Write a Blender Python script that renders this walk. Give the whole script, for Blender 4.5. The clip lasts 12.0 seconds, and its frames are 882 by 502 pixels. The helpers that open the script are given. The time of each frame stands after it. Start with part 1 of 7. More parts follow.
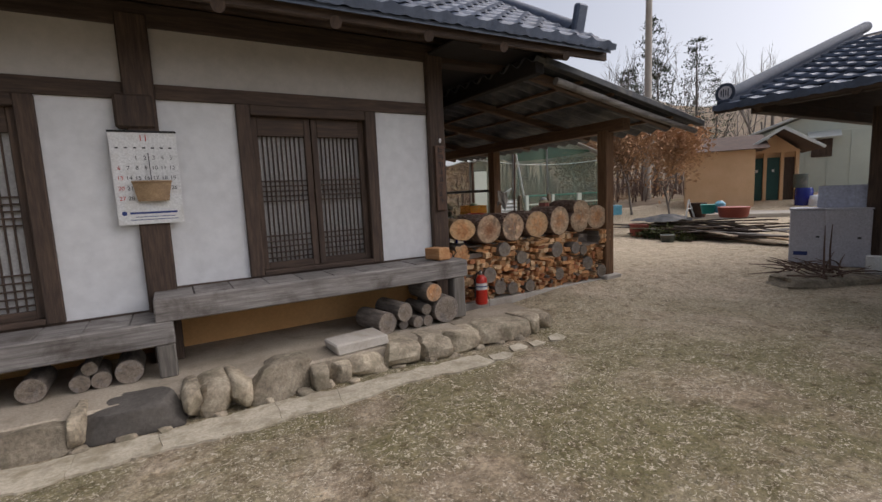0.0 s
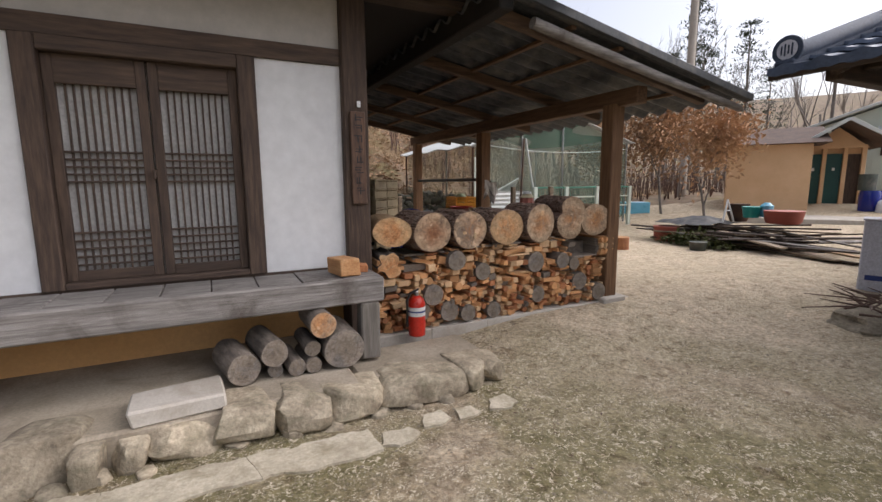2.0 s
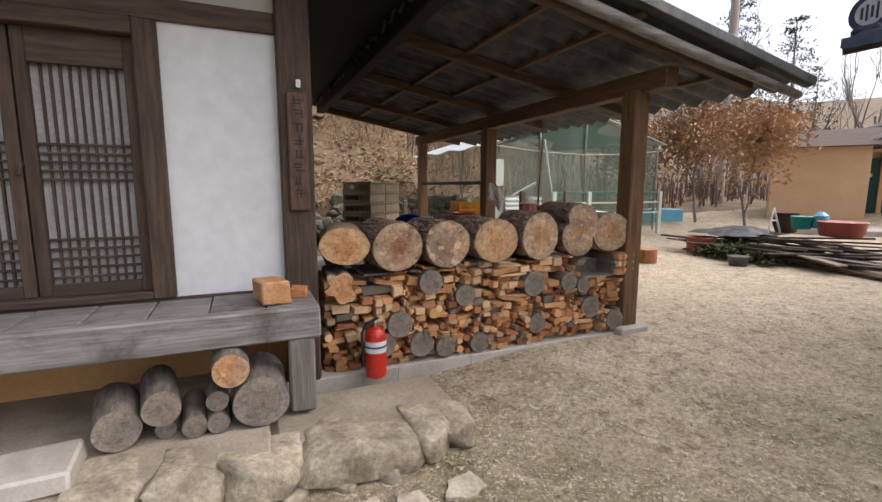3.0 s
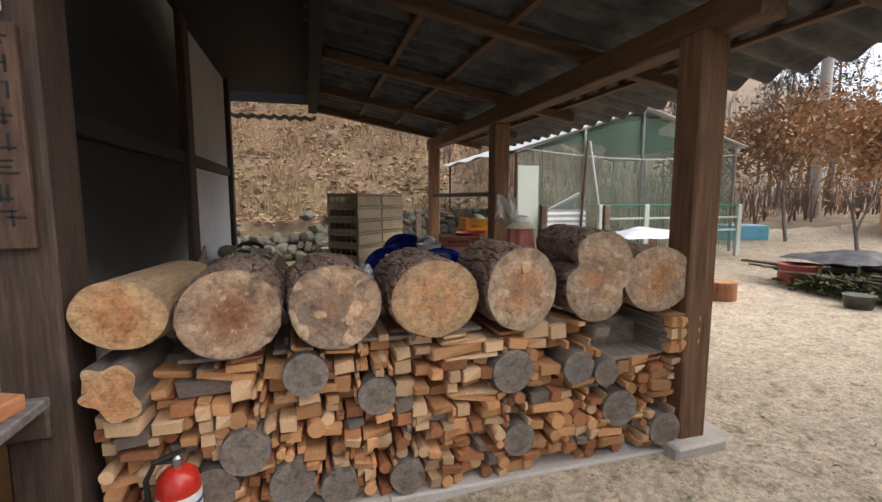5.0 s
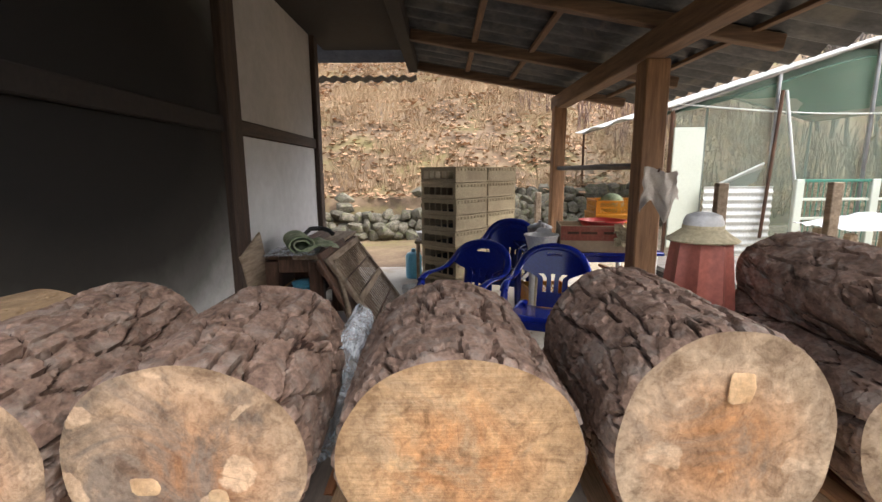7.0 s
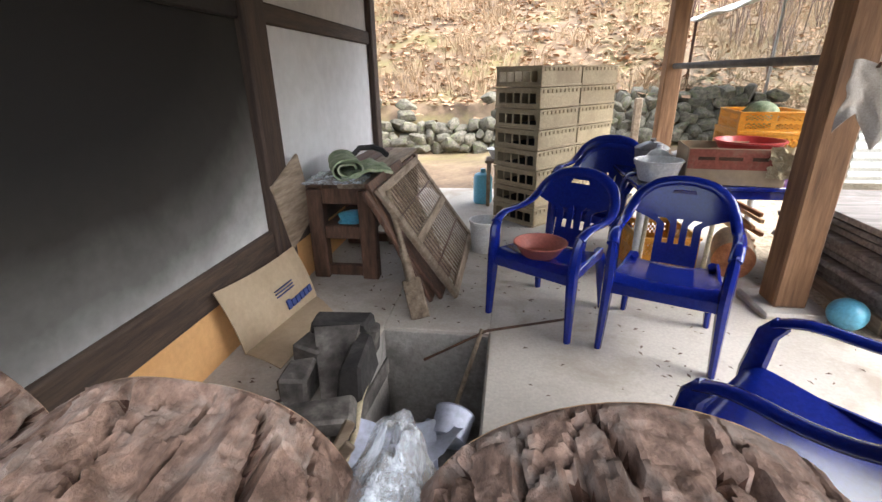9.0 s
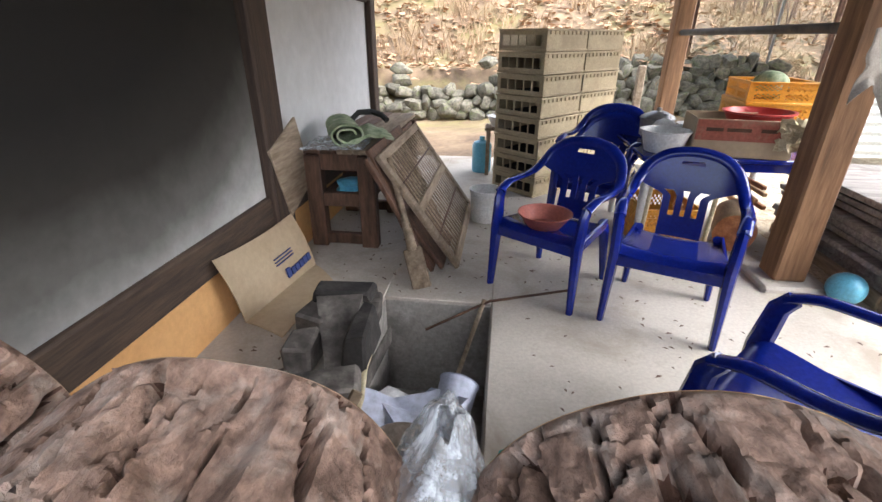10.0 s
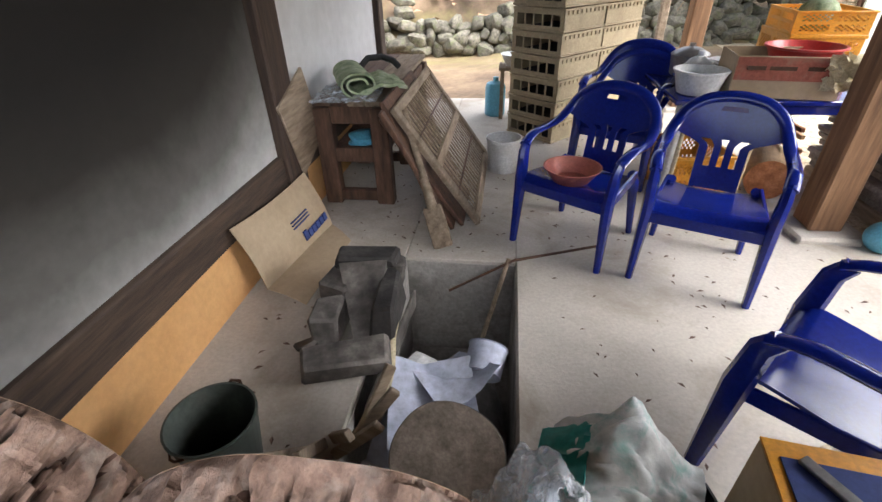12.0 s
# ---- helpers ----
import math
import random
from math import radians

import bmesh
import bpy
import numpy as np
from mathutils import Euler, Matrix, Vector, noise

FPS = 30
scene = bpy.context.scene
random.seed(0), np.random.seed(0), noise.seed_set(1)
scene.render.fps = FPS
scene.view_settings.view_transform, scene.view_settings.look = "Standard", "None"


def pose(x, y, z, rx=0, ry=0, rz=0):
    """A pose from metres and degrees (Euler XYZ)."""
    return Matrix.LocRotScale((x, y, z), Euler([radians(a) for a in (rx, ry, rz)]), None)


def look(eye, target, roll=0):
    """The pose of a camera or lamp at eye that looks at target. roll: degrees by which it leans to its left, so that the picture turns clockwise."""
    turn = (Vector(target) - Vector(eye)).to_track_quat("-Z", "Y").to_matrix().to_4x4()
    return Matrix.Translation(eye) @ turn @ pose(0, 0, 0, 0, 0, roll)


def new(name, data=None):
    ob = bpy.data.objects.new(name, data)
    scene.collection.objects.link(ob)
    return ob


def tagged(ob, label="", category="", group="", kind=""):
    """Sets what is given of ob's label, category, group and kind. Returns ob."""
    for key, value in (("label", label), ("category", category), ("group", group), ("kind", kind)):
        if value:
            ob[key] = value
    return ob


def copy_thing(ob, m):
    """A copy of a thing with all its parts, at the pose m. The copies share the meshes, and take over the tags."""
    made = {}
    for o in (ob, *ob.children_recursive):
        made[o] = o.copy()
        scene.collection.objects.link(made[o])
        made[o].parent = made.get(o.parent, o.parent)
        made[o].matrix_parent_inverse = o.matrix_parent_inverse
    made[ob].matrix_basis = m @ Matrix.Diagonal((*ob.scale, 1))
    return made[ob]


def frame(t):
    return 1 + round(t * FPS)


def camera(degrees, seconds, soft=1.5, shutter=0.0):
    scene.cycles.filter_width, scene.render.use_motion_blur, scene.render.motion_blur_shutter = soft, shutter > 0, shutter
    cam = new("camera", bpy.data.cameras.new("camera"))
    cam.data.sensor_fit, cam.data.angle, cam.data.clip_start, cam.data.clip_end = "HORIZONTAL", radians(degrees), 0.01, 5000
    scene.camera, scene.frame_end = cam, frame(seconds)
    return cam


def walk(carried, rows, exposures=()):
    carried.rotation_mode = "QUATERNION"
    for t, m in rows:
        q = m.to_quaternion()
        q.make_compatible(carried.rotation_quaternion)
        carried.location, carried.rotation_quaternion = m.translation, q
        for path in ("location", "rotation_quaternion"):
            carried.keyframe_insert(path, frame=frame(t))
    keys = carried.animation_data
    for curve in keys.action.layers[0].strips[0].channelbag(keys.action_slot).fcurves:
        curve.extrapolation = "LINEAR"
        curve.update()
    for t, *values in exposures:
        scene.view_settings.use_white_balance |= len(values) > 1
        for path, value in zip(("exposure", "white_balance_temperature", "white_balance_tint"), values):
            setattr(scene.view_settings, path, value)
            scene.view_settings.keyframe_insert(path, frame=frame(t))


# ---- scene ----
cam = camera(88.1, 12.0)
METRES, EYE, TILT, LEAN, TURN = 7.5, 1.43, 0.0, 0.0, -30.5
ROWS = [
    (0.0, 0.0, 0.0, 0.0, -0.32, -7.02, 2.57),
    (0.5, 0.0315, 0.0551, -0.0006, -0.78, -8.14, 1.48),
    (1.0, 0.0722, 0.1042, -0.0008, 0.12, -8.68, 0.3),
    (1.5, 0.0988, 0.166, 0.0017, 1.58, -8.63, 0.09),
    (2.0, 0.133, 0.225, -0.0017, 3.69, -8.49, 0.37),
    (2.5, 0.1598, 0.2869, -0.0045, 5.19, -8.13, -0.26),
    (3.0, 0.1845, 0.3504, -0.0036, 7.18, -8.0, -0.13),
    (5.0, 0.2552, 0.5909, -0.0009, 14.47, -6.62, 0.01),
    (5.5, 0.2491, 0.6422, 0.0028, 19.74, -6.57, -0.39),
    (6.0, 0.2496, 0.6921, 0.0027, 24.87, -6.59, -0.49),
    (6.5, 0.2414, 0.7334, -0.0035, 27.61, -7.85, -0.41),
    (7.0, 0.2274, 0.7757, 0.0008, 30.86, -9.87, 0.39),
    (7.5, 0.2124, 0.817, 0.0061, 35.0, -11.72, 1.66),
    (9.5, 0.1481, 0.865, -0.0017, 39.04, -23.69, 1.07),
    (10.0, 0.1459, 0.8637, -0.0018, 38.15, -25.07, -0.11),
    (10.5, 0.1442, 0.8612, -0.0016, 37.43, -25.53, -1.17),
    (11.0, 0.1454, 0.8611, 0.0003, 36.91, -26.61, -1.39),
    (11.5, 0.138, 0.8645, 0.0042, 37.23, -29.19, -0.6),
    (12.0, 0.1249, 0.8696, 0.0057, 38.06, -32.57, 1.43),
]

# ---- world, sun, exposure ----
EXPOSURES = [(0.0, 0.34, 6380, 15), (1.5, 0.72, 6380, 15), (3.0, 1.08, 6380, 15), (5.0, 1.15, 6400, 14), (6.0, 1.6, 6380, 13), (7.5, 2.15, 6500, 12), (9.3, 2.8, 6080, 11), (11.0, 2.82, 6120, 11), (12.0, 2.8, 6200, 11)]
walk(cam, [(t, pose(0, 0, EYE, TILT, LEAN, TURN) @ pose(METRES * x, METRES * y, METRES * z, 90 + pitch, roll, yaw)) for t, x, y, z, yaw, pitch, roll in ROWS], EXPOSURES)

world = bpy.data.worlds.new("sky")
scene.world = world
world.use_nodes = True
_n = world.node_tree
_n.nodes.clear()
_sky = _n.nodes.new("ShaderNodeTexSky")
_sky.sky_type, _sky.sun_disc = "NISHITA", False
_sky.sun_elevation, _sky.sun_rotation = radians(42), radians(105)
_sky.air_density, _sky.dust_density, _sky.ozone_density = 1.0, 3.0, 1.0
_hsv = _n.nodes.new("ShaderNodeHueSaturation")
_hsv.inputs["Saturation"].default_value = 0.4
_bg = _n.nodes.new("ShaderNodeBackground")
_bg.inputs["Strength"].default_value = 0.105
_out = _n.nodes.new("ShaderNodeOutputWorld")
_n.links.new(_sky.outputs[0], _hsv.inputs["Color"])
_n.links.new(_hsv.outputs[0], _bg.inputs["Color"])
_n.links.new(_bg.outputs[0], _out.inputs["Surface"])
sun = new("sun", bpy.data.lights.new("sun", "SUN"))
sun.data.energy, sun.data.angle, sun.data.color = 2.2, radians(110), (1.0, 0.97, 0.945)
sun.matrix_world = look((21.5, -1, 18), (3, 4, 0))


# ---- materials ----
def nodes_of(name):
    m = bpy.data.materials.new(name)
    m.use_nodes = True
    nt = m.node_tree
    return m, nt, nt.nodes["Principled BSDF"]


def add(nt, kind, **values):
    n = nt.nodes.new(kind)
    for k, v in values.items():
        n.inputs[k.replace("_", " ")].default_value = v
    return n


def ramp(nt, source, stops):
    r = nt.nodes.new("ShaderNodeValToRGB")
    els = r.color_ramp.elements
    while len(els) < len(stops):
        els.new(0.5)
    for e, (p, c) in zip(els, stops):
        e.position, e.color = p, (*c, 1) if len(c) == 3 else c
    nt.links.new(source, r.inputs[0])
    return r.outputs[0]


def mixed(nt, kind, fac, a, b):
    m = nt.nodes.new("ShaderNodeMix")
    m.data_type, m.blend_type = "RGBA", kind
    for socket, v in ((m.inputs[0], fac), (m.inputs[6], a), (m.inputs[7], b)):
        if isinstance(v, (int, float)):
            socket.default_value = v
        elif isinstance(v, tuple):
            socket.default_value = (*v, 1)
        else:
            nt.links.new(v, socket)
    return m.outputs[2]


def coords(nt, stretch=(1, 1, 1), world_space=False):
    """Object coordinates, shifted by chance from object to object."""
    tc = nt.nodes.new("ShaderNodeTexCoord")
    info = nt.nodes.new("ShaderNodeObjectInfo")
    mul = nt.nodes.new("ShaderNodeMath")
    mul.operation = "MULTIPLY"
    mul.inputs[1].default_value = 0.0 if world_space else 53.0
    nt.links.new(info.outputs["Random"], mul.inputs[0])
    ad = nt.nodes.new("ShaderNodeVectorMath")
    nt.links.new(tc.outputs["Object"], ad.inputs[0])
    nt.links.new(mul.outputs[0], ad.inputs[1])
    mp = nt.nodes.new("ShaderNodeMapping")
    mp.inputs["Scale"].default_value = stretch
    nt.links.new(ad.outputs[0], mp.inputs[0])
    return mp.outputs[0], info.outputs["Random"], tc


def noise_tex(nt, vec, scale, detail=5.0, rough=0.55, dist=0.0):
    n = add(nt, "ShaderNodeTexNoise", Scale=scale, Detail=detail, Roughness=rough, Distortion=dist)
    nt.links.new(vec, n.inputs["Vector"])
    return n.outputs[0]


def mat(name, cols, scale=3.0, stretch=(1, 1, 1), rough=0.7, bump=0.25, fine=45.0, metal=0.0, vary=0.25, dist=0.0, spec=0.4, dirt=None, rough_var=0.15, alpha=1.0, grime=3.0, soft=0.28):
    """cols: colours from the low to the high end of a slow noise; fine: scale of the grain; dirt: a colour in blotches."""
    m, nt, b = nodes_of(name)
    v, rnd, _ = coords(nt, stretch)
    slow = noise_tex(nt, v, scale, 5, 0.6, dist)
    k = len(cols)
    col = ramp(nt, slow, [(0.3 + 0.4 * i / max(1, k - 1), c) for i, c in enumerate(cols)])
    grain = noise_tex(nt, v, fine, 4, 0.65)
    g = ramp(nt, grain, [(0.25, (1 - soft, 1 - soft, 1 - soft)), (0.75, (1 + 0.7 * soft,) * 3)])
    col = mixed(nt, "MULTIPLY", 1.0, col, g)
    if dirt:
        v2, _, _ = coords(nt, (1, 1, 1))
        dn = ramp(nt, noise_tex(nt, v2, grime, 6, 0.65, 0.4), [(0.5, (0, 0, 0)), (0.68, (0.75, 0.75, 0.75))])
        col = mixed(nt, "MIX", dn, col, dirt)
    if vary:
        hsv = nt.nodes.new("ShaderNodeHueSaturation")
        mr = nt.nodes.new("ShaderNodeMapRange")
        mr.inputs[3].default_value, mr.inputs[4].default_value = 1 - vary, 1 + vary
        nt.links.new(rnd, mr.inputs[0])
        nt.links.new(mr.outputs[0], hsv.inputs["Value"])
        nt.links.new(col, hsv.inputs["Color"])
        col = hsv.outputs[0]
    nt.links.new(col, b.inputs["Base Color"])
    rr = nt.nodes.new("ShaderNodeMapRange")
    rr.inputs[3].default_value, rr.inputs[4].default_value = max(0.02, rough - rough_var), min(1, rough + rough_var)
    nt.links.new(slow, rr.inputs[0])
    nt.links.new(rr.outputs[0], b.inputs["Roughness"])
    b.inputs["Metallic"].default_value = metal
    b.inputs["Specular IOR Level"].default_value = spec
    b.inputs["Alpha"].default_value = alpha
    if bump:
        bp = add(nt, "ShaderNodeBump", Strength=bump, Distance=0.01)
        nt.links.new(grain, bp.inputs["Height"])
        nt.links.new(bp.outputs[0], b.inputs["Normal"])
    return m


def plastic(name, c, rough=0.3, alpha=1.0, dirt=None, vary=0.0):
    lo = tuple(x * 0.85 for x in c)
    return mat(name, [lo, c], 3, rough=rough, bump=0.04, fine=60, vary=vary, spec=0.5, dirt=dirt, rough_var=0.1, alpha=alpha)


M_PLASTER = mat("white_plaster", [(0.57, 0.57, 0.575), (0.61, 0.61, 0.61), (0.64, 0.64, 0.64)], 1.6, rough=0.9, bump=0.06, fine=8, vary=0.03, soft=0.1)


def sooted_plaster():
    """White plaster: soot risen from the fire pit, roof shade put into colour."""
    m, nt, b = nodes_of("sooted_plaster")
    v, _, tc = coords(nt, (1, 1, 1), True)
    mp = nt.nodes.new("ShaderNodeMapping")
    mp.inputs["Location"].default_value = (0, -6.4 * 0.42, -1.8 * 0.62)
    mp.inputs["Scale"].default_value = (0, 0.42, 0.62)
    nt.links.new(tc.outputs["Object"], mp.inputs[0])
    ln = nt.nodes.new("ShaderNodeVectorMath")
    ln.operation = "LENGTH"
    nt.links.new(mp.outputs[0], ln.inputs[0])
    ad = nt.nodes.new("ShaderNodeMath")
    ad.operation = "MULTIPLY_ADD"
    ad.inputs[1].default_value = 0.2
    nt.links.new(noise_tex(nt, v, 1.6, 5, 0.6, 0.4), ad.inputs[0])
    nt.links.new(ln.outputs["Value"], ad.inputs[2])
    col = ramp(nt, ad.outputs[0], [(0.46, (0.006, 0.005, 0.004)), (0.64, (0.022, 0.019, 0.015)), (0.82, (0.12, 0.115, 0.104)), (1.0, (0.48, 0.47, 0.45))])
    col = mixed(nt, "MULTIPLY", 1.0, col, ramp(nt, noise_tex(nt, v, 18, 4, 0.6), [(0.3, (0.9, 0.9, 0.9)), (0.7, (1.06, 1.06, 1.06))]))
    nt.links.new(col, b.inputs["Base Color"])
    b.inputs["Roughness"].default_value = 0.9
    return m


M_SOOTSHADE = sooted_plaster()
M_UPPER = mat("beige_plaster", [(0.4, 0.375, 0.345), (0.48, 0.45, 0.415)], 1.4, rough=0.9, bump=0.06, fine=10, vary=0.03, soft=0.1)
M_TIMBER = mat("dark_timber", [(0.035, 0.022, 0.016), (0.065, 0.042, 0.03), (0.10, 0.066, 0.046)], 2.5, (14, 14, 1.2), rough=0.75, bump=0.3, fine=6, vary=0.15)
M_TIMBERX = mat("dark_timber_lengthwise", [(0.035, 0.022, 0.016), (0.065, 0.042, 0.03), (0.10, 0.066, 0.046)], 2.5, (1.2, 14, 14), rough=0.75, bump=0.3, fine=6, vary=0.15)
M_TIMBERY = mat("dark_timber_deep", [(0.03, 0.02, 0.015), (0.06, 0.04, 0.028), (0.09, 0.06, 0.04)], 2.5, (14, 1.2, 14), rough=0.75, bump=0.3, fine=6, vary=0.15)
M_MARU = mat("weathered_grey_plank", [(0.13, 0.118, 0.108), (0.22, 0.2, 0.185), (0.3, 0.28, 0.26)], 2.2, (1.0, 16, 16), rough=0.85, bump=0.5, fine=5, vary=0.12, dirt=(0.07, 0.055, 0.045))
M_LEG = mat("weathered_grey_post", [(0.12, 0.105, 0.09), (0.22, 0.2, 0.175)], 2.2, (14, 14, 1), rough=0.85, bump=0.4, fine=5, vary=0.12)
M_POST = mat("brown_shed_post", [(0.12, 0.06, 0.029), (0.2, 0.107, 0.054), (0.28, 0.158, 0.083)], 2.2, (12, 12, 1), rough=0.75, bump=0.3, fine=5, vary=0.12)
# beam and rafter: post timber darkened, shade under the roof put into colour
M_POSTY = mat("shaded_brown_beam", [(0.075, 0.039, 0.021), (0.135, 0.075, 0.041), (0.19, 0.11, 0.062)], 2.2, (12, 1, 12), rough=0.75, bump=0.3, fine=5, vary=0.12)
M_POSTX = mat("shaded_brown_rafter", [(0.055, 0.033, 0.021), (0.11, 0.066, 0.042), (0.16, 0.1, 0.062)], 2.2, (1, 12, 12), rough=0.75, bump=0.3, fine=5, vary=0.12)
# near-black timber: the dark under the deep roof put into the colour
M_DIMWOOD = mat("overhang_shaded_timber", [(0.01, 0.008, 0.007), (0.025, 0.019, 0.016)], 2.5, (3, 3, 3), rough=0.8, bump=0.3, fine=10, vary=0.1)
M_OCHRE = mat("ochre_clay", [(0.58, 0.315, 0.12), (0.65, 0.38, 0.16)], 2, rough=0.9, bump=0.15, fine=30, vary=0.03, soft=0.1)
M_PAPER = mat("door_paper", [(0.36, 0.35, 0.34), (0.47, 0.46, 0.45)], 3, rough=0.95, bump=0.05, fine=50, vary=0.05)
M_STONE = mat("granite_stone", [(0.2, 0.162, 0.115), (0.35, 0.292, 0.212), (0.48, 0.41, 0.305)], 6, rough=0.9, bump=1.0, fine=34, vary=0.3, soft=0.42, dirt=(0.15, 0.135, 0.085), grime=5)
M_DARKSTONE = mat("dark_stone", [(0.07, 0.062, 0.054), (0.13, 0.115, 0.1)], 4, rough=0.9, bump=0.5, fine=30, vary=0.1)
M_CONC = mat("concrete_slab", [(0.39, 0.352, 0.3), (0.48, 0.44, 0.385), (0.53, 0.49, 0.43)], 1.3, rough=0.9, bump=0.2, fine=60, vary=0.0, dirt=(0.3, 0.25, 0.19), grime=1.9, soft=0.14)
M_PLATF = mat("earthen_platform", [(0.27, 0.225, 0.165), (0.36, 0.305, 0.235), (0.42, 0.36, 0.28)], 1.8, rough=0.95, bump=0.4, fine=50, vary=0.0, dirt=(0.22, 0.18, 0.13))
M_PIT = mat("grey_pit_concrete", [(0.24, 0.22, 0.2), (0.38, 0.36, 0.33)], 2, rough=0.9, bump=0.3, fine=40, vary=0.0, dirt=(0.12, 0.11, 0.1))
M_PAVE = mat("pale_mortar", [(0.36, 0.31, 0.23), (0.5, 0.44, 0.335), (0.58, 0.52, 0.41)], 4, rough=0.95, bump=0.5, fine=40, vary=0.06, dirt=(0.24, 0.2, 0.125), grime=6)
M_TILE = mat("blue_black_roof_tile", [(0.045, 0.06, 0.095), (0.085, 0.108, 0.155)], 5, rough=0.45, bump=0.2, fine=30, vary=0.25, spec=0.4)
M_CORR = mat("corrugated_dark_sheet", [(0.018, 0.02, 0.025), (0.045, 0.048, 0.054), (0.1, 0.1, 0.1)], 2.5, (1, 3, 1), rough=0.6, bump=0.2, fine=20, vary=0.0, dirt=(0.13, 0.12, 0.1))
M_CUT = [mat("cut_wood_orange", [(0.48, 0.22, 0.085), (0.6, 0.31, 0.135), (0.68, 0.4, 0.2)], 3, (6, 1, 6), rough=0.85, bump=0.3, fine=14, vary=0.3),
         mat("cut_wood_pale", [(0.52, 0.32, 0.165), (0.65, 0.43, 0.24), (0.74, 0.54, 0.34)], 3, (6, 1, 6), rough=0.85, bump=0.3, fine=14, vary=0.25),
         mat("cut_wood_rust", [(0.26, 0.095, 0.042), (0.4, 0.165, 0.07), (0.5, 0.23, 0.115)], 3, (6, 1, 6), rough=0.85, bump=0.3, fine=14, vary=0.3),
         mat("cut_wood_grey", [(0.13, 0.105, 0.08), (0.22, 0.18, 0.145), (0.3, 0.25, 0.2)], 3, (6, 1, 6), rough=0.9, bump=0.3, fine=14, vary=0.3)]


def log_end(name, pale, warm, grey, lines=0.5, rings=90.0, chips=0.5):
    """A sawn log face: rings round the local y axis, a warm heart, grey stains, saw marks and cracks."""
    m, nt, b = nodes_of(name)
    v, rnd, tc = coords(nt, (1, 1, 1))
    sep = nt.nodes.new("ShaderNodeSeparateXYZ")
    nt.links.new(tc.outputs["Object"], sep.inputs[0])
    com = nt.nodes.new("ShaderNodeCombineXYZ")
    nt.links.new(sep.outputs[0], com.inputs[0])
    nt.links.new(sep.outputs[2], com.inputs[1])
    ln = nt.nodes.new("ShaderNodeVectorMath")
    ln.operation = "LENGTH"
    nt.links.new(com.outputs[0], ln.inputs[0])
    warp = noise_tex(nt, v, 9, 5, 0.6)
    ad = nt.nodes.new("ShaderNodeMath")
    ad.operation = "MULTIPLY_ADD"
    ad.inputs[1].default_value = 0.14
    nt.links.new(warp, ad.inputs[0])
    nt.links.new(ln.outputs["Value"], ad.inputs[2])
    heart = ramp(nt, ad.outputs[0], [(0.11, warm), (0.24, pale), (0.3, tuple(0.85 * c for c in pale))])
    mu = nt.nodes.new("ShaderNodeMath")
    mu.operation = "MULTIPLY"
    mu.inputs[1].default_value = rings * 2
    nt.links.new(ad.outputs[0], mu.inputs[0])
    si = nt.nodes.new("ShaderNodeMath")
    si.operation = "SINE"
    nt.links.new(mu.outputs[0], si.inputs[0])
    ring = ramp(nt, si.outputs[0], [(0.0, (0.9, 0.87, 0.83)), (1.0, (1.05, 1.05, 1.05))])
    col = mixed(nt, "MULTIPLY", 0.6, heart, ring)
    st = ramp(nt, noise_tex(nt, v, 5.5, 7, 0.68, 1.0), [(0.5, (0, 0, 0)), (0.62, (0.85, 0.85, 0.85))])
    col = mixed(nt, "MIX", st, col, grey)
    st2 = ramp(nt, noise_tex(nt, v, 13, 7, 0.68, 1.5), [(0.52, (0, 0, 0)), (0.68, (0.6, 0.6, 0.6))])
    col = mixed(nt, "MIX", st2, col, tuple(0.3 * c for c in warm))
    st3 = ramp(nt, noise_tex(nt, v, 15, 3, 0.45, 0.25), [(0.6, (0, 0, 0)), (0.63, (chips, chips, chips))])
    col = mixed(nt, "MIX", st3, col, tuple(min(0.75, 1.4 * c) for c in pale))
    nm = nt.nodes.new("ShaderNodeVectorMath")
    nm.operation = "NORMALIZE"
    nt.links.new(com.outputs[0], nm.inputs[0])
    rad = nt.nodes.new("ShaderNodeVectorMath")
    rad.operation = "MULTIPLY_ADD"
    rad.inputs[1].default_value = (2.6, 2.6, 2.6)
    nt.links.new(nm.outputs[0], rad.inputs[0])
    off = nt.nodes.new("ShaderNodeVectorMath")
    off.operation = "SCALE"
    off.inputs["Scale"].default_value = 0.55
    nt.links.new(v, off.inputs[0])
    nt.links.new(off.outputs[0], rad.inputs[2])
    crack = ramp(nt, noise_tex(nt, rad.outputs[0], 3.2, 3, 0.5), [(0.492, (0, 0, 0)), (0.5, (0.6, 0.6, 0.6)), (0.508, (0, 0, 0))])
    inner = ramp(nt, ln.outputs["Value"], [(0.06, (1, 1, 1)), (0.13, (0, 0, 0))])
    col = mixed(nt, "MIX", mixed(nt, "MULTIPLY", 1.0, crack, inner), col, tuple(0.25 * c for c in warm))
    streak = ramp(nt, noise_tex(nt, rad.outputs[0], 9, 4, 0.6), [(0.35, (0.78, 0.75, 0.7)), (0.65, (1.12, 1.12, 1.12))])
    col = mixed(nt, "MULTIPLY", 0.08, col, streak)
    blot = ramp(nt, noise_tex(nt, v, 22, 6, 0.7, 0.6), [(0.36, (0.62, 0.58, 0.53)), (0.5, (1, 1, 1)), (0.66, (1.22, 1.2, 1.17))])
    col = mixed(nt, "MULTIPLY", 0.75, col, blot)
    fleck = ramp(nt, noise_tex(nt, v, 75, 5, 0.7, 0.8), [(0.36, (0.68, 0.64, 0.6)), (0.5, (1, 1, 1)), (0.64, (1.2, 1.19, 1.17))])
    col = mixed(nt, "MULTIPLY", 0.7, col, fleck)
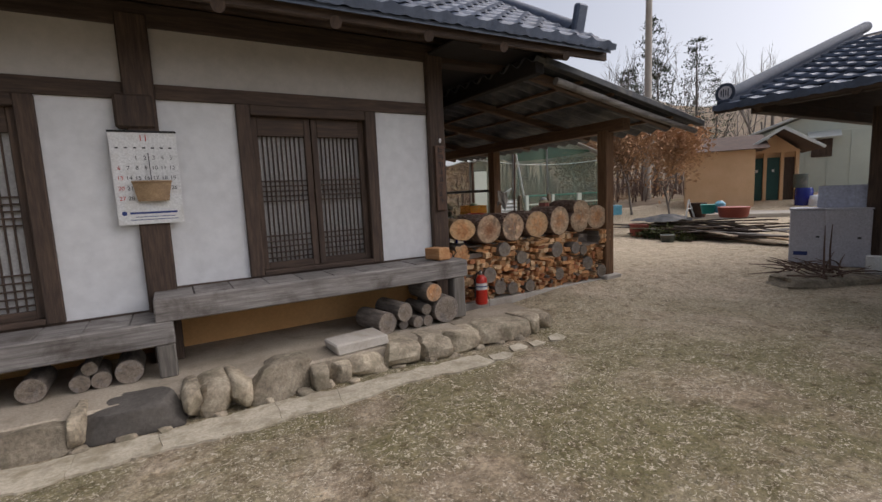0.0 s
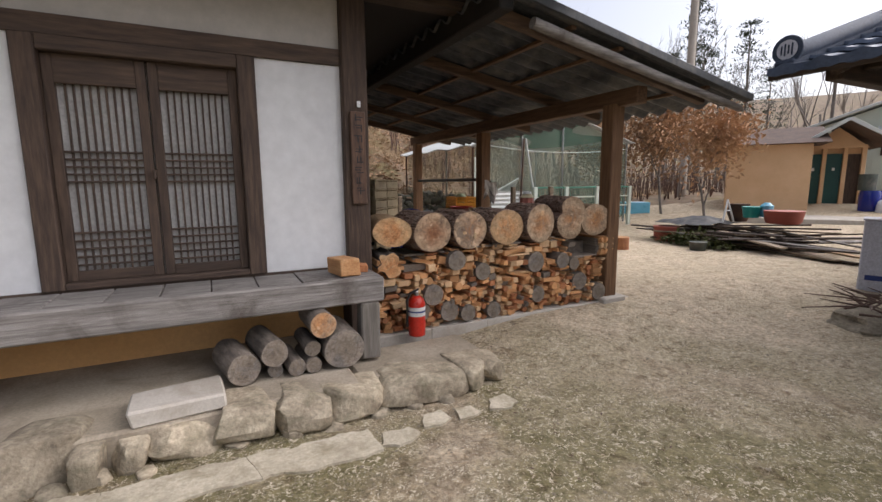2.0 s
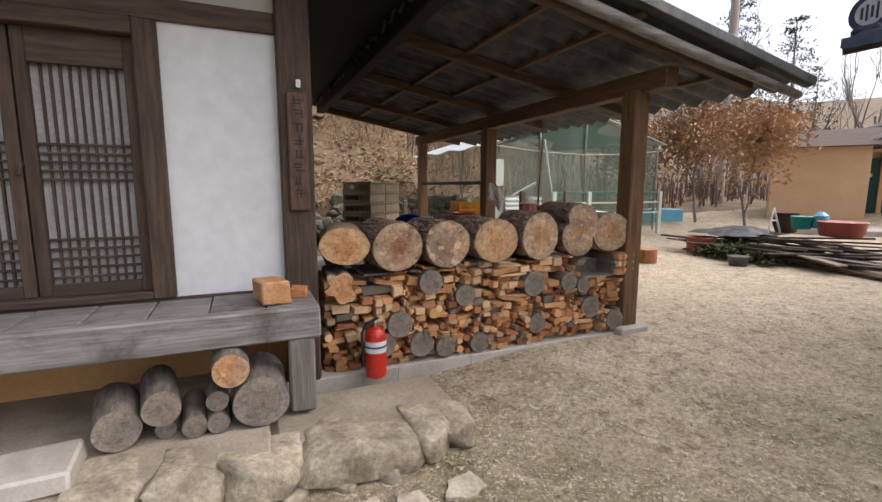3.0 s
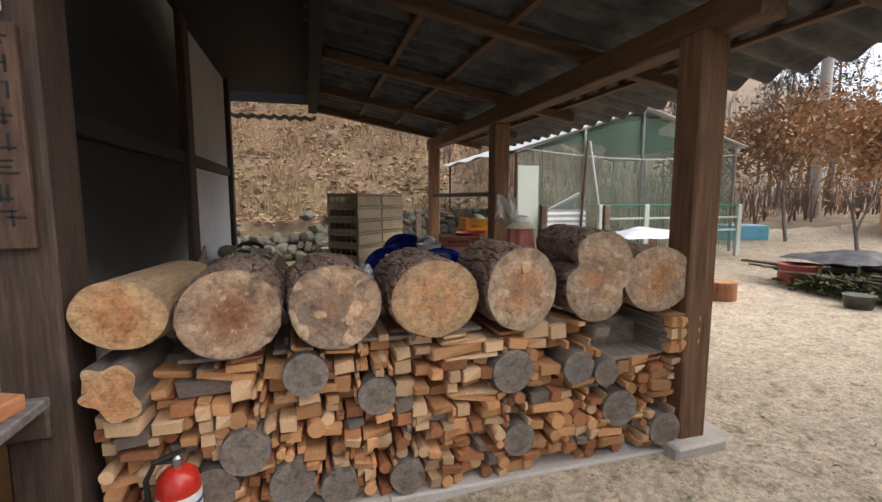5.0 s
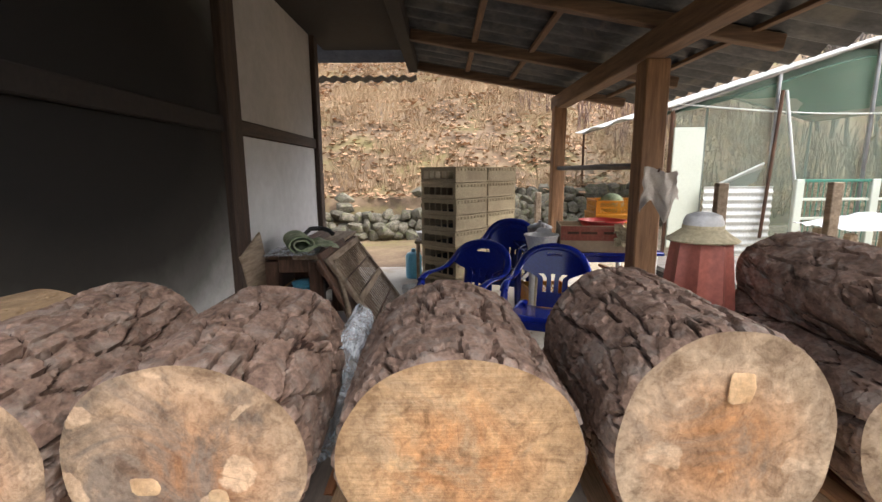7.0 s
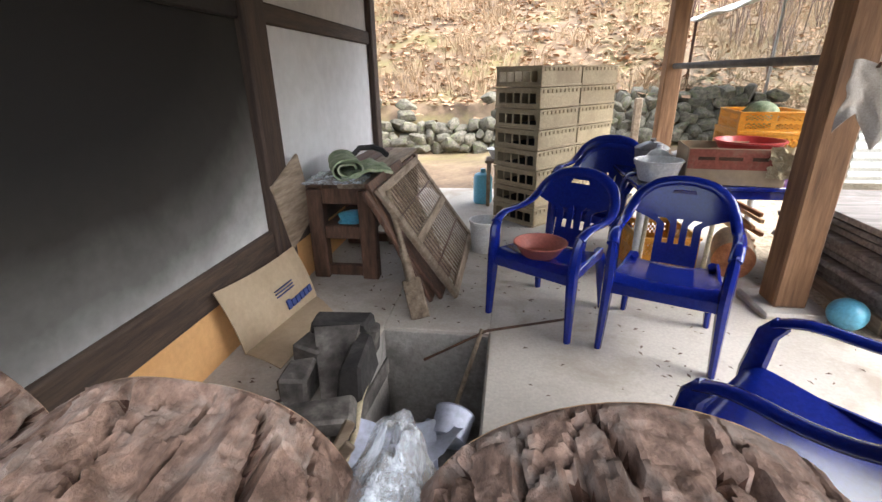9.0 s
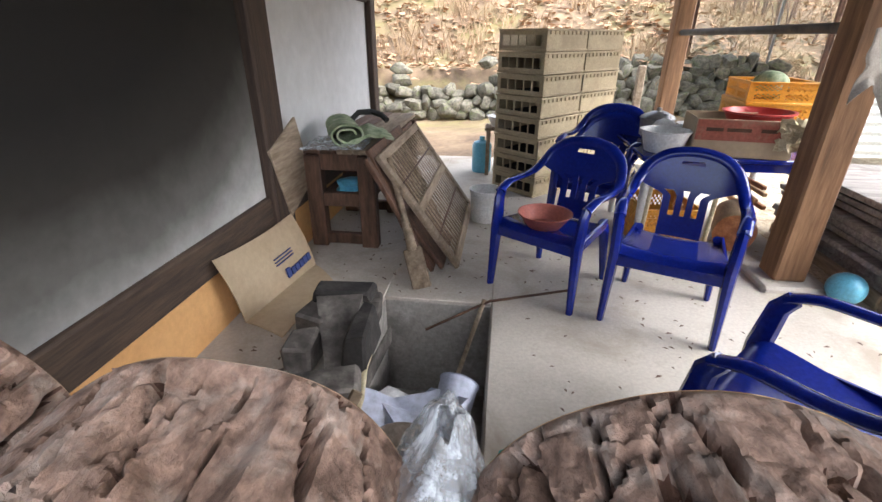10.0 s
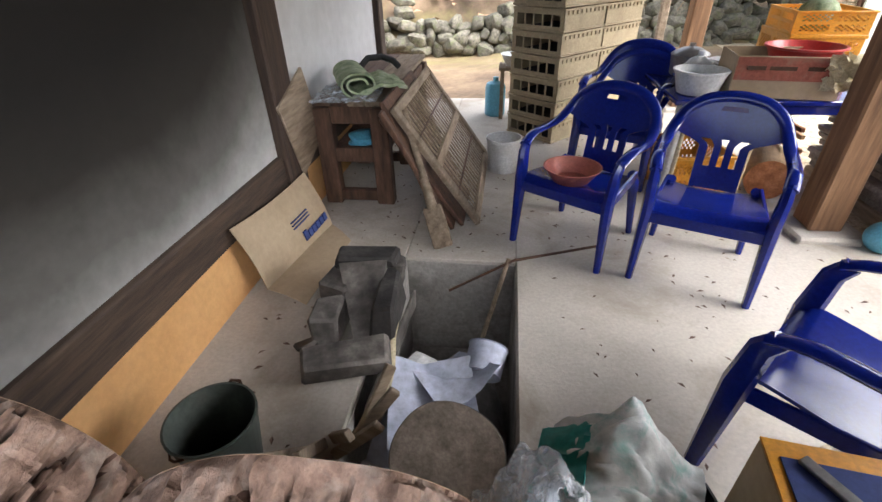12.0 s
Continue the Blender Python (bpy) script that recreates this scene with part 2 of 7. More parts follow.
    rim = ramp(nt, ad.outputs[0], [(0.2, (1, 1, 1)), (0.29, (0.62, 0.57, 0.52))])
    col = mixed(nt, "MULTIPLY", 0.8, col, rim)
    mp = nt.nodes.new("ShaderNodeMapping")
    mp.inputs["Scale"].default_value = (2, 1, 60)
    mp.inputs["Rotation"].default_value = (0, 0.15, 0)
    nt.links.new(v, mp.inputs[0])
    saw = noise_tex(nt, mp.outputs[0], 3, 4, 0.6)
    col = mixed(nt, "MULTIPLY", lines, col, ramp(nt, saw, [(0.35, (0.68, 0.62, 0.55)), (0.62, (1.08, 1.08, 1.08))]))
    nt.links.new(col, b.inputs["Base Color"])
    b.inputs["Roughness"].default_value = 0.85
    bp = add(nt, "ShaderNodeBump", Strength=0.05 + 0.6 * lines, Distance=0.006)
    nt.links.new(saw, bp.inputs["Height"])
    bp2 = add(nt, "ShaderNodeBump", Strength=0.5, Distance=0.008)
    nt.links.new(noise_tex(nt, v, 40, 5, 0.65), bp2.inputs["Height"])
    nt.links.new(bp.outputs[0], bp2.inputs["Normal"])
    nt.links.new(bp2.outputs[0], b.inputs["Normal"])
    return m


M_END = [log_end("log_face_yellow", (0.6, 0.4, 0.215), (0.54, 0.25, 0.1), (0.5, 0.35, 0.2), 0.35, chips=0.15),
         log_end("log_face_brown", (0.5, 0.36, 0.24), (0.27, 0.125, 0.06), (0.17, 0.12, 0.085), 0.1, chips=0.45),
         log_end("log_face_stained", (0.5, 0.36, 0.24), (0.42, 0.21, 0.1), (0.19, 0.155, 0.125), 0.04, chips=0.7),
         log_end("log_face_sawn", (0.58, 0.39, 0.22), (0.56, 0.27, 0.11), (0.47, 0.33, 0.2), 0.45, chips=0.2),
         log_end("log_face_tan", (0.54, 0.41, 0.285), (0.5, 0.25, 0.11), (0.3, 0.22, 0.155), 0.04, chips=0.4)]
M_GREYEND = log_end("weathered_log_face", (0.33, 0.29, 0.25), (0.21, 0.175, 0.14), (0.19, 0.172, 0.16), 0.3, 120, 0.1)
M_BARK = mat("pine_bark", [(0.1, 0.06, 0.042), (0.195, 0.122, 0.088), (0.285, 0.186, 0.138), (0.34, 0.262, 0.212)], 26, (1, 0.6, 1), rough=0.9, bump=0.55, fine=95, vary=0.12, dirt=(0.3, 0.25, 0.21), grime=16, soft=0.5)
# inner bark tone, darkened: the furrows' shade is put into this colour
M_FURROW = mat("shaded_red_brown_furrow", [(0.04, 0.02, 0.014), (0.08, 0.04, 0.026), (0.12, 0.062, 0.04)], 12, (1, 0.5, 1), rough=0.95, bump=0.6, fine=80, vary=0.1)
M_BARK2 = mat("grey_bark", [(0.06, 0.05, 0.042), (0.14, 0.115, 0.095), (0.22, 0.185, 0.155)], 8, (3, 0.6, 3), rough=0.9, bump=0.7, fine=40, vary=0.2)
M_BARE = mat("peeled_log_side", [(0.3, 0.2, 0.11), (0.42, 0.29, 0.17)], 5, (4, 0.6, 4), rough=0.8, bump=0.3, fine=30, vary=0.1, dirt=(0.2, 0.13, 0.08))


def ground_material():
    m, nt, b = nodes_of("yard_soil")
    v, _, _ = coords(nt, (1, 1, 1), True)
    big = noise_tex(nt, v, 0.55, 6, 0.6, 0.5)
    col = ramp(nt, big, [(0.3, (0.17, 0.13, 0.085)), (0.45, (0.26, 0.205, 0.142)), (0.56, (0.35, 0.285, 0.21)), (0.7, (0.46, 0.385, 0.295))])
    mid = noise_tex(nt, v, 4.2, 8, 0.72, 0.2)
    col = mixed(nt, "MULTIPLY", 1.0, col, ramp(nt, mid, [(0.32, (0.58, 0.55, 0.49)), (0.47, (0.9, 0.89, 0.86)), (0.56, (1.05, 1.05, 1.03)), (0.62, (1.36, 1.34, 1.3))]))
    moss = ramp(nt, noise_tex(nt, v, 0.8, 5, 0.6, 0.2), [(0.4, (0, 0, 0)), (0.55, (0.75, 0.75, 0.75))])
    col = mixed(nt, "MIX", moss, col, (0.14, 0.127, 0.055))
    mp = nt.nodes.new("ShaderNodeMapping")
    mp.inputs["Scale"].default_value = (0.11, 0.13, 0)
    mp.inputs["Location"].default_value = (-0.3, -0.3, 0)
    nt.links.new(v, mp.inputs[0])
    dot = nt.nodes.new("ShaderNodeVectorMath")
    dot.operation = "DOT_PRODUCT"
    dot.inputs[1].default_value = (1, 1, 0)
    nt.links.new(mp.outputs[0], dot.inputs[0])
    pm = nt.nodes.new("ShaderNodeMath")
    pm.operation = "MULTIPLY_ADD"
    pm.inputs[1].default_value = 0.7
    nt.links.new(noise_tex(nt, v, 0.7, 6, 0.65, 0.6), pm.inputs[0])
    nt.links.new(dot.outputs["Value"], pm.inputs[2])
    path_ = ramp(nt, pm.outputs[0], [(0.55, (0, 0, 0)), (0.95, (0.72, 0.72, 0.72))])
    sand = mixed(nt, "MULTIPLY", 1.0, (0.58, 0.485, 0.365), ramp(nt, mid, [(0.3, (0.72, 0.7, 0.66)), (0.7, (1.18, 1.18, 1.17))]))
    col = mixed(nt, "MIX", path_, col, sand)
    fine = noise_tex(nt, v, 28, 6, 0.75)
    col = mixed(nt, "MULTIPLY", 1.0, col, ramp(nt, fine, [(0.3, (0.48, 0.46, 0.43)), (0.5, (1, 1, 1)), (0.66, (1.5, 1.48, 1.44))]))
    grit = ramp(nt, noise_tex(nt, v, 75, 3, 0.6, 0.8), [(0.55, (0, 0, 0)), (0.62, (1, 1, 1))])
    pick = ramp(nt, noise_tex(nt, v, 6, 3, 0.6), [(0.45, (0, 0, 0)), (0.58, (0.6, 0.6, 0.6))])
    col = mixed(nt, "MIX", mixed(nt, "MULTIPLY", 1.0, grit, pick), col, (0.44, 0.39, 0.31))
    chip = ramp(nt, noise_tex(nt, v, 33, 4, 0.62, 1.4), [(0.56, (0, 0, 0)), (0.61, (1, 1, 1))])
    few = ramp(nt, noise_tex(nt, v, 3.2, 5, 0.7), [(0.38, (0, 0, 0)), (0.5, (0.95, 0.95, 0.95))])
    col = mixed(nt, "MIX", mixed(nt, "MULTIPLY", 1.0, chip, few), col, (0.6, 0.52, 0.4))
    dark = ramp(nt, noise_tex(nt, v, 9, 6, 0.7, 0.5), [(0.36, (0.55, 0.5, 0.45)), (0.46, (1, 1, 1))])
    col = mixed(nt, "MULTIPLY", 0.85, col, dark)
    nt.links.new(col, b.inputs["Base Color"])
    b.inputs["Roughness"].default_value = 0.95
    b.inputs["Specular IOR Level"].default_value = 0.2
    bp = add(nt, "ShaderNodeBump", Strength=0.7, Distance=0.02)
    nt.links.new(fine, bp.inputs["Height"])
    bp2 = add(nt, "ShaderNodeBump", Strength=0.5, Distance=0.05)
    nt.links.new(mid, bp2.inputs["Height"])
    nt.links.new(bp.outputs[0], bp2.inputs["Normal"])
    nt.links.new(bp2.outputs[0], b.inputs["Normal"])
    return m


M_GROUND = ground_material()
M_HILL = mat("dead_leaf_slope", [(0.075, 0.05, 0.03), (0.165, 0.11, 0.065), (0.26, 0.19, 0.115)], 1.0, rough=0.95, bump=0.9, fine=9, vary=0, dirt=(0.17, 0.15, 0.05), grime=0.7)
M_BLUE = plastic("blue_chair_plastic", (0.007, 0.018, 0.21), 0.15)


# ---- mesh helpers ----
class Geo:
    def __init__(self):
        self.v, self.f = [], []

    def put(self, verts, faces, m=None):
        k = len(self.v)
        self.v += [tuple(m @ Vector(p)) for p in verts] if m is not None else [tuple(p) for p in verts]
        self.f += [tuple(i + k for i in f) for f in faces]
        return self

    def box(self, c, s, b=0.006, m=None, jitter=0.0):
        """A box with chamfered edges: its centre and its full size."""
        hx, hy, hz = (q / 2 for q in s)
        b = min(b, hx * 0.45, hy * 0.45, hz * 0.45)
        verts, ids = [], {}
        for sx in (-1, 1):
            for sy in (-1, 1):
                for sz in (-1, 1):
                    j = [random.uniform(-jitter, jitter) for _ in range(3)]
                    for ax in range(3):
                        p = [sx * (hx - b * (ax != 0)), sy * (hy - b * (ax != 1)), sz * (hz - b * (ax != 2))]
                        ids[sx, sy, sz, ax] = len(verts)
                        verts.append([p[i] + j[i] + c[i] for i in range(3)])
        faces = []
        for ax in range(3):
            o = [i for i in range(3) if i != ax]
            for s1 in (-1, 1):
                q = []
                for a, bb in ((-1, -1), (1, -1), (1, 1), (-1, 1)):
                    k = [0, 0, 0]
                    k[ax], k[o[0]], k[o[1]] = s1, a, bb
                    q.append(ids[k[0], k[1], k[2], ax])
                faces.append(q if (s1 > 0) ^ (ax == 1) else q[::-1])
                for s2 in (-1, 1):
                    q = []
                    for e, a in ((-1, o[0]), (-1, o[1]), (1, o[1]), (1, o[0])):
                        k = [0, 0, 0]
                        k[ax], k[o[0]], k[o[1]] = e, s1, s2
                        q.append(ids[k[0], k[1], k[2], a])
                    faces.append(q)
        for sx in (-1, 1):
            for sy in (-1, 1):
                for sz in (-1, 1):
                    faces.append([ids[sx, sy, sz, a] for a in range(3)])
        return self.put(verts, faces, m)

    def tube(self, pts, r, n=10, flat=1.0, m=None):
        """A round bar along points; r: one radius or one for each point."""
        pts = [Vector(p) for p in pts]
        rs = list(r) if isinstance(r, (list, tuple)) else [r] * len(pts)
        verts, faces = [], []
        last = None
        for i, p in enumerate(pts):
            d = (pts[min(i + 1, len(pts) - 1)] - pts[max(i - 1, 0)]).normalized()
            if last is None:
                side = d.cross(Vector((0, 0, 1)) if abs(d.z) < 0.9 else Vector((1, 0, 0))).normalized()
            else:
                side = (last - d * last.dot(d)).normalized()
            last = side
            up = side.cross(d)
            for k in range(n):
                a = 2 * math.pi * k / n
                verts.append(p + (side * math.cos(a) + up * math.sin(a) * flat) * rs[i])
        for i in range(len(pts) - 1):
            for k in range(n):
                faces.append((i * n + k, i * n + (k + 1) % n, (i + 1) * n + (k + 1) % n, (i + 1) * n + k))
        faces += [tuple(range(n))[::-1], tuple((len(pts) - 1) * n + k for k in range(n))]
        return self.put(verts, faces, m)

    def lathe(self, prof, n=24, m=None, close=False):
        """(radius, height) turned round the z axis."""
        verts = [(r * math.cos(2 * math.pi * k / n), r * math.sin(2 * math.pi * k / n), z) for r, z in prof for k in range(n)]
        faces = [(i * n + k, i * n + (k + 1) % n, (i + 1) * n + (k + 1) % n, (i + 1) * n + k) for i in range(len(prof) - 1) for k in range(n)]
        faces += [tuple(range(n))[::-1], tuple((len(prof) - 1) * n + k for k in range(n))]
        return self.put(verts, faces, m)

    def shell(self, fn, nu, nv, thick=0.01, hole=None, m=None):
        """A curved sheet with thickness: fn(u, v), u and v from 0 to 1; hole(u, v) leaves faces out."""
        P = [[Vector(fn(i / nu, j / nv)) for j in range(nv + 1)] for i in range(nu + 1)]
        off = []
        for i in range(nu + 1):
            for j in range(nv + 1):
                du = P[min(i + 1, nu)][j] - P[max(i - 1, 0)][j]
                dv = P[i][min(j + 1, nv)] - P[i][max(j - 1, 0)]
                n = du.cross(dv)
                n = n.normalized() if n.length > 1e-9 else Vector((0, 0, 1))
                off.append(P[i][j] - n * thick)
        k = (nu + 1) * (nv + 1)
        verts = [P[i][j] for i in range(nu + 1) for j in range(nv + 1)] + off
        cell = {(i, j) for i in range(nu) for j in range(nv) if not (hole and hole((i + 0.5) / nu, (j + 0.5) / nv))}
        q = lambda i, j: i * (nv + 1) + j
        faces = []
        for i, j in sorted(cell):
            a, b, c, d = q(i, j), q(i + 1, j), q(i + 1, j + 1), q(i, j + 1)
            faces += [(a, b, c, d), (d + k, c + k, b + k, a + k)]
            for di, dj, e in ((0, -1, (a, b)), (1, 0, (b, c)), (0, 1, (c, d)), (-1, 0, (d, a))):
                if (i + di, j + dj) not in cell:
                    faces.append((e[1], e[0], e[0] + k, e[1] + k))
        return self.put(verts, faces, m)

    def rock(self, c, s, seed=0, n=14, square=0.62, rough=0.16, m=None):
        """A rounded field stone: its centre and full size."""
        verts, faces = [], []
        o = Vector((seed * 7.3, seed * 3.1, seed * 1.7))
        pw = lambda x: math.copysign(abs(x) ** square, x)
        for i in range(n + 1):
            th = math.pi * i / n
            for k in range(2 * n):
                ph = math.pi * k / n
                d = Vector((pw(math.sin(th)) * pw(math.cos(ph)), pw(math.sin(th)) * pw(math.sin(ph)), pw(math.cos(th))))
                w = 1 + rough * (noise.noise(d * 1.1 + o) + 0.5 * noise.noise(d * 2.7 + o) + 0.22 * noise.noise(d * 7 + o))
                verts.append((c[0] + d.x * w * s[0] / 2, c[1] + d.y * w * s[1] / 2, c[2] + d.z * w * s[2] / 2))
        for i in range(n):
            for k in range(2 * n):
                a, b = i * 2 * n + k, i * 2 * n + (k + 1) % (2 * n)
                faces.append((a, a + 2 * n, b + 2 * n, b))
        return self.put(verts, faces, m)

    def boulder(self, c, s, seed=0, n=16, cuts=9, depth=0.86, m=None):
        """A broken stone: a squarish lump cut by flat planes, with a chipped skin."""
        rnd = random.Random(seed)
        planes = []
        for _ in range(cuts):
            d = Vector((rnd.gauss(0, 1), rnd.gauss(0, 1), rnd.gauss(0, 0.8))).normalized()
            planes.append((d, depth * rnd.uniform(0.78, 1.0) * (abs(d.x) + abs(d.y) + abs(d.z)) ** 0.55))
        o = Vector((seed * 5.3, seed * 2.1, seed * 1.3))
        pw = lambda x: math.copysign(abs(x) ** 0.4, x)
        verts, faces = [], []
        for i in range(n + 1):
            th = math.pi * i / n
            for k in range(2 * n):
                ph = math.pi * k / n
                d = Vector((pw(math.sin(th)) * pw(math.cos(ph)), pw(math.sin(th)) * pw(math.sin(ph)), pw(math.cos(th))))
                for q, lim in planes:
                    e = d.dot(q)
                    if e > lim:
                        d = d - q * (e - lim)
                d *= 1 + 0.07 * noise.noise(d * 1.6 + o) + 0.035 * noise.noise(d * 4.5 + o) + 0.016 * noise.noise(d * 11 + o)
                verts.append((c[0] + d.x * s[0] / 2, c[1] + d.y * s[1] / 2, c[2] + d.z * s[2] / 2))
        for i in range(n):
            for k in range(2 * n):
                a, b = i * 2 * n + k, i * 2 * n + (k + 1) % (2 * n)
                faces.append((a, a + 2 * n, b + 2 * n, b))
        return self.put(verts, faces, m)

    def mesh(self, name, material, smooth=True, angle=40):
        me = bpy.data.meshes.new(name)
        me.from_pydata(self.v, [], self.f)
        me.validate()
        if smooth:
            me.polygons.foreach_set("use_smooth", [True] * len(me.polygons))
            me.set_sharp_from_angle(angle=radians(angle))
        if material:
            me.materials.append(material)
        return me


def thing(name, label="", category="", group="", at=(0, 0, 0), turn=0.0, kind=""):
    e = new(name)
    e.empty_display_size = 0.1
    e.matrix_basis = pose(*at, 0, 0, turn)
    return tagged(e, label, category, group, kind)


def part(name, geo, material, parent=None, label="", m=None, smooth=True):
    ob = new(name, geo if isinstance(geo, bpy.types.Mesh) else geo.mesh(name, material, smooth))
    ob.parent = parent
    if m is not None:
        ob.matrix_basis = m
    return tagged(ob, label) if label else ob


def single(name, geo, material, label, category, at=(0, 0, 0), turn=0.0, group="", kind=""):
    """A thing of one mesh."""
    ob = new(name, geo.mesh(name, material))
    ob.matrix_basis = pose(*at, 0, 0, turn)
    return tagged(ob, label, category, group, kind)


def smooth01(a, b, x):
    q = min(1.0, max(0.0, (x - a) / (b - a)))
    return q * q * (3 - 2 * q)


# ---- ground ----
def ground_z(x, y):
    """Height of the ground: a level yard that climbs to the shed, to the far lane and up the hill behind."""
    z = -0.2 + 0.19 * smooth01(2.8, 5.2, x) * smooth01(3.3, 4.75, y)
    z += 0.1 * smooth01(5.5, 8.5, x) * (1 - smooth01(3.3, 4.75, y) * smooth01(2.8, 5.2, x)) 
    r = math.hypot(x - 1, y - 2)
    z += 0.08 * max(0.0, min(r, 24) - 13.5) * smooth01(6, 12, x)
    foot = 15.2 if x < 8 else 15.2 + 0.55 * (x - 8)
    d = y - foot
    if d > 0:
        z += 0.95 * smooth01(0, 0.25, d) * (1 - smooth01(8, 12, x)) + 0.42 * min(d, 45) * smooth01(0, 3, d)
        z += 0.5 * noise.noise(Vector((x * 0.25, y * 0.25, 0))) * smooth01(0.3, 4, d)
    z += 0.2 * max(0.0, min(r, 190) - 50) * smooth01(-0.2, 0.35, (x * 0.75 + y * 0.65) / (r + 1))
    return z + 0.02 * noise.noise(Vector((x * 0.9, y * 0.9, 3))) + 0.008 * noise.noise(Vector((x * 4, y * 4, 1)))


def sheet(name, xs, ys, material, label, keep=None):
    g = Geo()
    g.v = [(x, y, ground_z(x, y)) for x in xs for y in ys]
    n = len(ys)
    for i in range(len(xs) - 1):
        for j in range(n - 1):
            if keep is None or keep((xs[i] + xs[i + 1]) / 2, (ys[j] + ys[j + 1]) / 2):
                g.f.append((i * n + j, (i + 1) * n + j, (i + 1) * n + j + 1, i * n + j + 1))
    ob = new(name, g.mesh(name, material, True, 180))
    return tagged(ob, label, "ground", kind="structure")


def steps(*spans):
    out = []
    for a, b, s in spans:
        k = max(1, round((b - a) / s))
        out += [a + (b - a) * i / k for i in range(k)]
    return out + [spans[-1][1]]


SLAB = (2.6, 6.32, 4.85, 11.0)
PIT = (3.58, 4.22, 5.75, 7.34)
gx = steps((-400, -40, 30), (-40, -6, 4), (-6, 2.6, 0.2), (2.6, 3.58, 0.14), (3.58, 4.22, 0.16), (4.22, 6.3, 0.13), (6.3, 12, 0.2), (12, 40, 0.9), (40, 120, 8), (120, 500, 40))
gy = steps((-400, -40, 30), (-40, -5, 3), (-5, 5.75, 0.2), (5.75, 7.34, 0.26), (7.34, 15, 0.25), (15, 30, 0.7), (30, 70, 4), (70, 120, 10), (120, 500, 40))
in_pit = lambda x, y: PIT[0] < x < PIT[1] and PIT[2] < y < PIT[3]
litter_edge = lambda x: 11.2 if x < 6.6 else (13.2 if x < 8 else 15.0 - 0.2 * (x - 8))
sheet("ground", gx, gy, M_GROUND, "trodden sandy brown yard soil with moss patches", lambda x, y: not in_pit(x, y) and y < litter_edge(x))
sheet("hillside", gx, gy, M_HILL, "hillside of dead brown leaves and dry grass", lambda x, y: y >= litter_edge(x))

# concrete floor of the shed, open over the pit
g = Geo()
g.box(((SLAB[0] + PIT[0]) / 2, (SLAB[2] + SLAB[3]) / 2, -0.16), (PIT[0] - SLAB[0], SLAB[3] - SLAB[2], 0.32), 0.01)
g.box(((SLAB[1] + PIT[1]) / 2, (SLAB[2] + SLAB[3]) / 2, -0.16), (SLAB[1] - PIT[1], SLAB[3] - SLAB[2], 0.32), 0.01)
g.box(((PIT[0] + PIT[1]) / 2, (SLAB[2] + PIT[2]) / 2, -0.16), (PIT[1] - PIT[0], PIT[2] - SLAB[2], 0.32), 0.004)
g.box(((PIT[0] + PIT[1]) / 2, (PIT[3] + SLAB[3]) / 2, -0.16), (PIT[1] - PIT[0], SLAB[3] - PIT[3], 0.32), 0.004)
tagged(new("floor", g.mesh("floor", M_CONC)), "worn grey-beige concrete shed floor", "floor", kind="structure")
cx, cy, wx, wy = (PIT[0] + PIT[1]) / 2, (PIT[2] + PIT[3]) / 2, PIT[1] - PIT[0], PIT[3] - PIT[2]
pit = thing("fire_pit", "sunken concrete stoking pit, sooty inside", "pit", kind="structure")
for c, sz in (((PIT[0] - 0.025, cy, -0.37), (0.06, wy + 0.1, 0.7)), ((PIT[1] + 0.025, cy, -0.37), (0.06, wy + 0.1, 0.7)),
              ((cx, PIT[3] + 0.025, -0.37), (wx - 0.01, 0.06, 0.7)), ((cx, PIT[2] - 0.025, -0.37), (wx - 0.01, 0.06, 0.7))):
    part("pit_wall", Geo().box(c, sz, 0.004), M_PIT, pit)
part("pit_bottom", Geo().box((cx, cy, -0.73), (wx + 0.12, wy + 0.12, 0.06), 0.004), M_PIT, pit)

# earth platform before the house
g = Geo()
g.box((-1.3, 4.72, -0.155), (7.8, 1.46, 0.31), 0.02)
g.box((3.2, 4.38, -0.19), (1.2, 0.66, 0.32), 0.05)
tagged(new("platform", g.mesh("platform", M_PLATF)), "raised packed-earth platform along the house front", "platform", kind="structure")

edge = thing("stone_edging", "row of rough granite boulders edging the platform", "stone edge", kind="structure")
x = -3.6
random.seed(4)
# each stone: its near end and far end along the house, its foot and its top
ROCKS = [(-1.28, -0.76, -0.24, 0.0), (-0.76, -0.66, -0.22, 0.04), (-0.67, -0.04, -0.24, 0.04), (-0.06, 0.08, -0.2, 0.06), (0.05, 0.3, -0.27, 0.05), (0.28, 0.44, -0.2, 0.06), (0.42, 0.97, -0.3, 0.06),
         (0.94, 1.1, -0.27, -0.02), (1.1, 1.3, -0.24, -0.03), (1.28, 1.66, -0.25, -0.01), (1.64, 2.03, -0.22, 0.03), (1.99, 2.35, -0.2, 0.02), (2.02, 2.18, -0.24, -0.13), (2.32, 2.74, -0.2, 0.01), (2.72, 3.4, -0.23, 0.0), (3.38, 3.6, -0.19, 0.02), (3.58, 3.8, -0.19, 0.0)]
ROCKS += [(-1.7 - 0.46 * i, -1.27 - 0.46 * i, -0.24, 0.02) for i in range(5)]
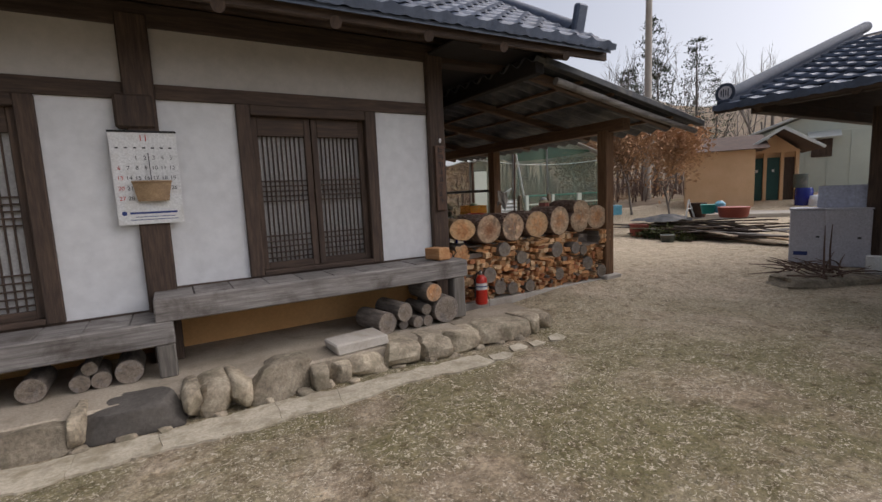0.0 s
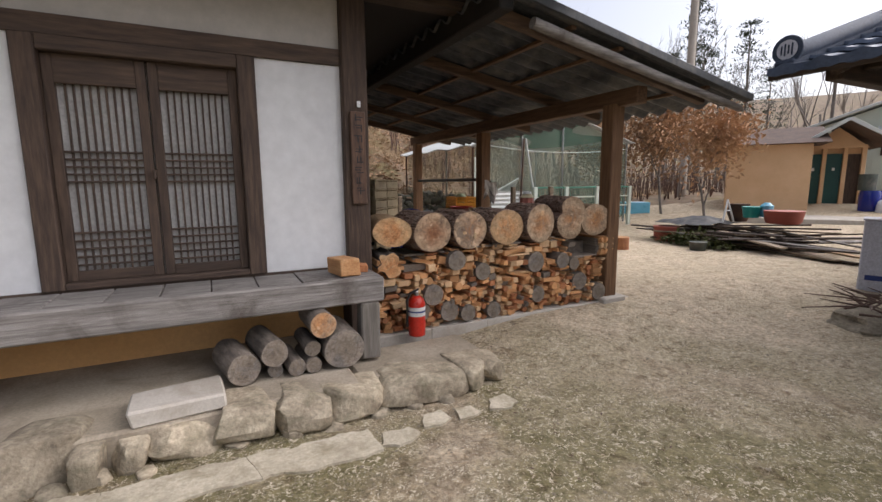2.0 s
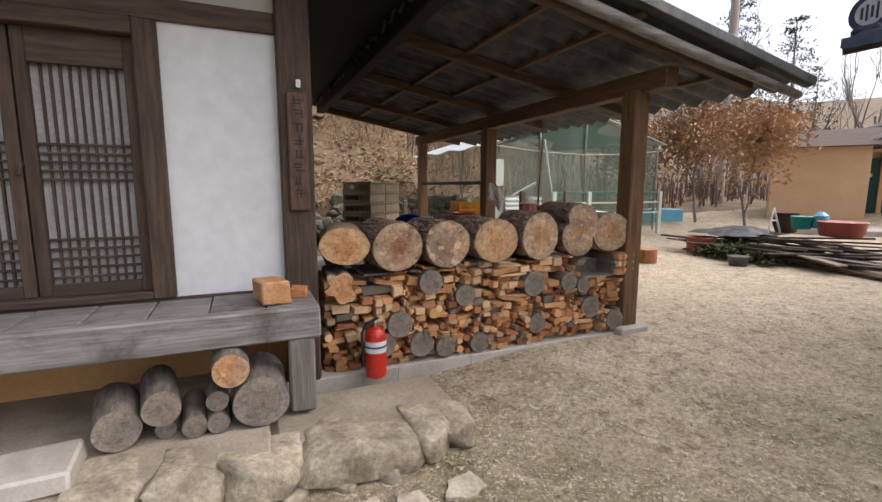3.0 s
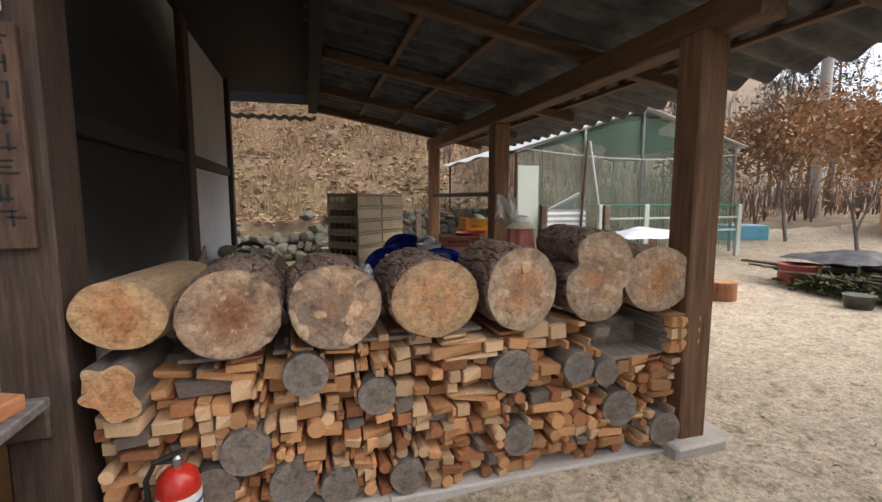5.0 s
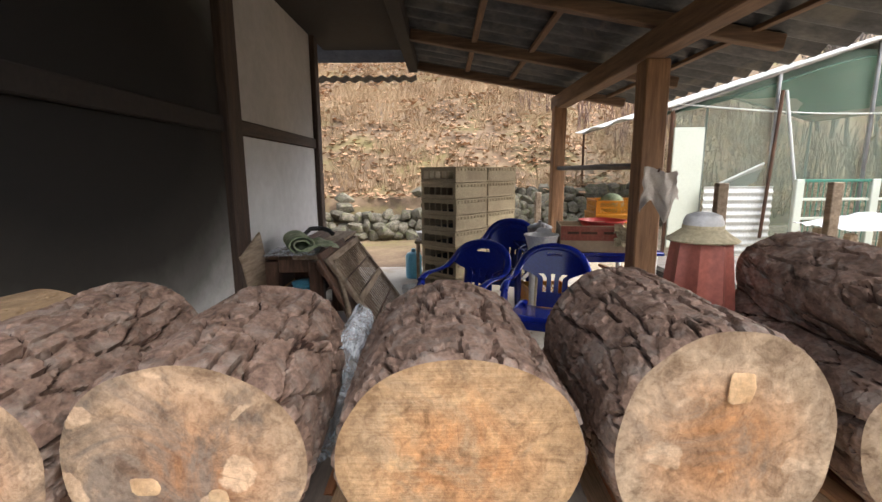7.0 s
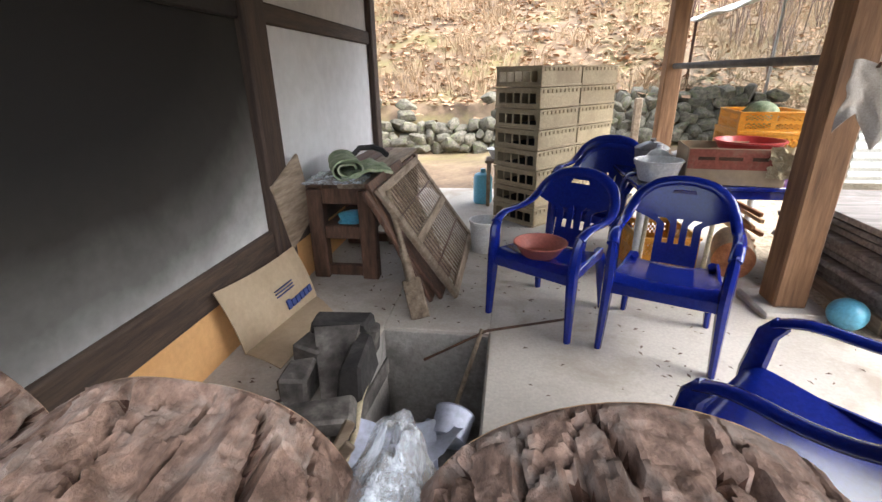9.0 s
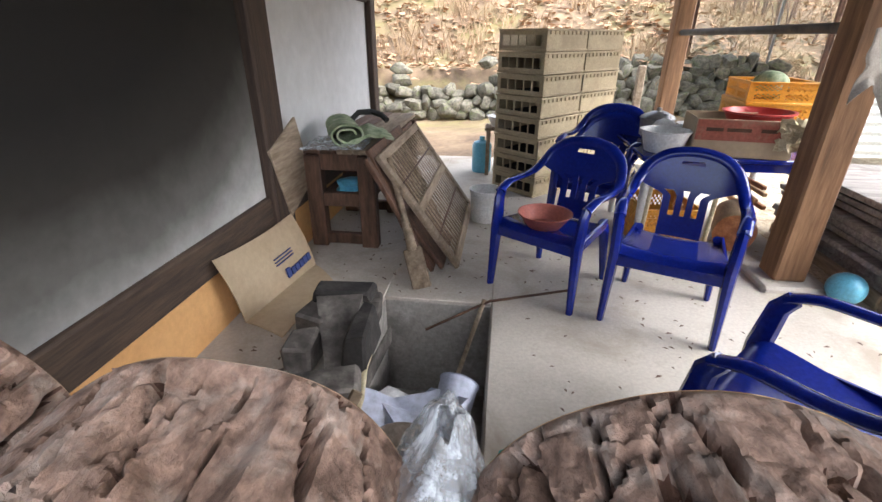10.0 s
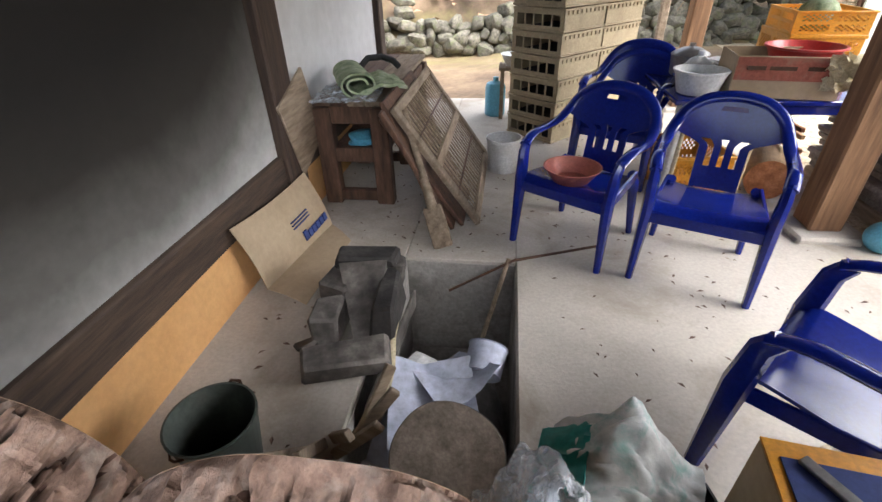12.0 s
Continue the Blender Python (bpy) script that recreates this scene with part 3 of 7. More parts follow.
for i, (xa, xb, z0, z1) in enumerate(ROCKS):
    g = Geo().boulder((0, 0, 0), ((xb - xa) * 1.14, 0.5, (z1 - z0) * 1.06), i + 3, 18)
    part("stone", g, M_DARKSTONE if i == 2 else M_STONE, edge, m=pose((xa + xb) / 2, 4.07 + random.uniform(-0.03, 0.03), (z0 + z1) / 2 - 0.015, random.uniform(-4, 4), random.uniform(-3, 3), random.uniform(-5, 5)))
for i in range(16):
    x = -1.1 + 0.31 * i + random.uniform(-0.1, 0.1)
    g = Geo().boulder((0, 0, 0), (random.uniform(0.08, 0.2), 0.14, random.uniform(0.06, 0.12)), i + 40, 8)
    part("stone", g, M_STONE, edge, m=pose(x, 3.86 + random.uniform(-0.04, 0.04), -0.21, 0, 0, random.uniform(0, 90)))
g = Geo().box((0, 0, 0.045), (0.52, 0.33, 0.1), 0.014, jitter=0.012)
single("stepping_stone", g, M_CONC, "flat grey dressed stone step lying on the boulders", "step", (1.45, 4.16, 0.005), 2)

pave = thing("mortar_strip", "broken pale mortar strip in the soil along the boulders", "paving", kind="structure")
def ragged(pts, seed):
    """A flat piece with a wandering outline: its corners in order."""
    out = []
    for q, (xa, ya) in enumerate(pts):
        xb, yb = pts[(q + 1) % len(pts)]
        n_ = max(2, round(math.hypot(xb - xa, yb - ya) / 0.035))
        for k in range(n_):
            f = k / n_
            px, py = xa + (xb - xa) * f, ya + (yb - ya) * f
            out.append((px + 0.022 * noise.noise(Vector((px * 7, py * 7, seed))) + 0.01 * noise.noise(Vector((px * 25, py * 25, seed))),
                        py + 0.055 * noise.noise(Vector((px * 6, py * 6, seed + 5))) + 0.02 * noise.noise(Vector((px * 22, py * 22, seed + 8)))))
    n_ = len(out)
    g = Geo()
    g.put([(px, py, ground_z(px, py) + 0.016) for px, py in out] + [(px, py, ground_z(px, py) - 0.05) for px, py in out],
          [tuple(range(n_))] + [((q + 1) % n_, q, q + n_, (q + 1) % n_ + n_) for q in range(n_)])
    return g


near_y = lambda x: 3.44 + 0.07 * noise.noise(Vector((x * 0.9, 2, 0))) - 0.03 * smooth01(0.2, 1.2, x)
far_y = lambda x: 3.78 - 0.08 * smooth01(0.2, 2.2, x) + 0.08 * noise.noise(Vector((x * 1.3, 7, 0)))
x, k = -3.4, 0
while x < 2.2:
    w = random.uniform(0.45, 0.9)
    sk = random.uniform(-0.08, 0.08)
    part("mortar_piece", ragged([(x + 0.004, near_y(x)), (x + w, near_y(x + w)), (x + w + sk, far_y(x + w)), (x + 0.004 + (0 if k == 0 else last_sk), far_y(x))], 3), M_PAVE, pave)
    last_sk = sk
    x += w
    k += 1
while x < 3.5:
    w = random.uniform(0.16, 0.3)
    y = 3.5 + random.uniform(-0.04, 0.05) + 0.05 * (x - 2.2)
    part("mortar_piece", ragged([(x, y - 0.05), (x + w * 0.4, y - 0.08), (x + w, y - 0.03), (x + w * 0.9, y + 0.08), (x + w * 0.3, y + 0.09)], k), M_PAVE, pave)
    x += w + random.uniform(0.03, 0.1)
    k += 1

# ---- house ----
house = thing("house", "old timber-framed farmhouse with white plaster and dark tile roof", "house")
FY = 4.92


def slabbed(name, x0, x1, z0, z1, material, y0=FY, depth=0.14, label="", b=0.004, parent=None):
    g = Geo().box(((x0 + x1) / 2, y0 + depth / 2, (z0 + z1) / 2), (x1 - x0, depth, z1 - z0), b)
    return part(name, g, material, parent or house, label)


for x0, x1, z0 in ((-0.84, -0.24, 0.49), (0.0, 0.65, 0.68), (2.10, 2.77, 0.68)):
    slabbed("wall_panel", x0 - 0.01, x1 + 0.01, z0, 2.4, M_PLASTER, label="white plaster panel")
slabbed("wall_panel", -0.01, 2.78, 2.5, 3.03, M_UPPER, label="beige plaster band under the eave")
slabbed("wall_panel", -3.4, -0.23, 2.5, 3.03, M_UPPER, label="beige plaster band under the eave")
slabbed("wall_panel", -3.9, -3.6, 0.3, 3.0, M_PLASTER)
# posts and rails
for x0, x1, z0 in ((-0.24, 0.0, 0.0), (2.77, 2.99, -0.02), (-3.64, -3.4, 0.0)):
    g = Geo().box(((x0 + x1) / 2, FY + 0.06, (z0 + 3.1) / 2), (x1 - x0, 0.26, 3.1 - z0), 0.015)
    part("post", g, M_TIMBER, house, "dark timber post")
slabbed("rail", -3.4, -0.24, 2.38, 2.52, M_TIMBERX, FY - 0.03, 0.17)
slabbed("rail", 0.0, 2.77, 2.39, 2.52, M_TIMBERX, FY - 0.03, 0.17)
slabbed("beam", -3.8, 4.6, 3.0, 3.2, M_TIMBERX, FY - 0.05, 0.22, "dark eave beam", 0.012)
slabbed("rail", 0.0, 2.77, 0.6, 0.69, M_TIMBERX, FY - 0.02, 0.16)
slabbed("rail", -3.4, -0.24, 0.42, 0.5, M_TIMBERX, FY - 0.02, 0.16)
slabbed("bracket", -0.32, -0.02, 2.12, 2.42, M_TIMBER, FY - 0.09, 0.1, "dark wooden bracket on the post", 0.03)


def lattice_door(x0, x1, z0, z1, zt):
    """Two lattice leaves with paper behind, in a frame: frame edges and the top of the lattice."""
    door = part("lattice_door", Geo().box(((x0 + x1) / 2, FY + 0.1, (z0 + z1) / 2), (x1 - x0 - 0.02, 0.012, z1 - z0), 0.002), M_PAPER, house, "double paper door with dark wooden lattice")
    fw = 0.13
    for xa, xb, za, zb in ((x0, x0 + fw, z0, z1), (x1 - fw, x1, z0, z1), (x0 + fw, x1 - fw, z1 - 0.1, z1), (x0 + fw, x1 - fw, z0, z0 + 0.05)):
        part("door_frame", Geo().box(((xa + xb) / 2, FY + 0.03, (za + zb) / 2), (xb - xa, 0.15, zb - za), 0.008), M_TIMBER if zb - za > 0.5 else M_TIMBERX, door)
    mid = (x0 + x1) / 2
    for a, b in ((x0 + fw, mid - 0.005), (mid + 0.005, x1 - fw)):
        st = 0.065
        for xa, xb in ((a, a + st), (b - st, b)):
            part("stile", Geo().box(((xa + xb) / 2, FY + 0.055, (z0 + 0.05 + z1 - 0.1) / 2), (xb - xa, 0.05, z1 - z0 - 0.15), 0.006), M_TIMBER, door)
        for za, zb in ((z0 + 0.05, z0 + 0.12), (zt, z1 - 0.1)):
            part("cross_rail", Geo().box(((a + b) / 2, FY + 0.055, (za + zb) / 2), (b - a - 2 * st, 0.045, zb - za), 0.004), M_TIMBERX, door)
        la, lb = a + st, b - st
        n = 10
        for i in range(1, n):
            xx = la + (lb - la) * i / n
            part("lattice_bar", Geo().box((xx, FY + 0.078, (z0 + 0.12 + zt) / 2), (0.013, 0.024, zt - z0 - 0.12), 0.002), M_TIMBER, door)
        H = zt - z0 - 0.12
        for za in [z0 + 0.12 + H * q for q in (0.03, 0.075, 0.12, 0.165, 0.21, 0.49, 0.53, 0.57, 0.61, 0.65)]:
            part("lattice_bar", Geo().box(((la + lb) / 2, FY + 0.072, za), (lb - la, 0.024, 0.013), 0.002), M_TIMBERX, door)
    g = Geo().tube([(mid - 0.0, FY + 0.03, 1.52), (mid, FY - 0.01, 1.52), (mid, FY - 0.02, 1.46)], 0.012)
    part("handle", g, M_TIMBER, door, "black iron ring pull")


lattice_door(0.65, 2.10, 0.69, 2.39, 2.1)
lattice_door(-2.6, -0.84, 0.5, 2.38, 2.08)
slabbed("wall_panel", -3.41, -2.59, 0.49, 2.4, M_PLASTER)
# wooden porch floors
for xa, xb, zt, legs in ((-0.19, 2.93, 0.675, ((2.735, 2.89),)), (-3.8, -0.06, 0.485, ((-0.2, -0.065), (-2.2, -2.06)))):
    porch = part("porch_floor", Geo().box(((xa + xb) / 2, 4.42, zt - 0.1), (xb - xa, 0.09, 0.2), 0.012, jitter=0.004), M_MARU, house, "weathered grey plank porch floor")
    n = round((xb - xa) / 0.3)
    for i in range(n):
        w = (xb - xa) / n
        part("plank", Geo().box((xa + w * (i + 0.5), 4.69, zt - 0.022 + random.uniform(-0.003, 0.003)), (w - 0.008, 0.445, 0.04), 0.005), M_MARU, porch)
    part("bearer", Geo().box(((xa + xb) / 2, 4.86, zt - 0.1), (xb - xa, 0.08, 0.12), 0.01), M_TIMBERX, porch)
    for a, b in legs:
        part("leg", Geo().box(((a + b) / 2, 4.46, (zt - 0.2) / 2), (b - a, 0.15, zt - 0.2), 0.012, jitter=0.005), M_LEG, porch)
slabbed("base_wall", -3.6, 2.66, -0.02, 0.6, M_OCHRE, FY + 0.36, 0.12, "ochre clay base wall under the porch")

# gable wall beside the shed
SX = 2.80
g = lambda y0, y1, z0, z1, x0=SX - 0.14, x1=SX, b=0.004: Geo().box(((x0 + x1) / 2, (y0 + y1) / 2, (z0 + z1) / 2), (x1 - x0, y1 - y0, z1 - z0), b)
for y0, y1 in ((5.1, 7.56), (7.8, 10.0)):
    part("wall_panel", g(y0, y1, 0.5, 1.74), M_SOOTSHADE if y0 < 6 else M_PLASTER, house, "smoke-stained white plaster panel, roof shade in its colour" if y0 < 6 else "")
    part("wall_panel", g(y0, y1, 1.84, 3.2), M_SOOTSHADE if y0 < 6 else M_UPPER, house)
    part("base_wall", g(y0, y1, -0.02, 0.33, SX - 0.16, SX + 0.01), M_OCHRE, house, "ochre clay base")
    part("sill_beam", g(y0, y1, 0.32, 0.52, SX - 0.16, SX + 0.035, 0.012), M_TIMBERY, house)
    part("rail", g(y0, y1, 1.73, 1.85, SX - 0.16, SX + 0.03, 0.01), M_DIMWOOD if y0 < 6 else M_TIMBERY, house)
for y0, y1 in ((7.56, 7.8), (9.98, 10.15)):
    part("post", g(y0, y1, 0.0, 3.2, SX - 0.18, SX + 0.06, 0.012), M_TIMBER, house)
g = Geo()
g.box((-0.4, 10.07, 1.5), (6.3, 0.14, 3.0), 0.004)
g.box((-3.75, 7.5, 1.5), (0.14, 5.2, 3.0), 0.004)
part("wall", g, M_PLASTER, house)
part("roof_lining", Geo().box((0.3, 7.5, 3.24), (8.6, 5.4, 0.06), 0.01), M_TIMBERX, house, "dark board soffit")
part("gable_beam", Geo().box((4.0, 7.6, 2.93), (0.14, 6.7, 0.22), 0.012), M_DIMWOOD, house, "dark beam along the gable overhang")
part("soffit", Geo().box((3.4, 7.6, 3.08), (1.2, 6.6, 0.03), 0.004), M_DIMWOOD, house, "boards under the gable overhang, its shade in their colour")
for i in range(9):
    xx = -3.2 + 0.92 * i
    part("rafter", Geo().tube([(xx, 3.98, 2.9 + 0.009 * (xx + 3.6)), (xx, 5.2, 3.4)], 0.055, 10), M_TIMBER, house)
part("fascia", Geo().box((0, 0, 0), (8.7, 0.05, 0.1), 0.006, m=pose(0.5, 4.0, 3.0, 0, -0.5, 0)), M_TIMBERX, house, "reddish brown eave board")

# tiles
TW, TL = 0.285, 0.32


def tile_geo(lip=0.05):
    def fn(u, v):
        x = u * TW * 1.06
        roll = 0.06 * math.exp(-((u - 0.5) / 0.23) ** 2) + 0.016 * math.cos(u * 2 * math.pi)
        return (x, v * TL * 1.12, roll + 0.02 * (1 - v))
    g = Geo().shell(fn, 10, 2, 0.012)
    def front(u, v):
        p = fn(u, 0)
        return (p[0], p[1] - 0.002 - 0.02 * v, p[2] - v * (lip + 0.55 * lip * math.sin(u * math.pi) ** 2))
    return g.shell(front, 10, 1, 0.012)


ME_TILE = tile_geo(0.065).mesh("tile", M_TILE)
ME_TILE_ROW = tile_geo(0.02).mesh("tile", M_TILE)


def tiled_slope(parent, base, cols, rows, slope, skip=None):
    """Tiles in rows up a slope; base: the matrix of its lower left corner."""
    for j in range(rows):
        for i in range(cols):
            if skip and skip(i, j):
                continue
            y = j * TL
            m = base @ pose(i * TW, y * math.cos(slope), y * math.sin(slope), math.degrees(slope) - 4, 0, 0)
            part("tile", ME_TILE if j == 0 else ME_TILE_ROW, None, parent, m=m)


E0 = (4.86, 3.88, 3.05)
cols = 30
RISE = math.tan(radians(31)) * 3.3
L0 = E0[0] - cols * TW
R0 = E0[0] - 0.03
roof = part("roof", Geo().put([(L0, 3.9, 3.0), (R0, 3.9, 3.09), (R0, 7.2, 3.06 + RISE), (L0, 7.2, 3.0 + RISE), (L0, 3.9, 2.96), (R0, 3.9, 3.05), (R0, 7.2, 3.0 + RISE), (L0, 7.2, 2.94 + RISE),
                               (L0, 10.9, 3.0), (R0, 10.9, 3.0), (L0, 10.9, 2.95), (R0, 10.9, 2.95)],
                              [(0, 1, 2, 3), (7, 6, 5, 4), (0, 4, 5, 1), (3, 2, 9, 8), (6, 7, 10, 11), (8, 9, 11, 10), (1, 5, 6, 2), (2, 6, 11, 9), (0, 3, 7, 4), (3, 8, 10, 7)]), M_TILE, house, "dark blue-black tiled gable roof", smooth=False)
tiled_slope(roof, pose(E0[0] - cols * TW, E0[1], E0[2], 0, -0.5, 0), cols, 10, radians(31))
part("gable_infill", Geo().put([(4.55, 4.2, 3.2), (4.55, 10.6, 3.05), (4.55, 7.2, 4.9), (4.6, 4.2, 3.2), (4.6, 10.6, 3.05), (4.6, 7.2, 4.9)], [(0, 1, 2), (5, 4, 3), (0, 3, 4, 1), (1, 4, 5, 2), (2, 5, 3, 0)]), M_TIMBER, roof)
part("verge_ridge", Geo().tube([(4.7, 4.36, 3.46), (4.7, 5.2, 3.95), (4.7, 7.2, 5.12)], 0.1, 12), M_TILE, roof, "round capped verge ridge")
part("ridge_end", Geo().box((0, 0, 0), (0.18, 0.1, 0.36), 0.03, m=pose(4.7, 4.28, 3.55, 14, 0, 0)), M_TILE, roof)

# ---- lean-to shed ----
shed = thing("lean_to_shed", "open lean-to shed with brown posts and corrugated roof", "shed")
RZ = lambda x: 2.93 - 0.18 * (x - 4.1)
for (x, y, w, z1) in ((5.98, 4.93, 0.18, 2.3), (6.05, 7.88, 0.19, 2.27), (6.0, 10.6, 0.17, 2.3)):
    post = part("post", Geo().box((x, y, z1 / 2 + 0.02), (w, w, z1 - 0.04), 0.012), M_POST, shed, "square brown timber post")
    part("pad_stone", Geo().box((x, y, 0.0), (w * 1.9, w * 1.9, 0.09), 0.015, jitter=0.01), M_CONC, post, "grey concrete pad")
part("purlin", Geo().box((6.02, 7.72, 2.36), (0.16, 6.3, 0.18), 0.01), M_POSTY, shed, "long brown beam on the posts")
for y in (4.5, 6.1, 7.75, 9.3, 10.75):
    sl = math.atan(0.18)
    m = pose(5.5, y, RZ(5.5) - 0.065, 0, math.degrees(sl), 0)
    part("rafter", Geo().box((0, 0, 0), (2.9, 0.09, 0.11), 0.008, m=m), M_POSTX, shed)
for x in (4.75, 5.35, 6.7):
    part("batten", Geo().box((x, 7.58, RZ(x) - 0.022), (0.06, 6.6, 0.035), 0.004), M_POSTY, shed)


def corrugated(x0, x1, y0, y1, zf, along="x", pitch=0.29, amp=0.04, thick=0.007):
    """A wavy sheet whose waves run along x, with the crests spaced along y."""
    n = max(8, round((y1 - y0) / pitch * 8))
    def fn(u, v):
        x, y = x0 + (x1 - x0) * v, y0 + (y1 - y0) * u
        return (x, y, zf(x) + amp * math.sin(y / pitch * 2 * math.pi) + amp)
    return Geo().shell(fn, n, 4, -thick)


part("corrugated_roof", corrugated(3.9, 7.42, 4.2, 10.95, RZ), M_CORR, shed, "dark corrugated roofing sheets")
def fn_back(u, v):
    x = 2.3 + 1.75 * u
    return (x, 10.75 + 0.2 * v, 2.74 + 0.016 * math.sin(x / 0.16 * 2 * math.pi) - 0.03 * v)
part("corrugated_sheet", Geo().shell(fn_back, 90, 2, 0.007), M_CORR, shed, "wavy sheet closing the rear eave")
part("barge_board", Geo().box((0, 0, 0), (3.4, 0.03, 0.08), 0.006, m=pose(5.72, 4.2, RZ(5.72) + 0.03, 0, math.degrees(math.atan(0.18)), 0)), M_CORR, shed, "dark barge board along the front edge")
part("pipe_rail", Geo().tube([(6.05, 7.95, 1.47), (6.0, 10.55, 1.47)], 0.03), M_CORR, shed, "grey metal pipe rail")
part("eave_pole", Geo().tube([(4.3, 4.3, RZ(4.3) - 0.12), (5.9, 4.3, RZ(5.9) - 0.12), (7.3, 4.28, RZ(7.3) - 0.1)], [0.05, 0.045, 0.04], 10), M_MARU, shed, "round weathered pole under the eave")


# ---- firewood ----
stack = thing("firewood_stack", "wall of stacked orange firewood blocks and grey log ends", "firewood")
X0, X1, ZT, FACE = 3.03, 5.99, 0.775, 4.86
DISCS = [(3.86, 0.65, 0.1, 1), (4.17, 0.51, 0.09, 1), (4.86, 0.55, 0.115, 1), (5.22, 0.54, 0.09, 1), (5.4, 0.49, 0.075, 1), (5.5, 0.27, 0.105, 1), (3.6, 0.33, 0.105, 1), (3.47, 0.18, 0.1, 1),
         (3.79, 0.14, 0.105, 1), (3.99, 0.1, 0.085, 1), (4.31, 0.085, 0.085, 1), (4.9, 0.18, 0.09, 1), (5.79, 0.12, 0.1, 1)]
NX, NZ = 148, 39
CELL = 0.02
occ = np.zeros((NX, NZ), bool)
cellx = lambda x: int(round((x - X0) / CELL))
for x, z, r, _ in DISCS:
    for i in range(NX):
        for k in range(NZ):
            if (X0 + (i + 0.5) * CELL - x) ** 2 + ((k + 0.5) * CELL - z) ** 2 < (r * 0.9) ** 2:
                occ[i, k] = True
niche = lambda i, k: 5.42 < X0 + (i + 0.5) * CELL < 5.79 and (k + 0.5) * CELL > 0.56
for i in range(NX):
    for k in range(NZ):
        x = X0 + (i + 0.5) * CELL
        if niche(i, k) or (k + 0.5) * CELL > 0.7 + 0.075 * smooth01(3.3, 4.0, x) + 0.03 * math.sin(x * 9):
            occ[i, k] = True
random.seed(11)
VARIANTS = []
for q in range(6):
    base = [Geo().box((0, 0, 0), (1, 1, 1), 0.035, jitter=0.03) for _ in range(1)][0]
    VARIANTS.append([base.mesh("firewood", mm, False) for mm in M_CUT])
ROUND = [Geo().lathe([(0.47, -0.5), (0.5, -0.45), (0.5, 0.5)], 10, m=pose(0, 0, 0, 90, 0, 0)).mesh("round_billet", mm, True) for mm in (M_CUT[0], M_CUT[2], M_CUT[1])]
count = 0
for k in range(NZ):
    i = 0
    while i < NX:
        if occ[i, k]:
            i += 1
            continue
        z = k * CELL
        x = X0 + i * CELL
        right = smooth01(4.3, 5.2, x)
        roundish = z < 0.45 and random.random() < (0.25 if z < 0.35 else 0.12) + 0.12 * right
        if roundish:
            w = h = random.choice((3, 3, 4))
        else:
            w = random.choice((3, 4, 4, 5, 6, 9)) if z < 0.4 else random.choice((4, 5, 6, 7, 9, 13))
            h = random.choice((2, 2, 2, 3, 3) if z < 0.4 else (2, 3, 3, 4))
            if random.random() < 0.1:
                w, h = 2 + h // 2, min(w, 6)
            if random.random() < 0.09 and z > 0.2:
                w, h = random.randint(9, 17), 1
        ww = 0
        while ww < w and i + ww < NX and not occ[i + ww, k]:
            ww += 1
        hh = 0
        while hh < h and k + hh < NZ and not occ[i:i + ww, k + hh].any():
            hh += 1
        hh = min(hh, max(2, ww))
        thin = hh == 1 and ww > 7
        occ[i:i + ww, k:k + hh] = True
        if random.random() < 0.085:
            i += ww
            continue
        w2, h2 = ww * CELL, hh * CELL
        d = random.uniform(0.38, 0.5)
        fr = FACE + random.choice((0.0, 0.01, 0.02, 0.03, 0.05, 0.09, 0.13)) + random.uniform(-0.012, 0.012)
        tilt = random.uniform(-4, 4) if random.random() < 0.75 else random.uniform(-14, 14)
        if thin:
            tilt = random.uniform(-1.5, 1.5)
        m = pose(x + w2 / 2, fr + d / 2, z + h2 / 2 + 0.005, random.uniform(-1.5, 1.5), tilt, random.uniform(-5, 5))
        if roundish and ww == hh:
            me = random.choice(ROUND)
            m = m @ Matrix.Diagonal((w2 * 1.0, d, h2 * 1.0, 1))
            nm = "round_billet"
        else:
            me = random.choice(VARIANTS)[random.choices((0, 1, 2, 3), (5, 3.5, 3.4, 0.7) if z < 0.42 else (5.5, 4.5, 2, 0.9))[0]]
            m = m @ Matrix.Diagonal((w2 * random.uniform(0.86, 0.97), d, h2 * random.uniform(0.8, 0.95), 1))
            nm = "firewood"
        part(nm, me, None, stack, m=m)
        count += 1
        i += ww


def cylinder_log(r, length, end, bark, seed=0, wob=0.05, n=28):
    """A log along +y from its sawn face at y = 0: two meshes, face and bark."""
    prof = [1 + wob * noise.noise(Vector((math.cos(2 * math.pi * k / n) * 1.2 + seed * 3.3, math.sin(2 * math.pi * k / n) * 1.2, seed))) for k in range(n)]
    ring = lambda y, s: [(math.cos(2 * math.pi * k / n) * r * s * prof[k], y, math.sin(2 * math.pi * k / n) * r * s * prof[k]) for k in range(n)]
    face = Geo()
    face.put([(0, 0, 0)] + ring(0, 0.97), [(0, k + 1, (k + 1) % n + 1) for k in range(n)])
    side = Geo()
    ys = [0, 0.008] + [length * q / 6 for q in range(1, 6)] + [length - 0.008, length]
    v = []
    for j, y in enumerate(ys):
        s = 0.97 if j in (0, len(ys) - 1) else 1.0 + 0.02 * noise.noise(Vector((y * 5, seed, 0)))
        v += ring(y, s)
    f = [(j * n + k, (j + 1) * n + k, (j + 1) * n + (k + 1) % n, j * n + (k + 1) % n) for j in range(len(ys) - 1) for k in range(n)]
    f.append(tuple((len(ys) - 1) * n + k for k in range(n)))
    side.put(v, f)
    return face, side


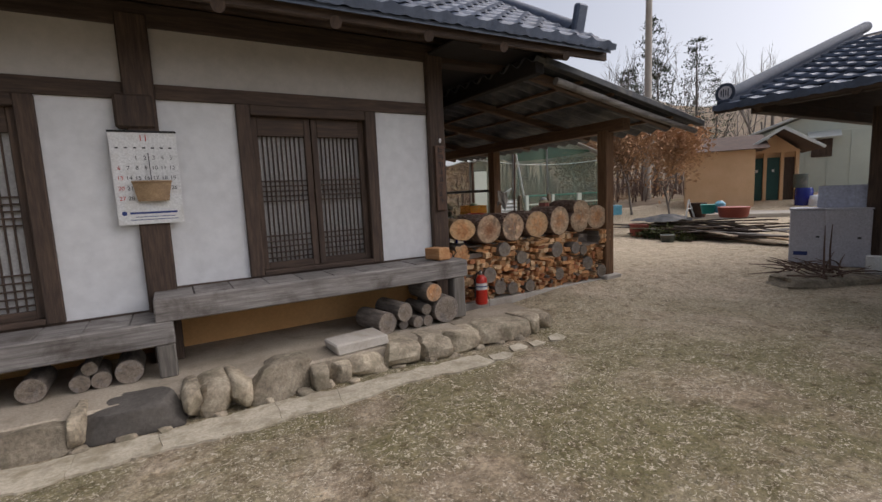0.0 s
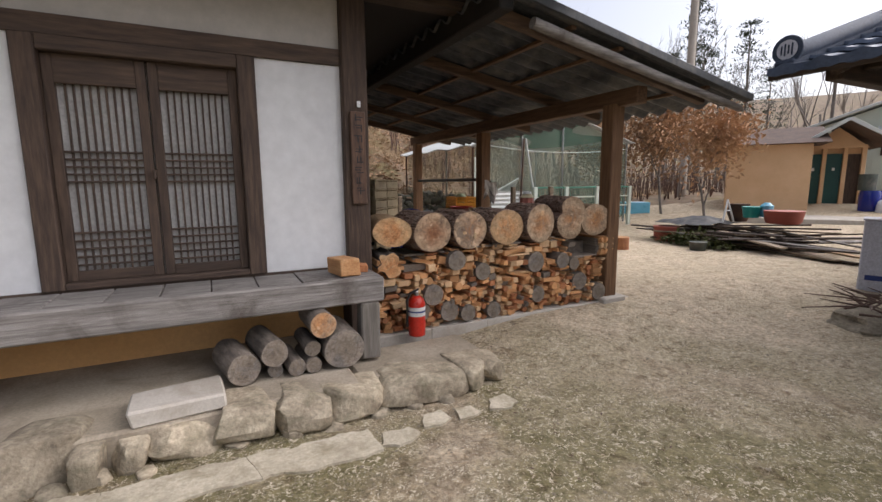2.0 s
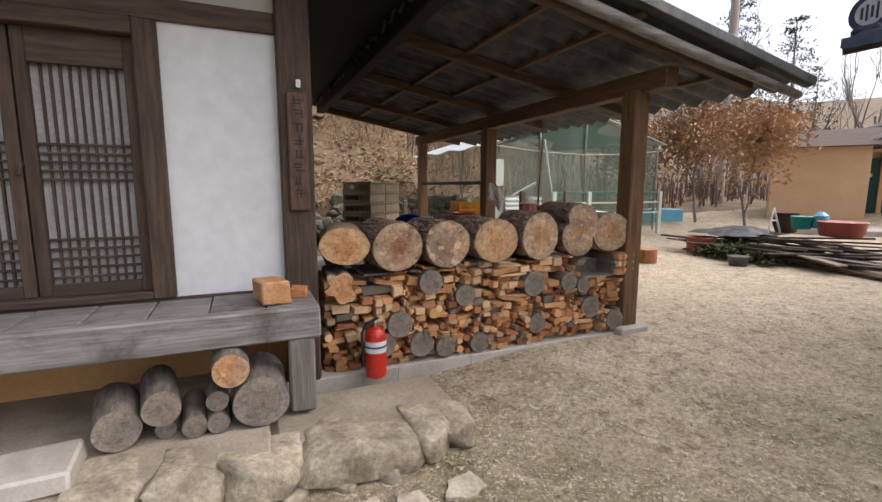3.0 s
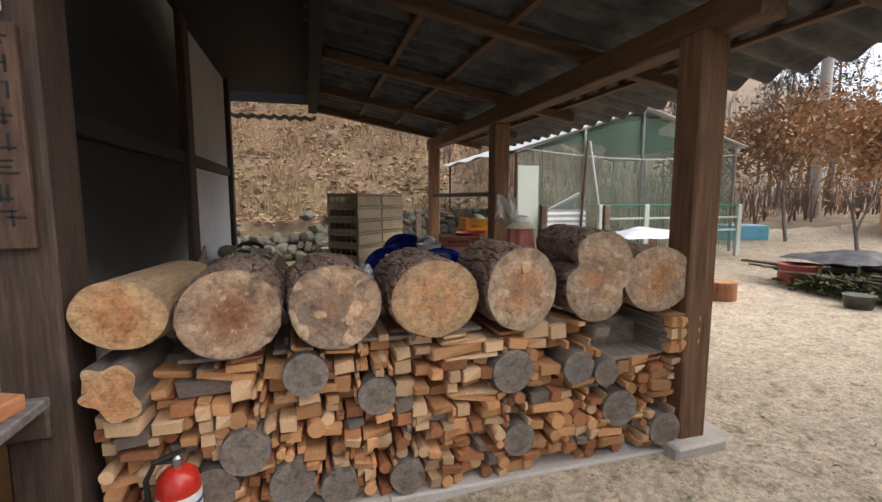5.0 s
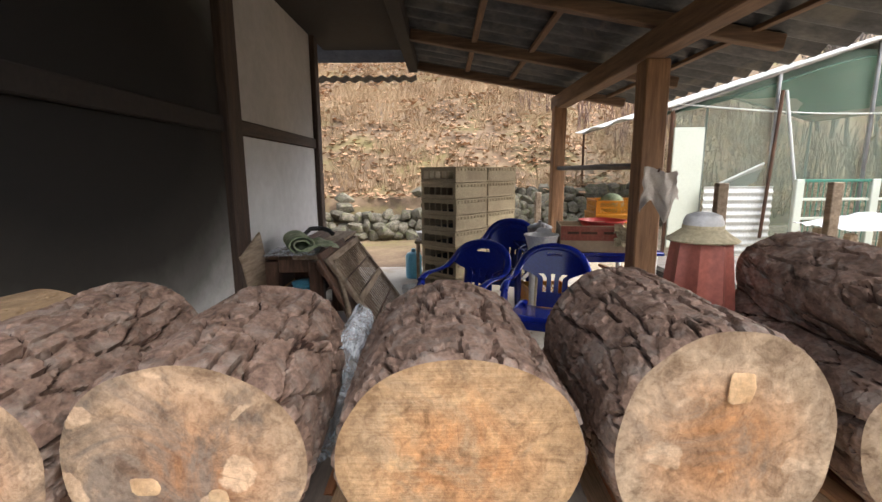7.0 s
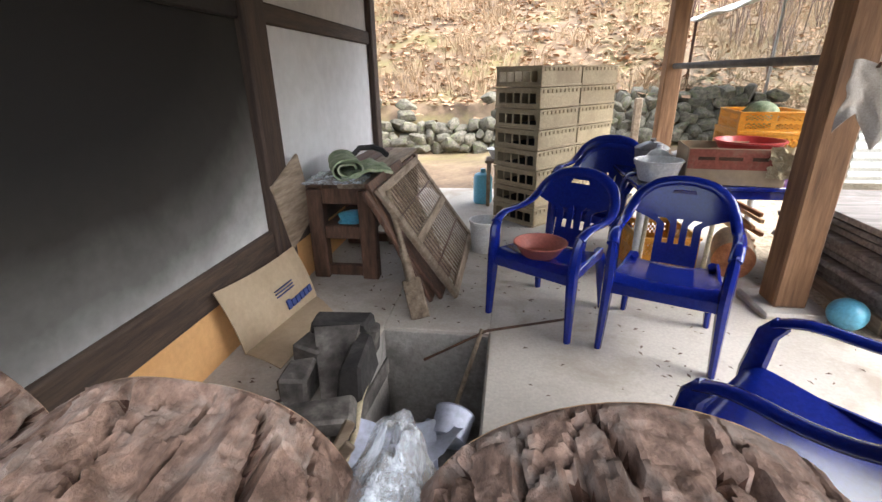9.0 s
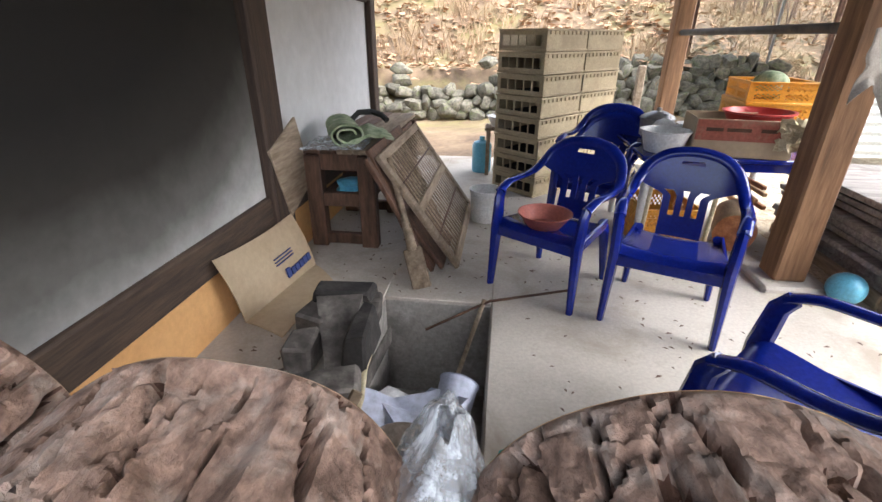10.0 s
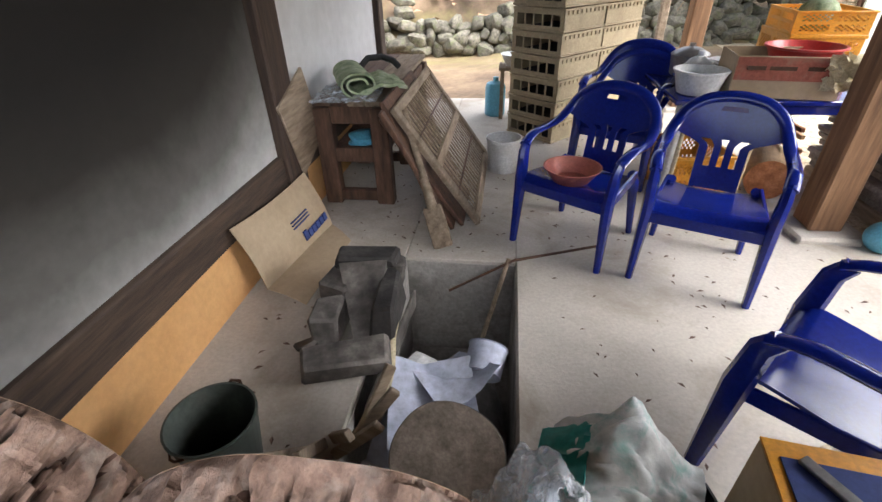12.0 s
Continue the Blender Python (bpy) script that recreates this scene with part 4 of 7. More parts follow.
for q, (x, z, r, _) in enumerate(DISCS):
    face, side = cylinder_log(r, 0.5, None, None, q + 5)
    lg = part("grey_log", side, M_BARK2, stack, "weathered grey round log" if q == 0 else "", m=pose(x, FACE - 0.015 + 0.012 * (q % 3), max(z, r) + 0.005, 0, 0, random.uniform(-4, 4)))
    part("log_face", face, M_GREYEND, lg)
# the knotty stump piece and the pier of bricks of wood beside the niche
face, side = cylinder_log(0.125, 0.42, None, None, 31, 0.95, 60)
lg = part("knotty_log", side, M_BARK2, stack, "knotty orange split log", m=pose(3.14, FACE - 0.05, 0.67, 0, 0, -4))
part("log_face", face, M_END[0], lg)
for row in range(3):
    for q in range(3):
        part("firewood", VARIANTS[q][0 if row != 1 else 1], None, stack, m=pose(5.83 + 0.062 * q, FACE + 0.3, 0.605 + 0.066 * row, 0, 0, 0) @ Matrix.Diagonal((0.057, 0.62, 0.06, 1)))
for q in range(7):
    z = 0.575 + 0.028 * q
    part("plank", VARIANTS[q % 6][3], None, stack, m=pose(5.78, FACE + 0.33, z, 0, 0, 0.5) @ Matrix.Diagonal((0.03, 0.6, 0.026, 1)))
part("plank", VARIANTS[1][3], None, stack, m=pose(5.6, FACE + 0.3, 0.56, 0, 0, 0) @ Matrix.Diagonal((0.36, 0.55, 0.02, 1)))
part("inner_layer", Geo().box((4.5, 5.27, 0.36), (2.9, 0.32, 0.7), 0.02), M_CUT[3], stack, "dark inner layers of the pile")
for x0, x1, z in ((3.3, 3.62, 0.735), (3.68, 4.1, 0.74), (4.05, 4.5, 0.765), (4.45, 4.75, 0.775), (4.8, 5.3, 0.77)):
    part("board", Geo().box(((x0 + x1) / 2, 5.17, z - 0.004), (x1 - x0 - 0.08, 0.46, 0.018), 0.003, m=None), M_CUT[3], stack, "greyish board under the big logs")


# ---- big pine logs ----
def big_log(at, turn, rx, rz, length, end, seed, bark=M_BARK, depth=0.012, peel=0.0, label="", pitch=0.0, shape=None, taper=1.0):
    """A thick log: its sawn face centre, the turn of its axis, radii; bark in plates parted by furrows."""
    lg = thing("log", label, "log", "big logs on the firewood stack", at, turn)
    n, m = 270, 150
    def rad(a, y):
        w = 1 + 0.05 * noise.noise(Vector((math.cos(a) * 0.9 + seed * 4.1, math.sin(a) * 0.9, seed))) + 0.025 * noise.noise(Vector((math.cos(a) * 2.5, math.sin(a) * 2.5 + seed, y * 2)))
        if shape:
            w *= shape(a)
        return w * (1 + (taper - 1) * y / length)
    verts, faces, deep = [], [], []
    for j in range(m + 1):
        y = length * j / m
        for k in range(n):
            a = 2 * math.pi * k / n
            w = rad(a, y)
            d = 0.0
            if peel < 1:
                ca, sa = math.cos(a) * (rx + rz), math.sin(a) * (rx + rz)
                p = Vector((ca * 9.5, sa * 9.5, y * 5.2 + seed * 9.7))
                p += 0.32 * noise.noise_vector(p * 0.7) + 0.1 * noise.noise_vector(p * 2.6) + 0.035 * noise.noise_vector(p * 8)
                dist, _ = noise.voronoi(p)
                e = dist[1] - dist[0]
                cross, _ = noise.voronoi(Vector((ca * 6, sa * 6, y * 11 + seed * 3.1)) + 0.35 * noise.noise_vector(p * 1.7))
                _, chips = noise.voronoi(Vector((ca * 16, sa * 16, y * 17 + seed)) + 0.3 * noise.noise_vector(p * 3))
                d = 1.4 * depth * (smooth01(0.0, 0.08, e) - 1) + 0.14 * depth * (smooth01(0.0, 0.06, cross[1] - cross[0]) - 1)
                d += 0.07 * depth * math.floor(3 * noise.cell(chips[0] * 7.3)) + 0.0016 * noise.noise(p * 9) + 0.0012 * noise.noise(p * 22)
                if peel:
                    d -= depth * smooth01(0.0, 0.12, noise.noise(Vector((math.cos(a) * 1.6 + seed, math.sin(a) * 1.6, y * 2.5))) - 0.45 + peel)
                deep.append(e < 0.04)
            else:
                deep.append(False)
            ed = min(1.0, min(y, length - y) / 0.012 + 0.0)
            rr = 0.965 + 0.035 * ed
            verts.append((math.cos(a) * (rx * w * rr + d * ed), y, math.sin(a) * (rz * w * rr + d * ed)))
    for j in range(m):
        for k in range(n):
            faces.append((j * n + k, (j + 1) * n + k, (j + 1) * n + (k + 1) % n, j * n + (k + 1) % n))
    g = Geo()
    g.v, g.f = verts, faces
    skin = part("bark", g, bark, lg, m=pose(0, 0, 0, pitch, 0, 0))
    # faces deep in the furrows take the darkened bark colour
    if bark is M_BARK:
        skin.data.materials.append(M_FURROW)
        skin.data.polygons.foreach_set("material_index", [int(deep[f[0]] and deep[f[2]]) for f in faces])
    for y, flip in ((0.0, False), (length, True)):
        rings = 10
        fv, ff = [(0, y + 0.006 * noise.noise(Vector((0, 0, seed))), 0)], []
        for i in range(1, rings + 1):
            for k in range(n // 2):
                a = 4 * math.pi * k / n
                w = rad(a, y) * 0.97 * i / rings
                bulge = 0.006 * noise.noise(Vector((math.cos(a) * w * 2.4, math.sin(a) * w * 2.4, seed)))
                fv.append((math.cos(a) * rx * w, y + (bulge if i < rings else 0), math.sin(a) * rz * w))
        h = n // 2
        for k in range(h):
            t = (0, 1 + k, 1 + (k + 1) % h)
            ff.append(t if not flip else t[::-1])
            for i in range(rings - 1):
                q = (1 + i * h + k, 1 + (i + 1) * h + k, 1 + (i + 1) * h + (k + 1) % h, 1 + i * h + (k + 1) % h)
                ff.append(q if not flip else q[::-1])
        part("sawn_face", Geo().put(fv, ff), end, lg, m=pose(0, 0, 0, pitch, 0, 0))
    return lg


big_log((3.18, 4.83, 0.975), -9, 0.185, 0.138, 0.6, M_END[0], 1, M_BARE, 0.004, 0.9, "peeled yellow log on the firewood stack")
big_log((3.575, 4.80, 0.955), 3, 0.205, 0.19, 0.58, M_END[1], 2, M_BARK, 0.019, 0.0, "thick pine log with rough bark and a stained brown face")
big_log((3.995, 4.82, 0.955), 4, 0.205, 0.19, 0.53, M_END[2], 3, M_BARK, 0.019, 0.12, "thick pine log with a pale mottled face")
big_log((4.447, 4.84, 0.96), 2, 0.216, 0.182, 0.52, M_END[3], 4, M_BARK, 0.02, 0.0, "thick pine log with freshly sawn orange face")
big_log((4.887, 4.84, 0.98), 1, 0.193, 0.21, 0.5, M_END[4], 5, M_BARK, 0.02, 0.0, "thick pine log with flaky dark bark and tan face")
big_log((5.335, 4.86, 1.02), -8, 0.2, 0.235, 0.62, M_END[4], 6, M_BARK, 0.02, 0.0, "forked pine log with a lobed tan face", shape=lambda a: 1 - 0.28 * math.exp(-((a - 2.75) / 0.3) ** 2) - 0.2 * math.exp(-((a - 5.85) / 0.28) ** 2) + 0.06 * math.cos(2 * (a - 1.1)))
big_log((5.72, 4.88, 0.985), -4, 0.215, 0.185, 0.55, M_END[4], 7, M_BARE, 0.005, 0.8, "pale log with smooth sides")


for (cx_, cz_, w_, h_), a_ in (((4.9, 1.09, 0.045, 0.055), 40), ((3.93, 0.93, 0.05, 0.03), 15), ((4.05, 0.9, 0.035, 0.05), 70)):
    single("wood_flake", Geo().boulder((0, 0, 0), (w_, 0.006, h_), int(a_), 8, 7, 0.8), M_CUT[1], "pale torn flake on a sawn log face", "wood flake", (cx_, 4.834 if cx_ > 4.5 else 4.814, cz_), 0, "flakes on the log faces")
# ---- things on and under the porch ----
M_WHITE = plastic("white_plastic", (0.7, 0.7, 0.69), 0.45, dirt=(0.5, 0.47, 0.42))
M_RED = plastic("red_paint", (0.5, 0.025, 0.012), 0.3)
M_PINK = plastic("faded_red_plastic", (0.45, 0.14, 0.1), 0.5)
M_BRICKRED = plastic("red_plastic_tub", (0.5, 0.05, 0.045), 0.4)
M_YELLOW = plastic("yellow_crate_plastic", (0.75, 0.33, 0.02), 0.45)
M_TAN = plastic("beige_crate_plastic", (0.43, 0.35, 0.22), 0.6, dirt=(0.24, 0.19, 0.12), vary=0.12)
M_CRATESHADE = mat("shaded_crate_inside", [(0.015, 0.013, 0.011), (0.03, 0.026, 0.022)], 3, rough=0.9, bump=0, vary=0)
M_CARD = mat("cardboard", [(0.36, 0.27, 0.17), (0.45, 0.35, 0.235)], 2, rough=0.9, bump=0.1, fine=30, vary=0.05, soft=0.12)
M_INK = mat("blue_print", [(0.03, 0.05, 0.16), (0.04, 0.06, 0.2)], 3, rough=0.8, bump=0, vary=0)
M_BLACK = mat("black_rubber", [(0.01, 0.01, 0.01), (0.02, 0.02, 0.02)], 3, rough=0.6, bump=0.1, vary=0)
M_STEEL = mat("dull_steel", [(0.3, 0.3, 0.3), (0.45, 0.45, 0.45)], 4, rough=0.35, bump=0.05, metal=0.9, vary=0.05)
M_RUST = mat("rusty_iron", [(0.05, 0.03, 0.022), (0.12, 0.06, 0.035)], 6, rough=0.8, bump=0.4, metal=0.3, vary=0.1)
M_CLOTH = mat("grey_cloth", [(0.3, 0.27, 0.24), (0.4, 0.37, 0.33)], 4, rough=0.95, bump=0.4, fine=120, vary=0.05)
M_CHECK = mat("green_check_blanket", [(0.1, 0.15, 0.08), (0.28, 0.34, 0.2), (0.42, 0.44, 0.33)], 14, rough=0.95, bump=0.4, fine=90, vary=0.05)
M_TEAL = plastic("teal_plastic", (0.02, 0.3, 0.26), 0.4)
M_AQUA = plastic("light_blue_plastic", (0.14, 0.45, 0.62), 0.3)
M_BROWNWOOD = mat("old_brown_bench_wood", [(0.05, 0.027, 0.017), (0.1, 0.054, 0.034), (0.16, 0.088, 0.056)], 3, (8, 8, 1.5), rough=0.65, bump=0.25, fine=8, vary=0.1)
M_OLDWOOD = mat("grey_brown_old_wood", [(0.16, 0.115, 0.075), (0.26, 0.2, 0.14), (0.34, 0.27, 0.2)], 3, (8, 1.2, 8), rough=0.85, bump=0.4, fine=8, vary=0.15)
M_STRAW = mat("straw", [(0.5, 0.42, 0.26), (0.62, 0.54, 0.36)], 20, rough=0.9, bump=0.4, fine=80, vary=0.05)
M_TARP = mat("crumpled_white_plastic", [(0.6, 0.62, 0.66), (0.72, 0.73, 0.75)], 6, rough=0.4, bump=0.15, fine=25, vary=0.05)
M_PAPERB = mat("bluish_white_paper", [(0.4, 0.43, 0.54), (0.53, 0.56, 0.65)], 5, rough=0.8, bump=0.1, fine=25, vary=0.08)
M_ASH = mat("sooty_block", [(0.025, 0.022, 0.02), (0.09, 0.08, 0.071), (0.23, 0.207, 0.183)], 5, rough=0.95, bump=0.4, fine=30, vary=0.3)
M_BUCKET = mat("dark_green_pail", [(0.04, 0.05, 0.043), (0.085, 0.1, 0.085)], 4, rough=0.5, bump=0.1, vary=0, dirt=(0.16, 0.14, 0.12))


def film():
    m, nt, b = nodes_of("clear_plastic_film")
    v, _, _ = coords(nt)
    b.inputs["Base Color"].default_value = (0.7, 0.73, 0.76, 1)
    b.inputs["Roughness"].default_value = 0.18
    nt.links.new(ramp(nt, noise_tex(nt, v, 16, 6, 0.7, 1.5), [(0.35, (0.14, 0.14, 0.14)), (0.52, (0.3, 0.3, 0.3)), (0.66, (0.8, 0.8, 0.8))]), b.inputs["Alpha"])
    bp = add(nt, "ShaderNodeBump", Strength=0.6, Distance=0.02)
    nt.links.new(noise_tex(nt, v, 22, 4, 0.6, 1.0), bp.inputs["Height"])
    nt.links.new(bp.outputs[0], b.inputs["Normal"])
    return m


M_FILM = film()

# calendar with a wooden scoop hung before it
cal = thing("wall_calendar", "white monthly wall calendar hung on the house post", "calendar", at=(-0.13, 4.83, 1.28))
part("page", Geo().box((0, 0, 0.41), (0.5, 0.006, 0.8), 0.001), M_WHITE, cal)
part("binding", Geo().box((0, -0.004, 0.815), (0.51, 0.014, 0.018), 0.003), M_BLACK, cal)


def words(text, size, material, parent, m, name="lettering", thick=0.001):
    cu = bpy.data.curves.new(name, "FONT")
    cu.body, cu.size, cu.align_x, cu.extrude = text, size, "CENTER", thick
    tmp = bpy.data.objects.new(name, cu)
    scene.collection.objects.link(tmp)
    me = bpy.data.meshes.new_from_object(tmp.evaluated_get(bpy.context.evaluated_depsgraph_get()))
    bpy.data.objects.remove(tmp)
    me.materials.clear()
    me.materials.append(material)
    return part(name, me, None, parent, m=m)


front = lambda x, z, y=-0.0045: pose(x, y, z, 90, 0, 0)
words("11", 0.075, M_RED, cal, front(0, 0.735))
for i in range(7):
    part("weekday", Geo().box((-0.2 + 0.066 * i, -0.004, 0.675), (0.026, 0.002, 0.011), 0.0005), M_BLACK, cal)
day = 1
for row in range(5):
    for col in range(7):
        if (row == 0 and col < 2) or day > 30:
            continue
        words(str(day), 0.048, M_RED if col == 0 else M_BLACK, cal, front(-0.2 + 0.066 * col, 0.575 - 0.088 * row), "date")
        day += 1
for w, z, x in ((0.36, 0.11, 0.02), (0.3, 0.075, 0.03), (0.36, 0.05, 0.02)):
    part("printed_line", Geo().box((x, -0.004, z), (w, 0.002, 0.018 if z > 0.1 else 0.006), 0.0005), M_INK, cal)
part("logo_disc", Geo().lathe([(0.02, 0), (0.02, 0.002)], 16, m=pose(-0.2, -0.004, 0.11, 90, 0, 0)), M_INK, cal)
scoop = thing("wooden_scoop", "shallow brown wooden scoop hung by a string on the calendar", "scoop", at=(-0.1, 4.8, 1.49))
part("bowl", Geo().shell(lambda u, v: ((u - 0.5) * 0.3 * (1 - 0.22 * (1 - v)), -0.07 * math.sin(math.pi * u) * (0.4 + 0.6 * v) - 0.005, 0.17 * v), 16, 6, 0.014), M_BARE, scoop)
part("rim", Geo().tube([((u - 0.5) * 0.3, -0.07 * math.sin(math.pi * u) - 0.005, 0.17) for u in [q / 14 for q in range(15)]], 0.009, 8), M_BARE, scoop)
part("string", Geo().tube([(0, 0.0, 0.17), (-0.005, 0.0, 0.42)], 0.004, 6), M_BLACK, scoop)

# name board on the corner post: carved marks
board = thing("carved_name_board", "vertical brown wooden board with carved dark letters on the post", "sign", at=(2.885, 4.83, 1.23))
part("board", Geo().box((0, 0, 0.4), (0.13, 0.03, 0.78), 0.008), M_BROWNWOOD, board)
random.seed(3)
for i in range(8):
    for q in range(3):
        if random.random() < 0.55:
            g = Geo().box((random.uniform(-0.02, 0.02), -0.016, 0.72 - 0.088 * i + 0.022 * q), (random.uniform(0.04, 0.07), 0.004, 0.008), 0.001)
        else:
            g = Geo().box((random.uniform(-0.03, 0.03), -0.016, 0.72 - 0.088 * i + 0.02), (0.009, 0.004, 0.06), 0.001)
        part("carved_stroke", g, M_BLACK, board)
tag = single("white_tag", Geo().box((0, 0, 0), (0.03, 0.008, 0.05), 0.003), M_WHITE, "small white tag nailed to the corner post", "tag", (2.9, 4.826, 2.08))

blk = single("wood_block", Geo().box((0, 0, 0.075), (0.17, 0.26, 0.14), 0.008, jitter=0.006), M_CUT[0], "fresh orange wood block lying on the porch corner", "wood block", (2.66, 4.6, 0.675), 12)
sm = single("wood_offcut", Geo().box((0, 0, 0.03), (0.1, 0.14, 0.06), 0.006, jitter=0.005), M_CUT[2], "small dark wood offcut on the porch", "wood block", (2.84, 4.7, 0.675), -10)

ext = thing("fire_extinguisher", "red fire extinguisher with a white label standing by the firewood", "extinguisher", at=(3.37, 4.74, 0.0))
part("cylinder", Geo().lathe([(0.06, 0.0), (0.078, 0.012), (0.08, 0.05), (0.08, 0.3), (0.07, 0.35), (0.04, 0.378), (0.025, 0.385)], 28), M_RED, ext)
part("label", Geo().lathe([(0.0802, 0.2), (0.0812, 0.2), (0.0812, 0.285), (0.0802, 0.285)], 28), M_WHITE, ext)
part("label_band", Geo().lathe([(0.0814, 0.235), (0.082, 0.235), (0.082, 0.25), (0.0814, 0.25)], 28), M_INK, ext)
part("valve", Geo().lathe([(0.02, 0.38), (0.022, 0.42), (0.014, 0.43)], 16), M_STEEL, ext)
part("lever", Geo().box((0.02, 0, 0.435), (0.12, 0.022, 0.014), 0.004, m=pose(0, 0, 0, 0, -6, 30)), M_BLACK, ext, "black squeeze lever")
part("hose", Geo().tube([(0, 0, 0.405), (-0.07, -0.02, 0.42), (-0.105, -0.02, 0.35), (-0.1, -0.01, 0.2), (-0.095, 0, 0.1)], 0.011, 8), M_BLACK, ext)

# logs below the porch
random.seed(8)
LOW = [(1.85, 4.3, 0.115, 0.12, 0.45, 12, 0), (2.06, 4.3, 0.1, 0.205, 0.45, 10, 0), (2.06, 4.36, 0.055, 0.055, 0.35, 0, 0), (2.21, 4.3, 0.065, 0.07, 0.4, 5, 0), (2.33, 4.3, 0.06, 0.065, 0.4, 3, 1), (2.33, 4.32, 0.06, 0.188, 0.4, 2, 1),
       (2.41, 4.28, 0.1, 0.37, 0.42, 2, 0), (2.56, 4.28, 0.155, 0.16, 0.45, 0, 0),
       (-0.41, 4.44, 0.1, 0.1, 0.4, 0, 0), (-0.6, 4.46, 0.07, 0.07, 0.4, 5, 0), (-0.74, 4.46, 0.07, 0.07, 0.4, 0, 0), (-0.67, 4.48, 0.055, 0.175, 0.4, 0, 0), (-1.03, 4.44, 0.095, 0.095, 0.4, 0, 0), (-1.4, 4.5, 0.09, 0.09, 0.4, 0, 0)]
for q, (x, y, r, z, ln, a, kind) in enumerate(LOW):
    face, side = cylinder_log(r, ln, None, None, q + 50, 0.08)
    lg = thing("log", "short weathered grey-brown log stored under the porch", "log", "logs under the porch", (x, y, z), a)
    part("bark", side, M_BARK2, lg)
    part("sawn_face", face, M_GREYEND if q != 6 else M_END[4], lg)

# ---- inside the shed ----
chair = thing("plastic_armchair", "glossy blue moulded plastic garden armchair", "chair", "blue plastic armchairs", (5.17, 7.39, 0.0), -22)


def build_chair(c):
    W, D, SH = 0.25, 0.24, 0.41
    seat = lambda u, v: ((u - 0.5) * 2 * W * (1.0 - 0.1 * v), -D + 2 * D * v, SH + 0.02 * (2 * u - 1) ** 2 - 0.03 * v + 0.012 * math.cos(v * 3) - (0.03 * (1 - v / 0.12) ** 2 if v < 0.12 else 0))
    part("seat", Geo().shell(seat, 14, 14, 0.012), M_BLUE, c)
    # back panel filling the hoop, with three slots and a grip hole
    def back(u, v):
        z = SH - 0.03 + 0.465 * v
        half = 0.115 + 0.145 * smooth01(0.46, 0.66, v)
        half *= math.sqrt(max(0.02, 1 - (max(0.0, z - 0.66) / 0.192) ** 2))
        x = (u - 0.5) * 2 * half
        return (x, 0.225 + 0.108 * v - 0.6 * x * x, z)
    def hole(u, v):
        if 0.25 < v < 0.56:
            return any(abs(u - q) < 0.062 for q in (0.23, 0.5, 0.77))
        return 0.85 < v < 0.9 and abs(u - 0.5) < 0.14
    part("backrest", Geo().shell(back, 40, 40, 0.01, hole), M_BLUE, c)
    # hoop: from one front leg over arm and back to the other
    pts = []
    arch = [(-0.27, -0.2, 0.60), (-0.28, -0.1, 0.635), (-0.285, 0.06, 0.635), (-0.275, 0.18, 0.65), (-0.255, 0.26, 0.70), (-0.22, 0.3, 0.765), (-0.15, 0.325, 0.82), (-0.07, 0.335, 0.842), (0, 0.338, 0.848)]
    pts = arch + [(-x, y, z) for x, y, z in arch[-2::-1]]
    fine = []
    for i in range(len(pts) - 1):
        p0, p1, p2, p3 = (Vector(pts[max(0, min(len(pts) - 1, i + k))]) for k in (-1, 0, 1, 2))
        for s in (0, 0.33, 0.66):
            fine.append(0.5 * (2 * p1 + (p2 - p0) * s + (2 * p0 - 5 * p1 + 4 * p2 - p3) * s * s + (3 * p1 - p0 - 3 * p2 + p3) * s ** 3))
    fine.append(Vector(pts[-1]))
    part("arm_hoop", Geo().tube(fine, 0.031, 10, 0.55), M_BLUE, c)
    for sx in (-1, 1):
        part("front_leg", Geo().tube([(sx * 0.275, -0.245, 0.0), (sx * 0.262, -0.225, 0.4), (sx * 0.268, -0.205, 0.56), (sx * 0.272, -0.17, 0.612)], [0.026, 0.042, 0.036, 0.03], 8, 0.75), M_BLUE, c)
        part("back_leg", Geo().tube([(sx * 0.235, 0.285, 0.0), (sx * 0.215, 0.235, 0.36), (sx * 0.2, 0.215, 0.41)], [0.024, 0.04, 0.03], 8, 0.75), M_BLUE, c)
        part("side_apron", Geo().box((0, 0, 0), (0.018, 0.46, 0.06), 0.006, m=pose(sx * 0.24, 0.0, 0.385, 3, 0, sx * 4)), M_BLUE, c)
    part("front_apron", Geo().box((0, -0.235, 0.37), (0.5, 0.016, 0.06), 0.006), M_BLUE, c)


build_chair(chair)
copy_thing(chair, pose(4.57, 7.65, 0, 0, 0, -34))
c3 = copy_thing(chair, pose(5.18, 6.2, 0, 0, 0, -135))
c4 = tagged(copy_thing(chair, pose(5.0, 8.72, 0.0, 0, 0, -28)), "blue plastic armchair at the bottom of a stack")
c5 = tagged(copy_thing(chair, pose(4.99, 8.74, 0.075, -2, 0, -28)), "blue plastic armchair stacked on another")
bowl = single("plastic_bowl", Geo().lathe([(0.085, 0.0), (0.1, 0.004), (0.15, 0.075), (0.158, 0.08), (0.158, 0.085), (0.15, 0.084), (0.095, 0.01), (0.0, 0.008)], 32), M_PINK, "faded pink-brown plastic bowl on a chair seat", "bowl", (4.5, 7.58, 0.415))

# crates in two stacks, set cornerwise
crate = thing("plastic_crate", "stacked beige plastic harvest crate with vent slots", "crate", "stacked crates", (4.55, 9.36, 0.0), -42)


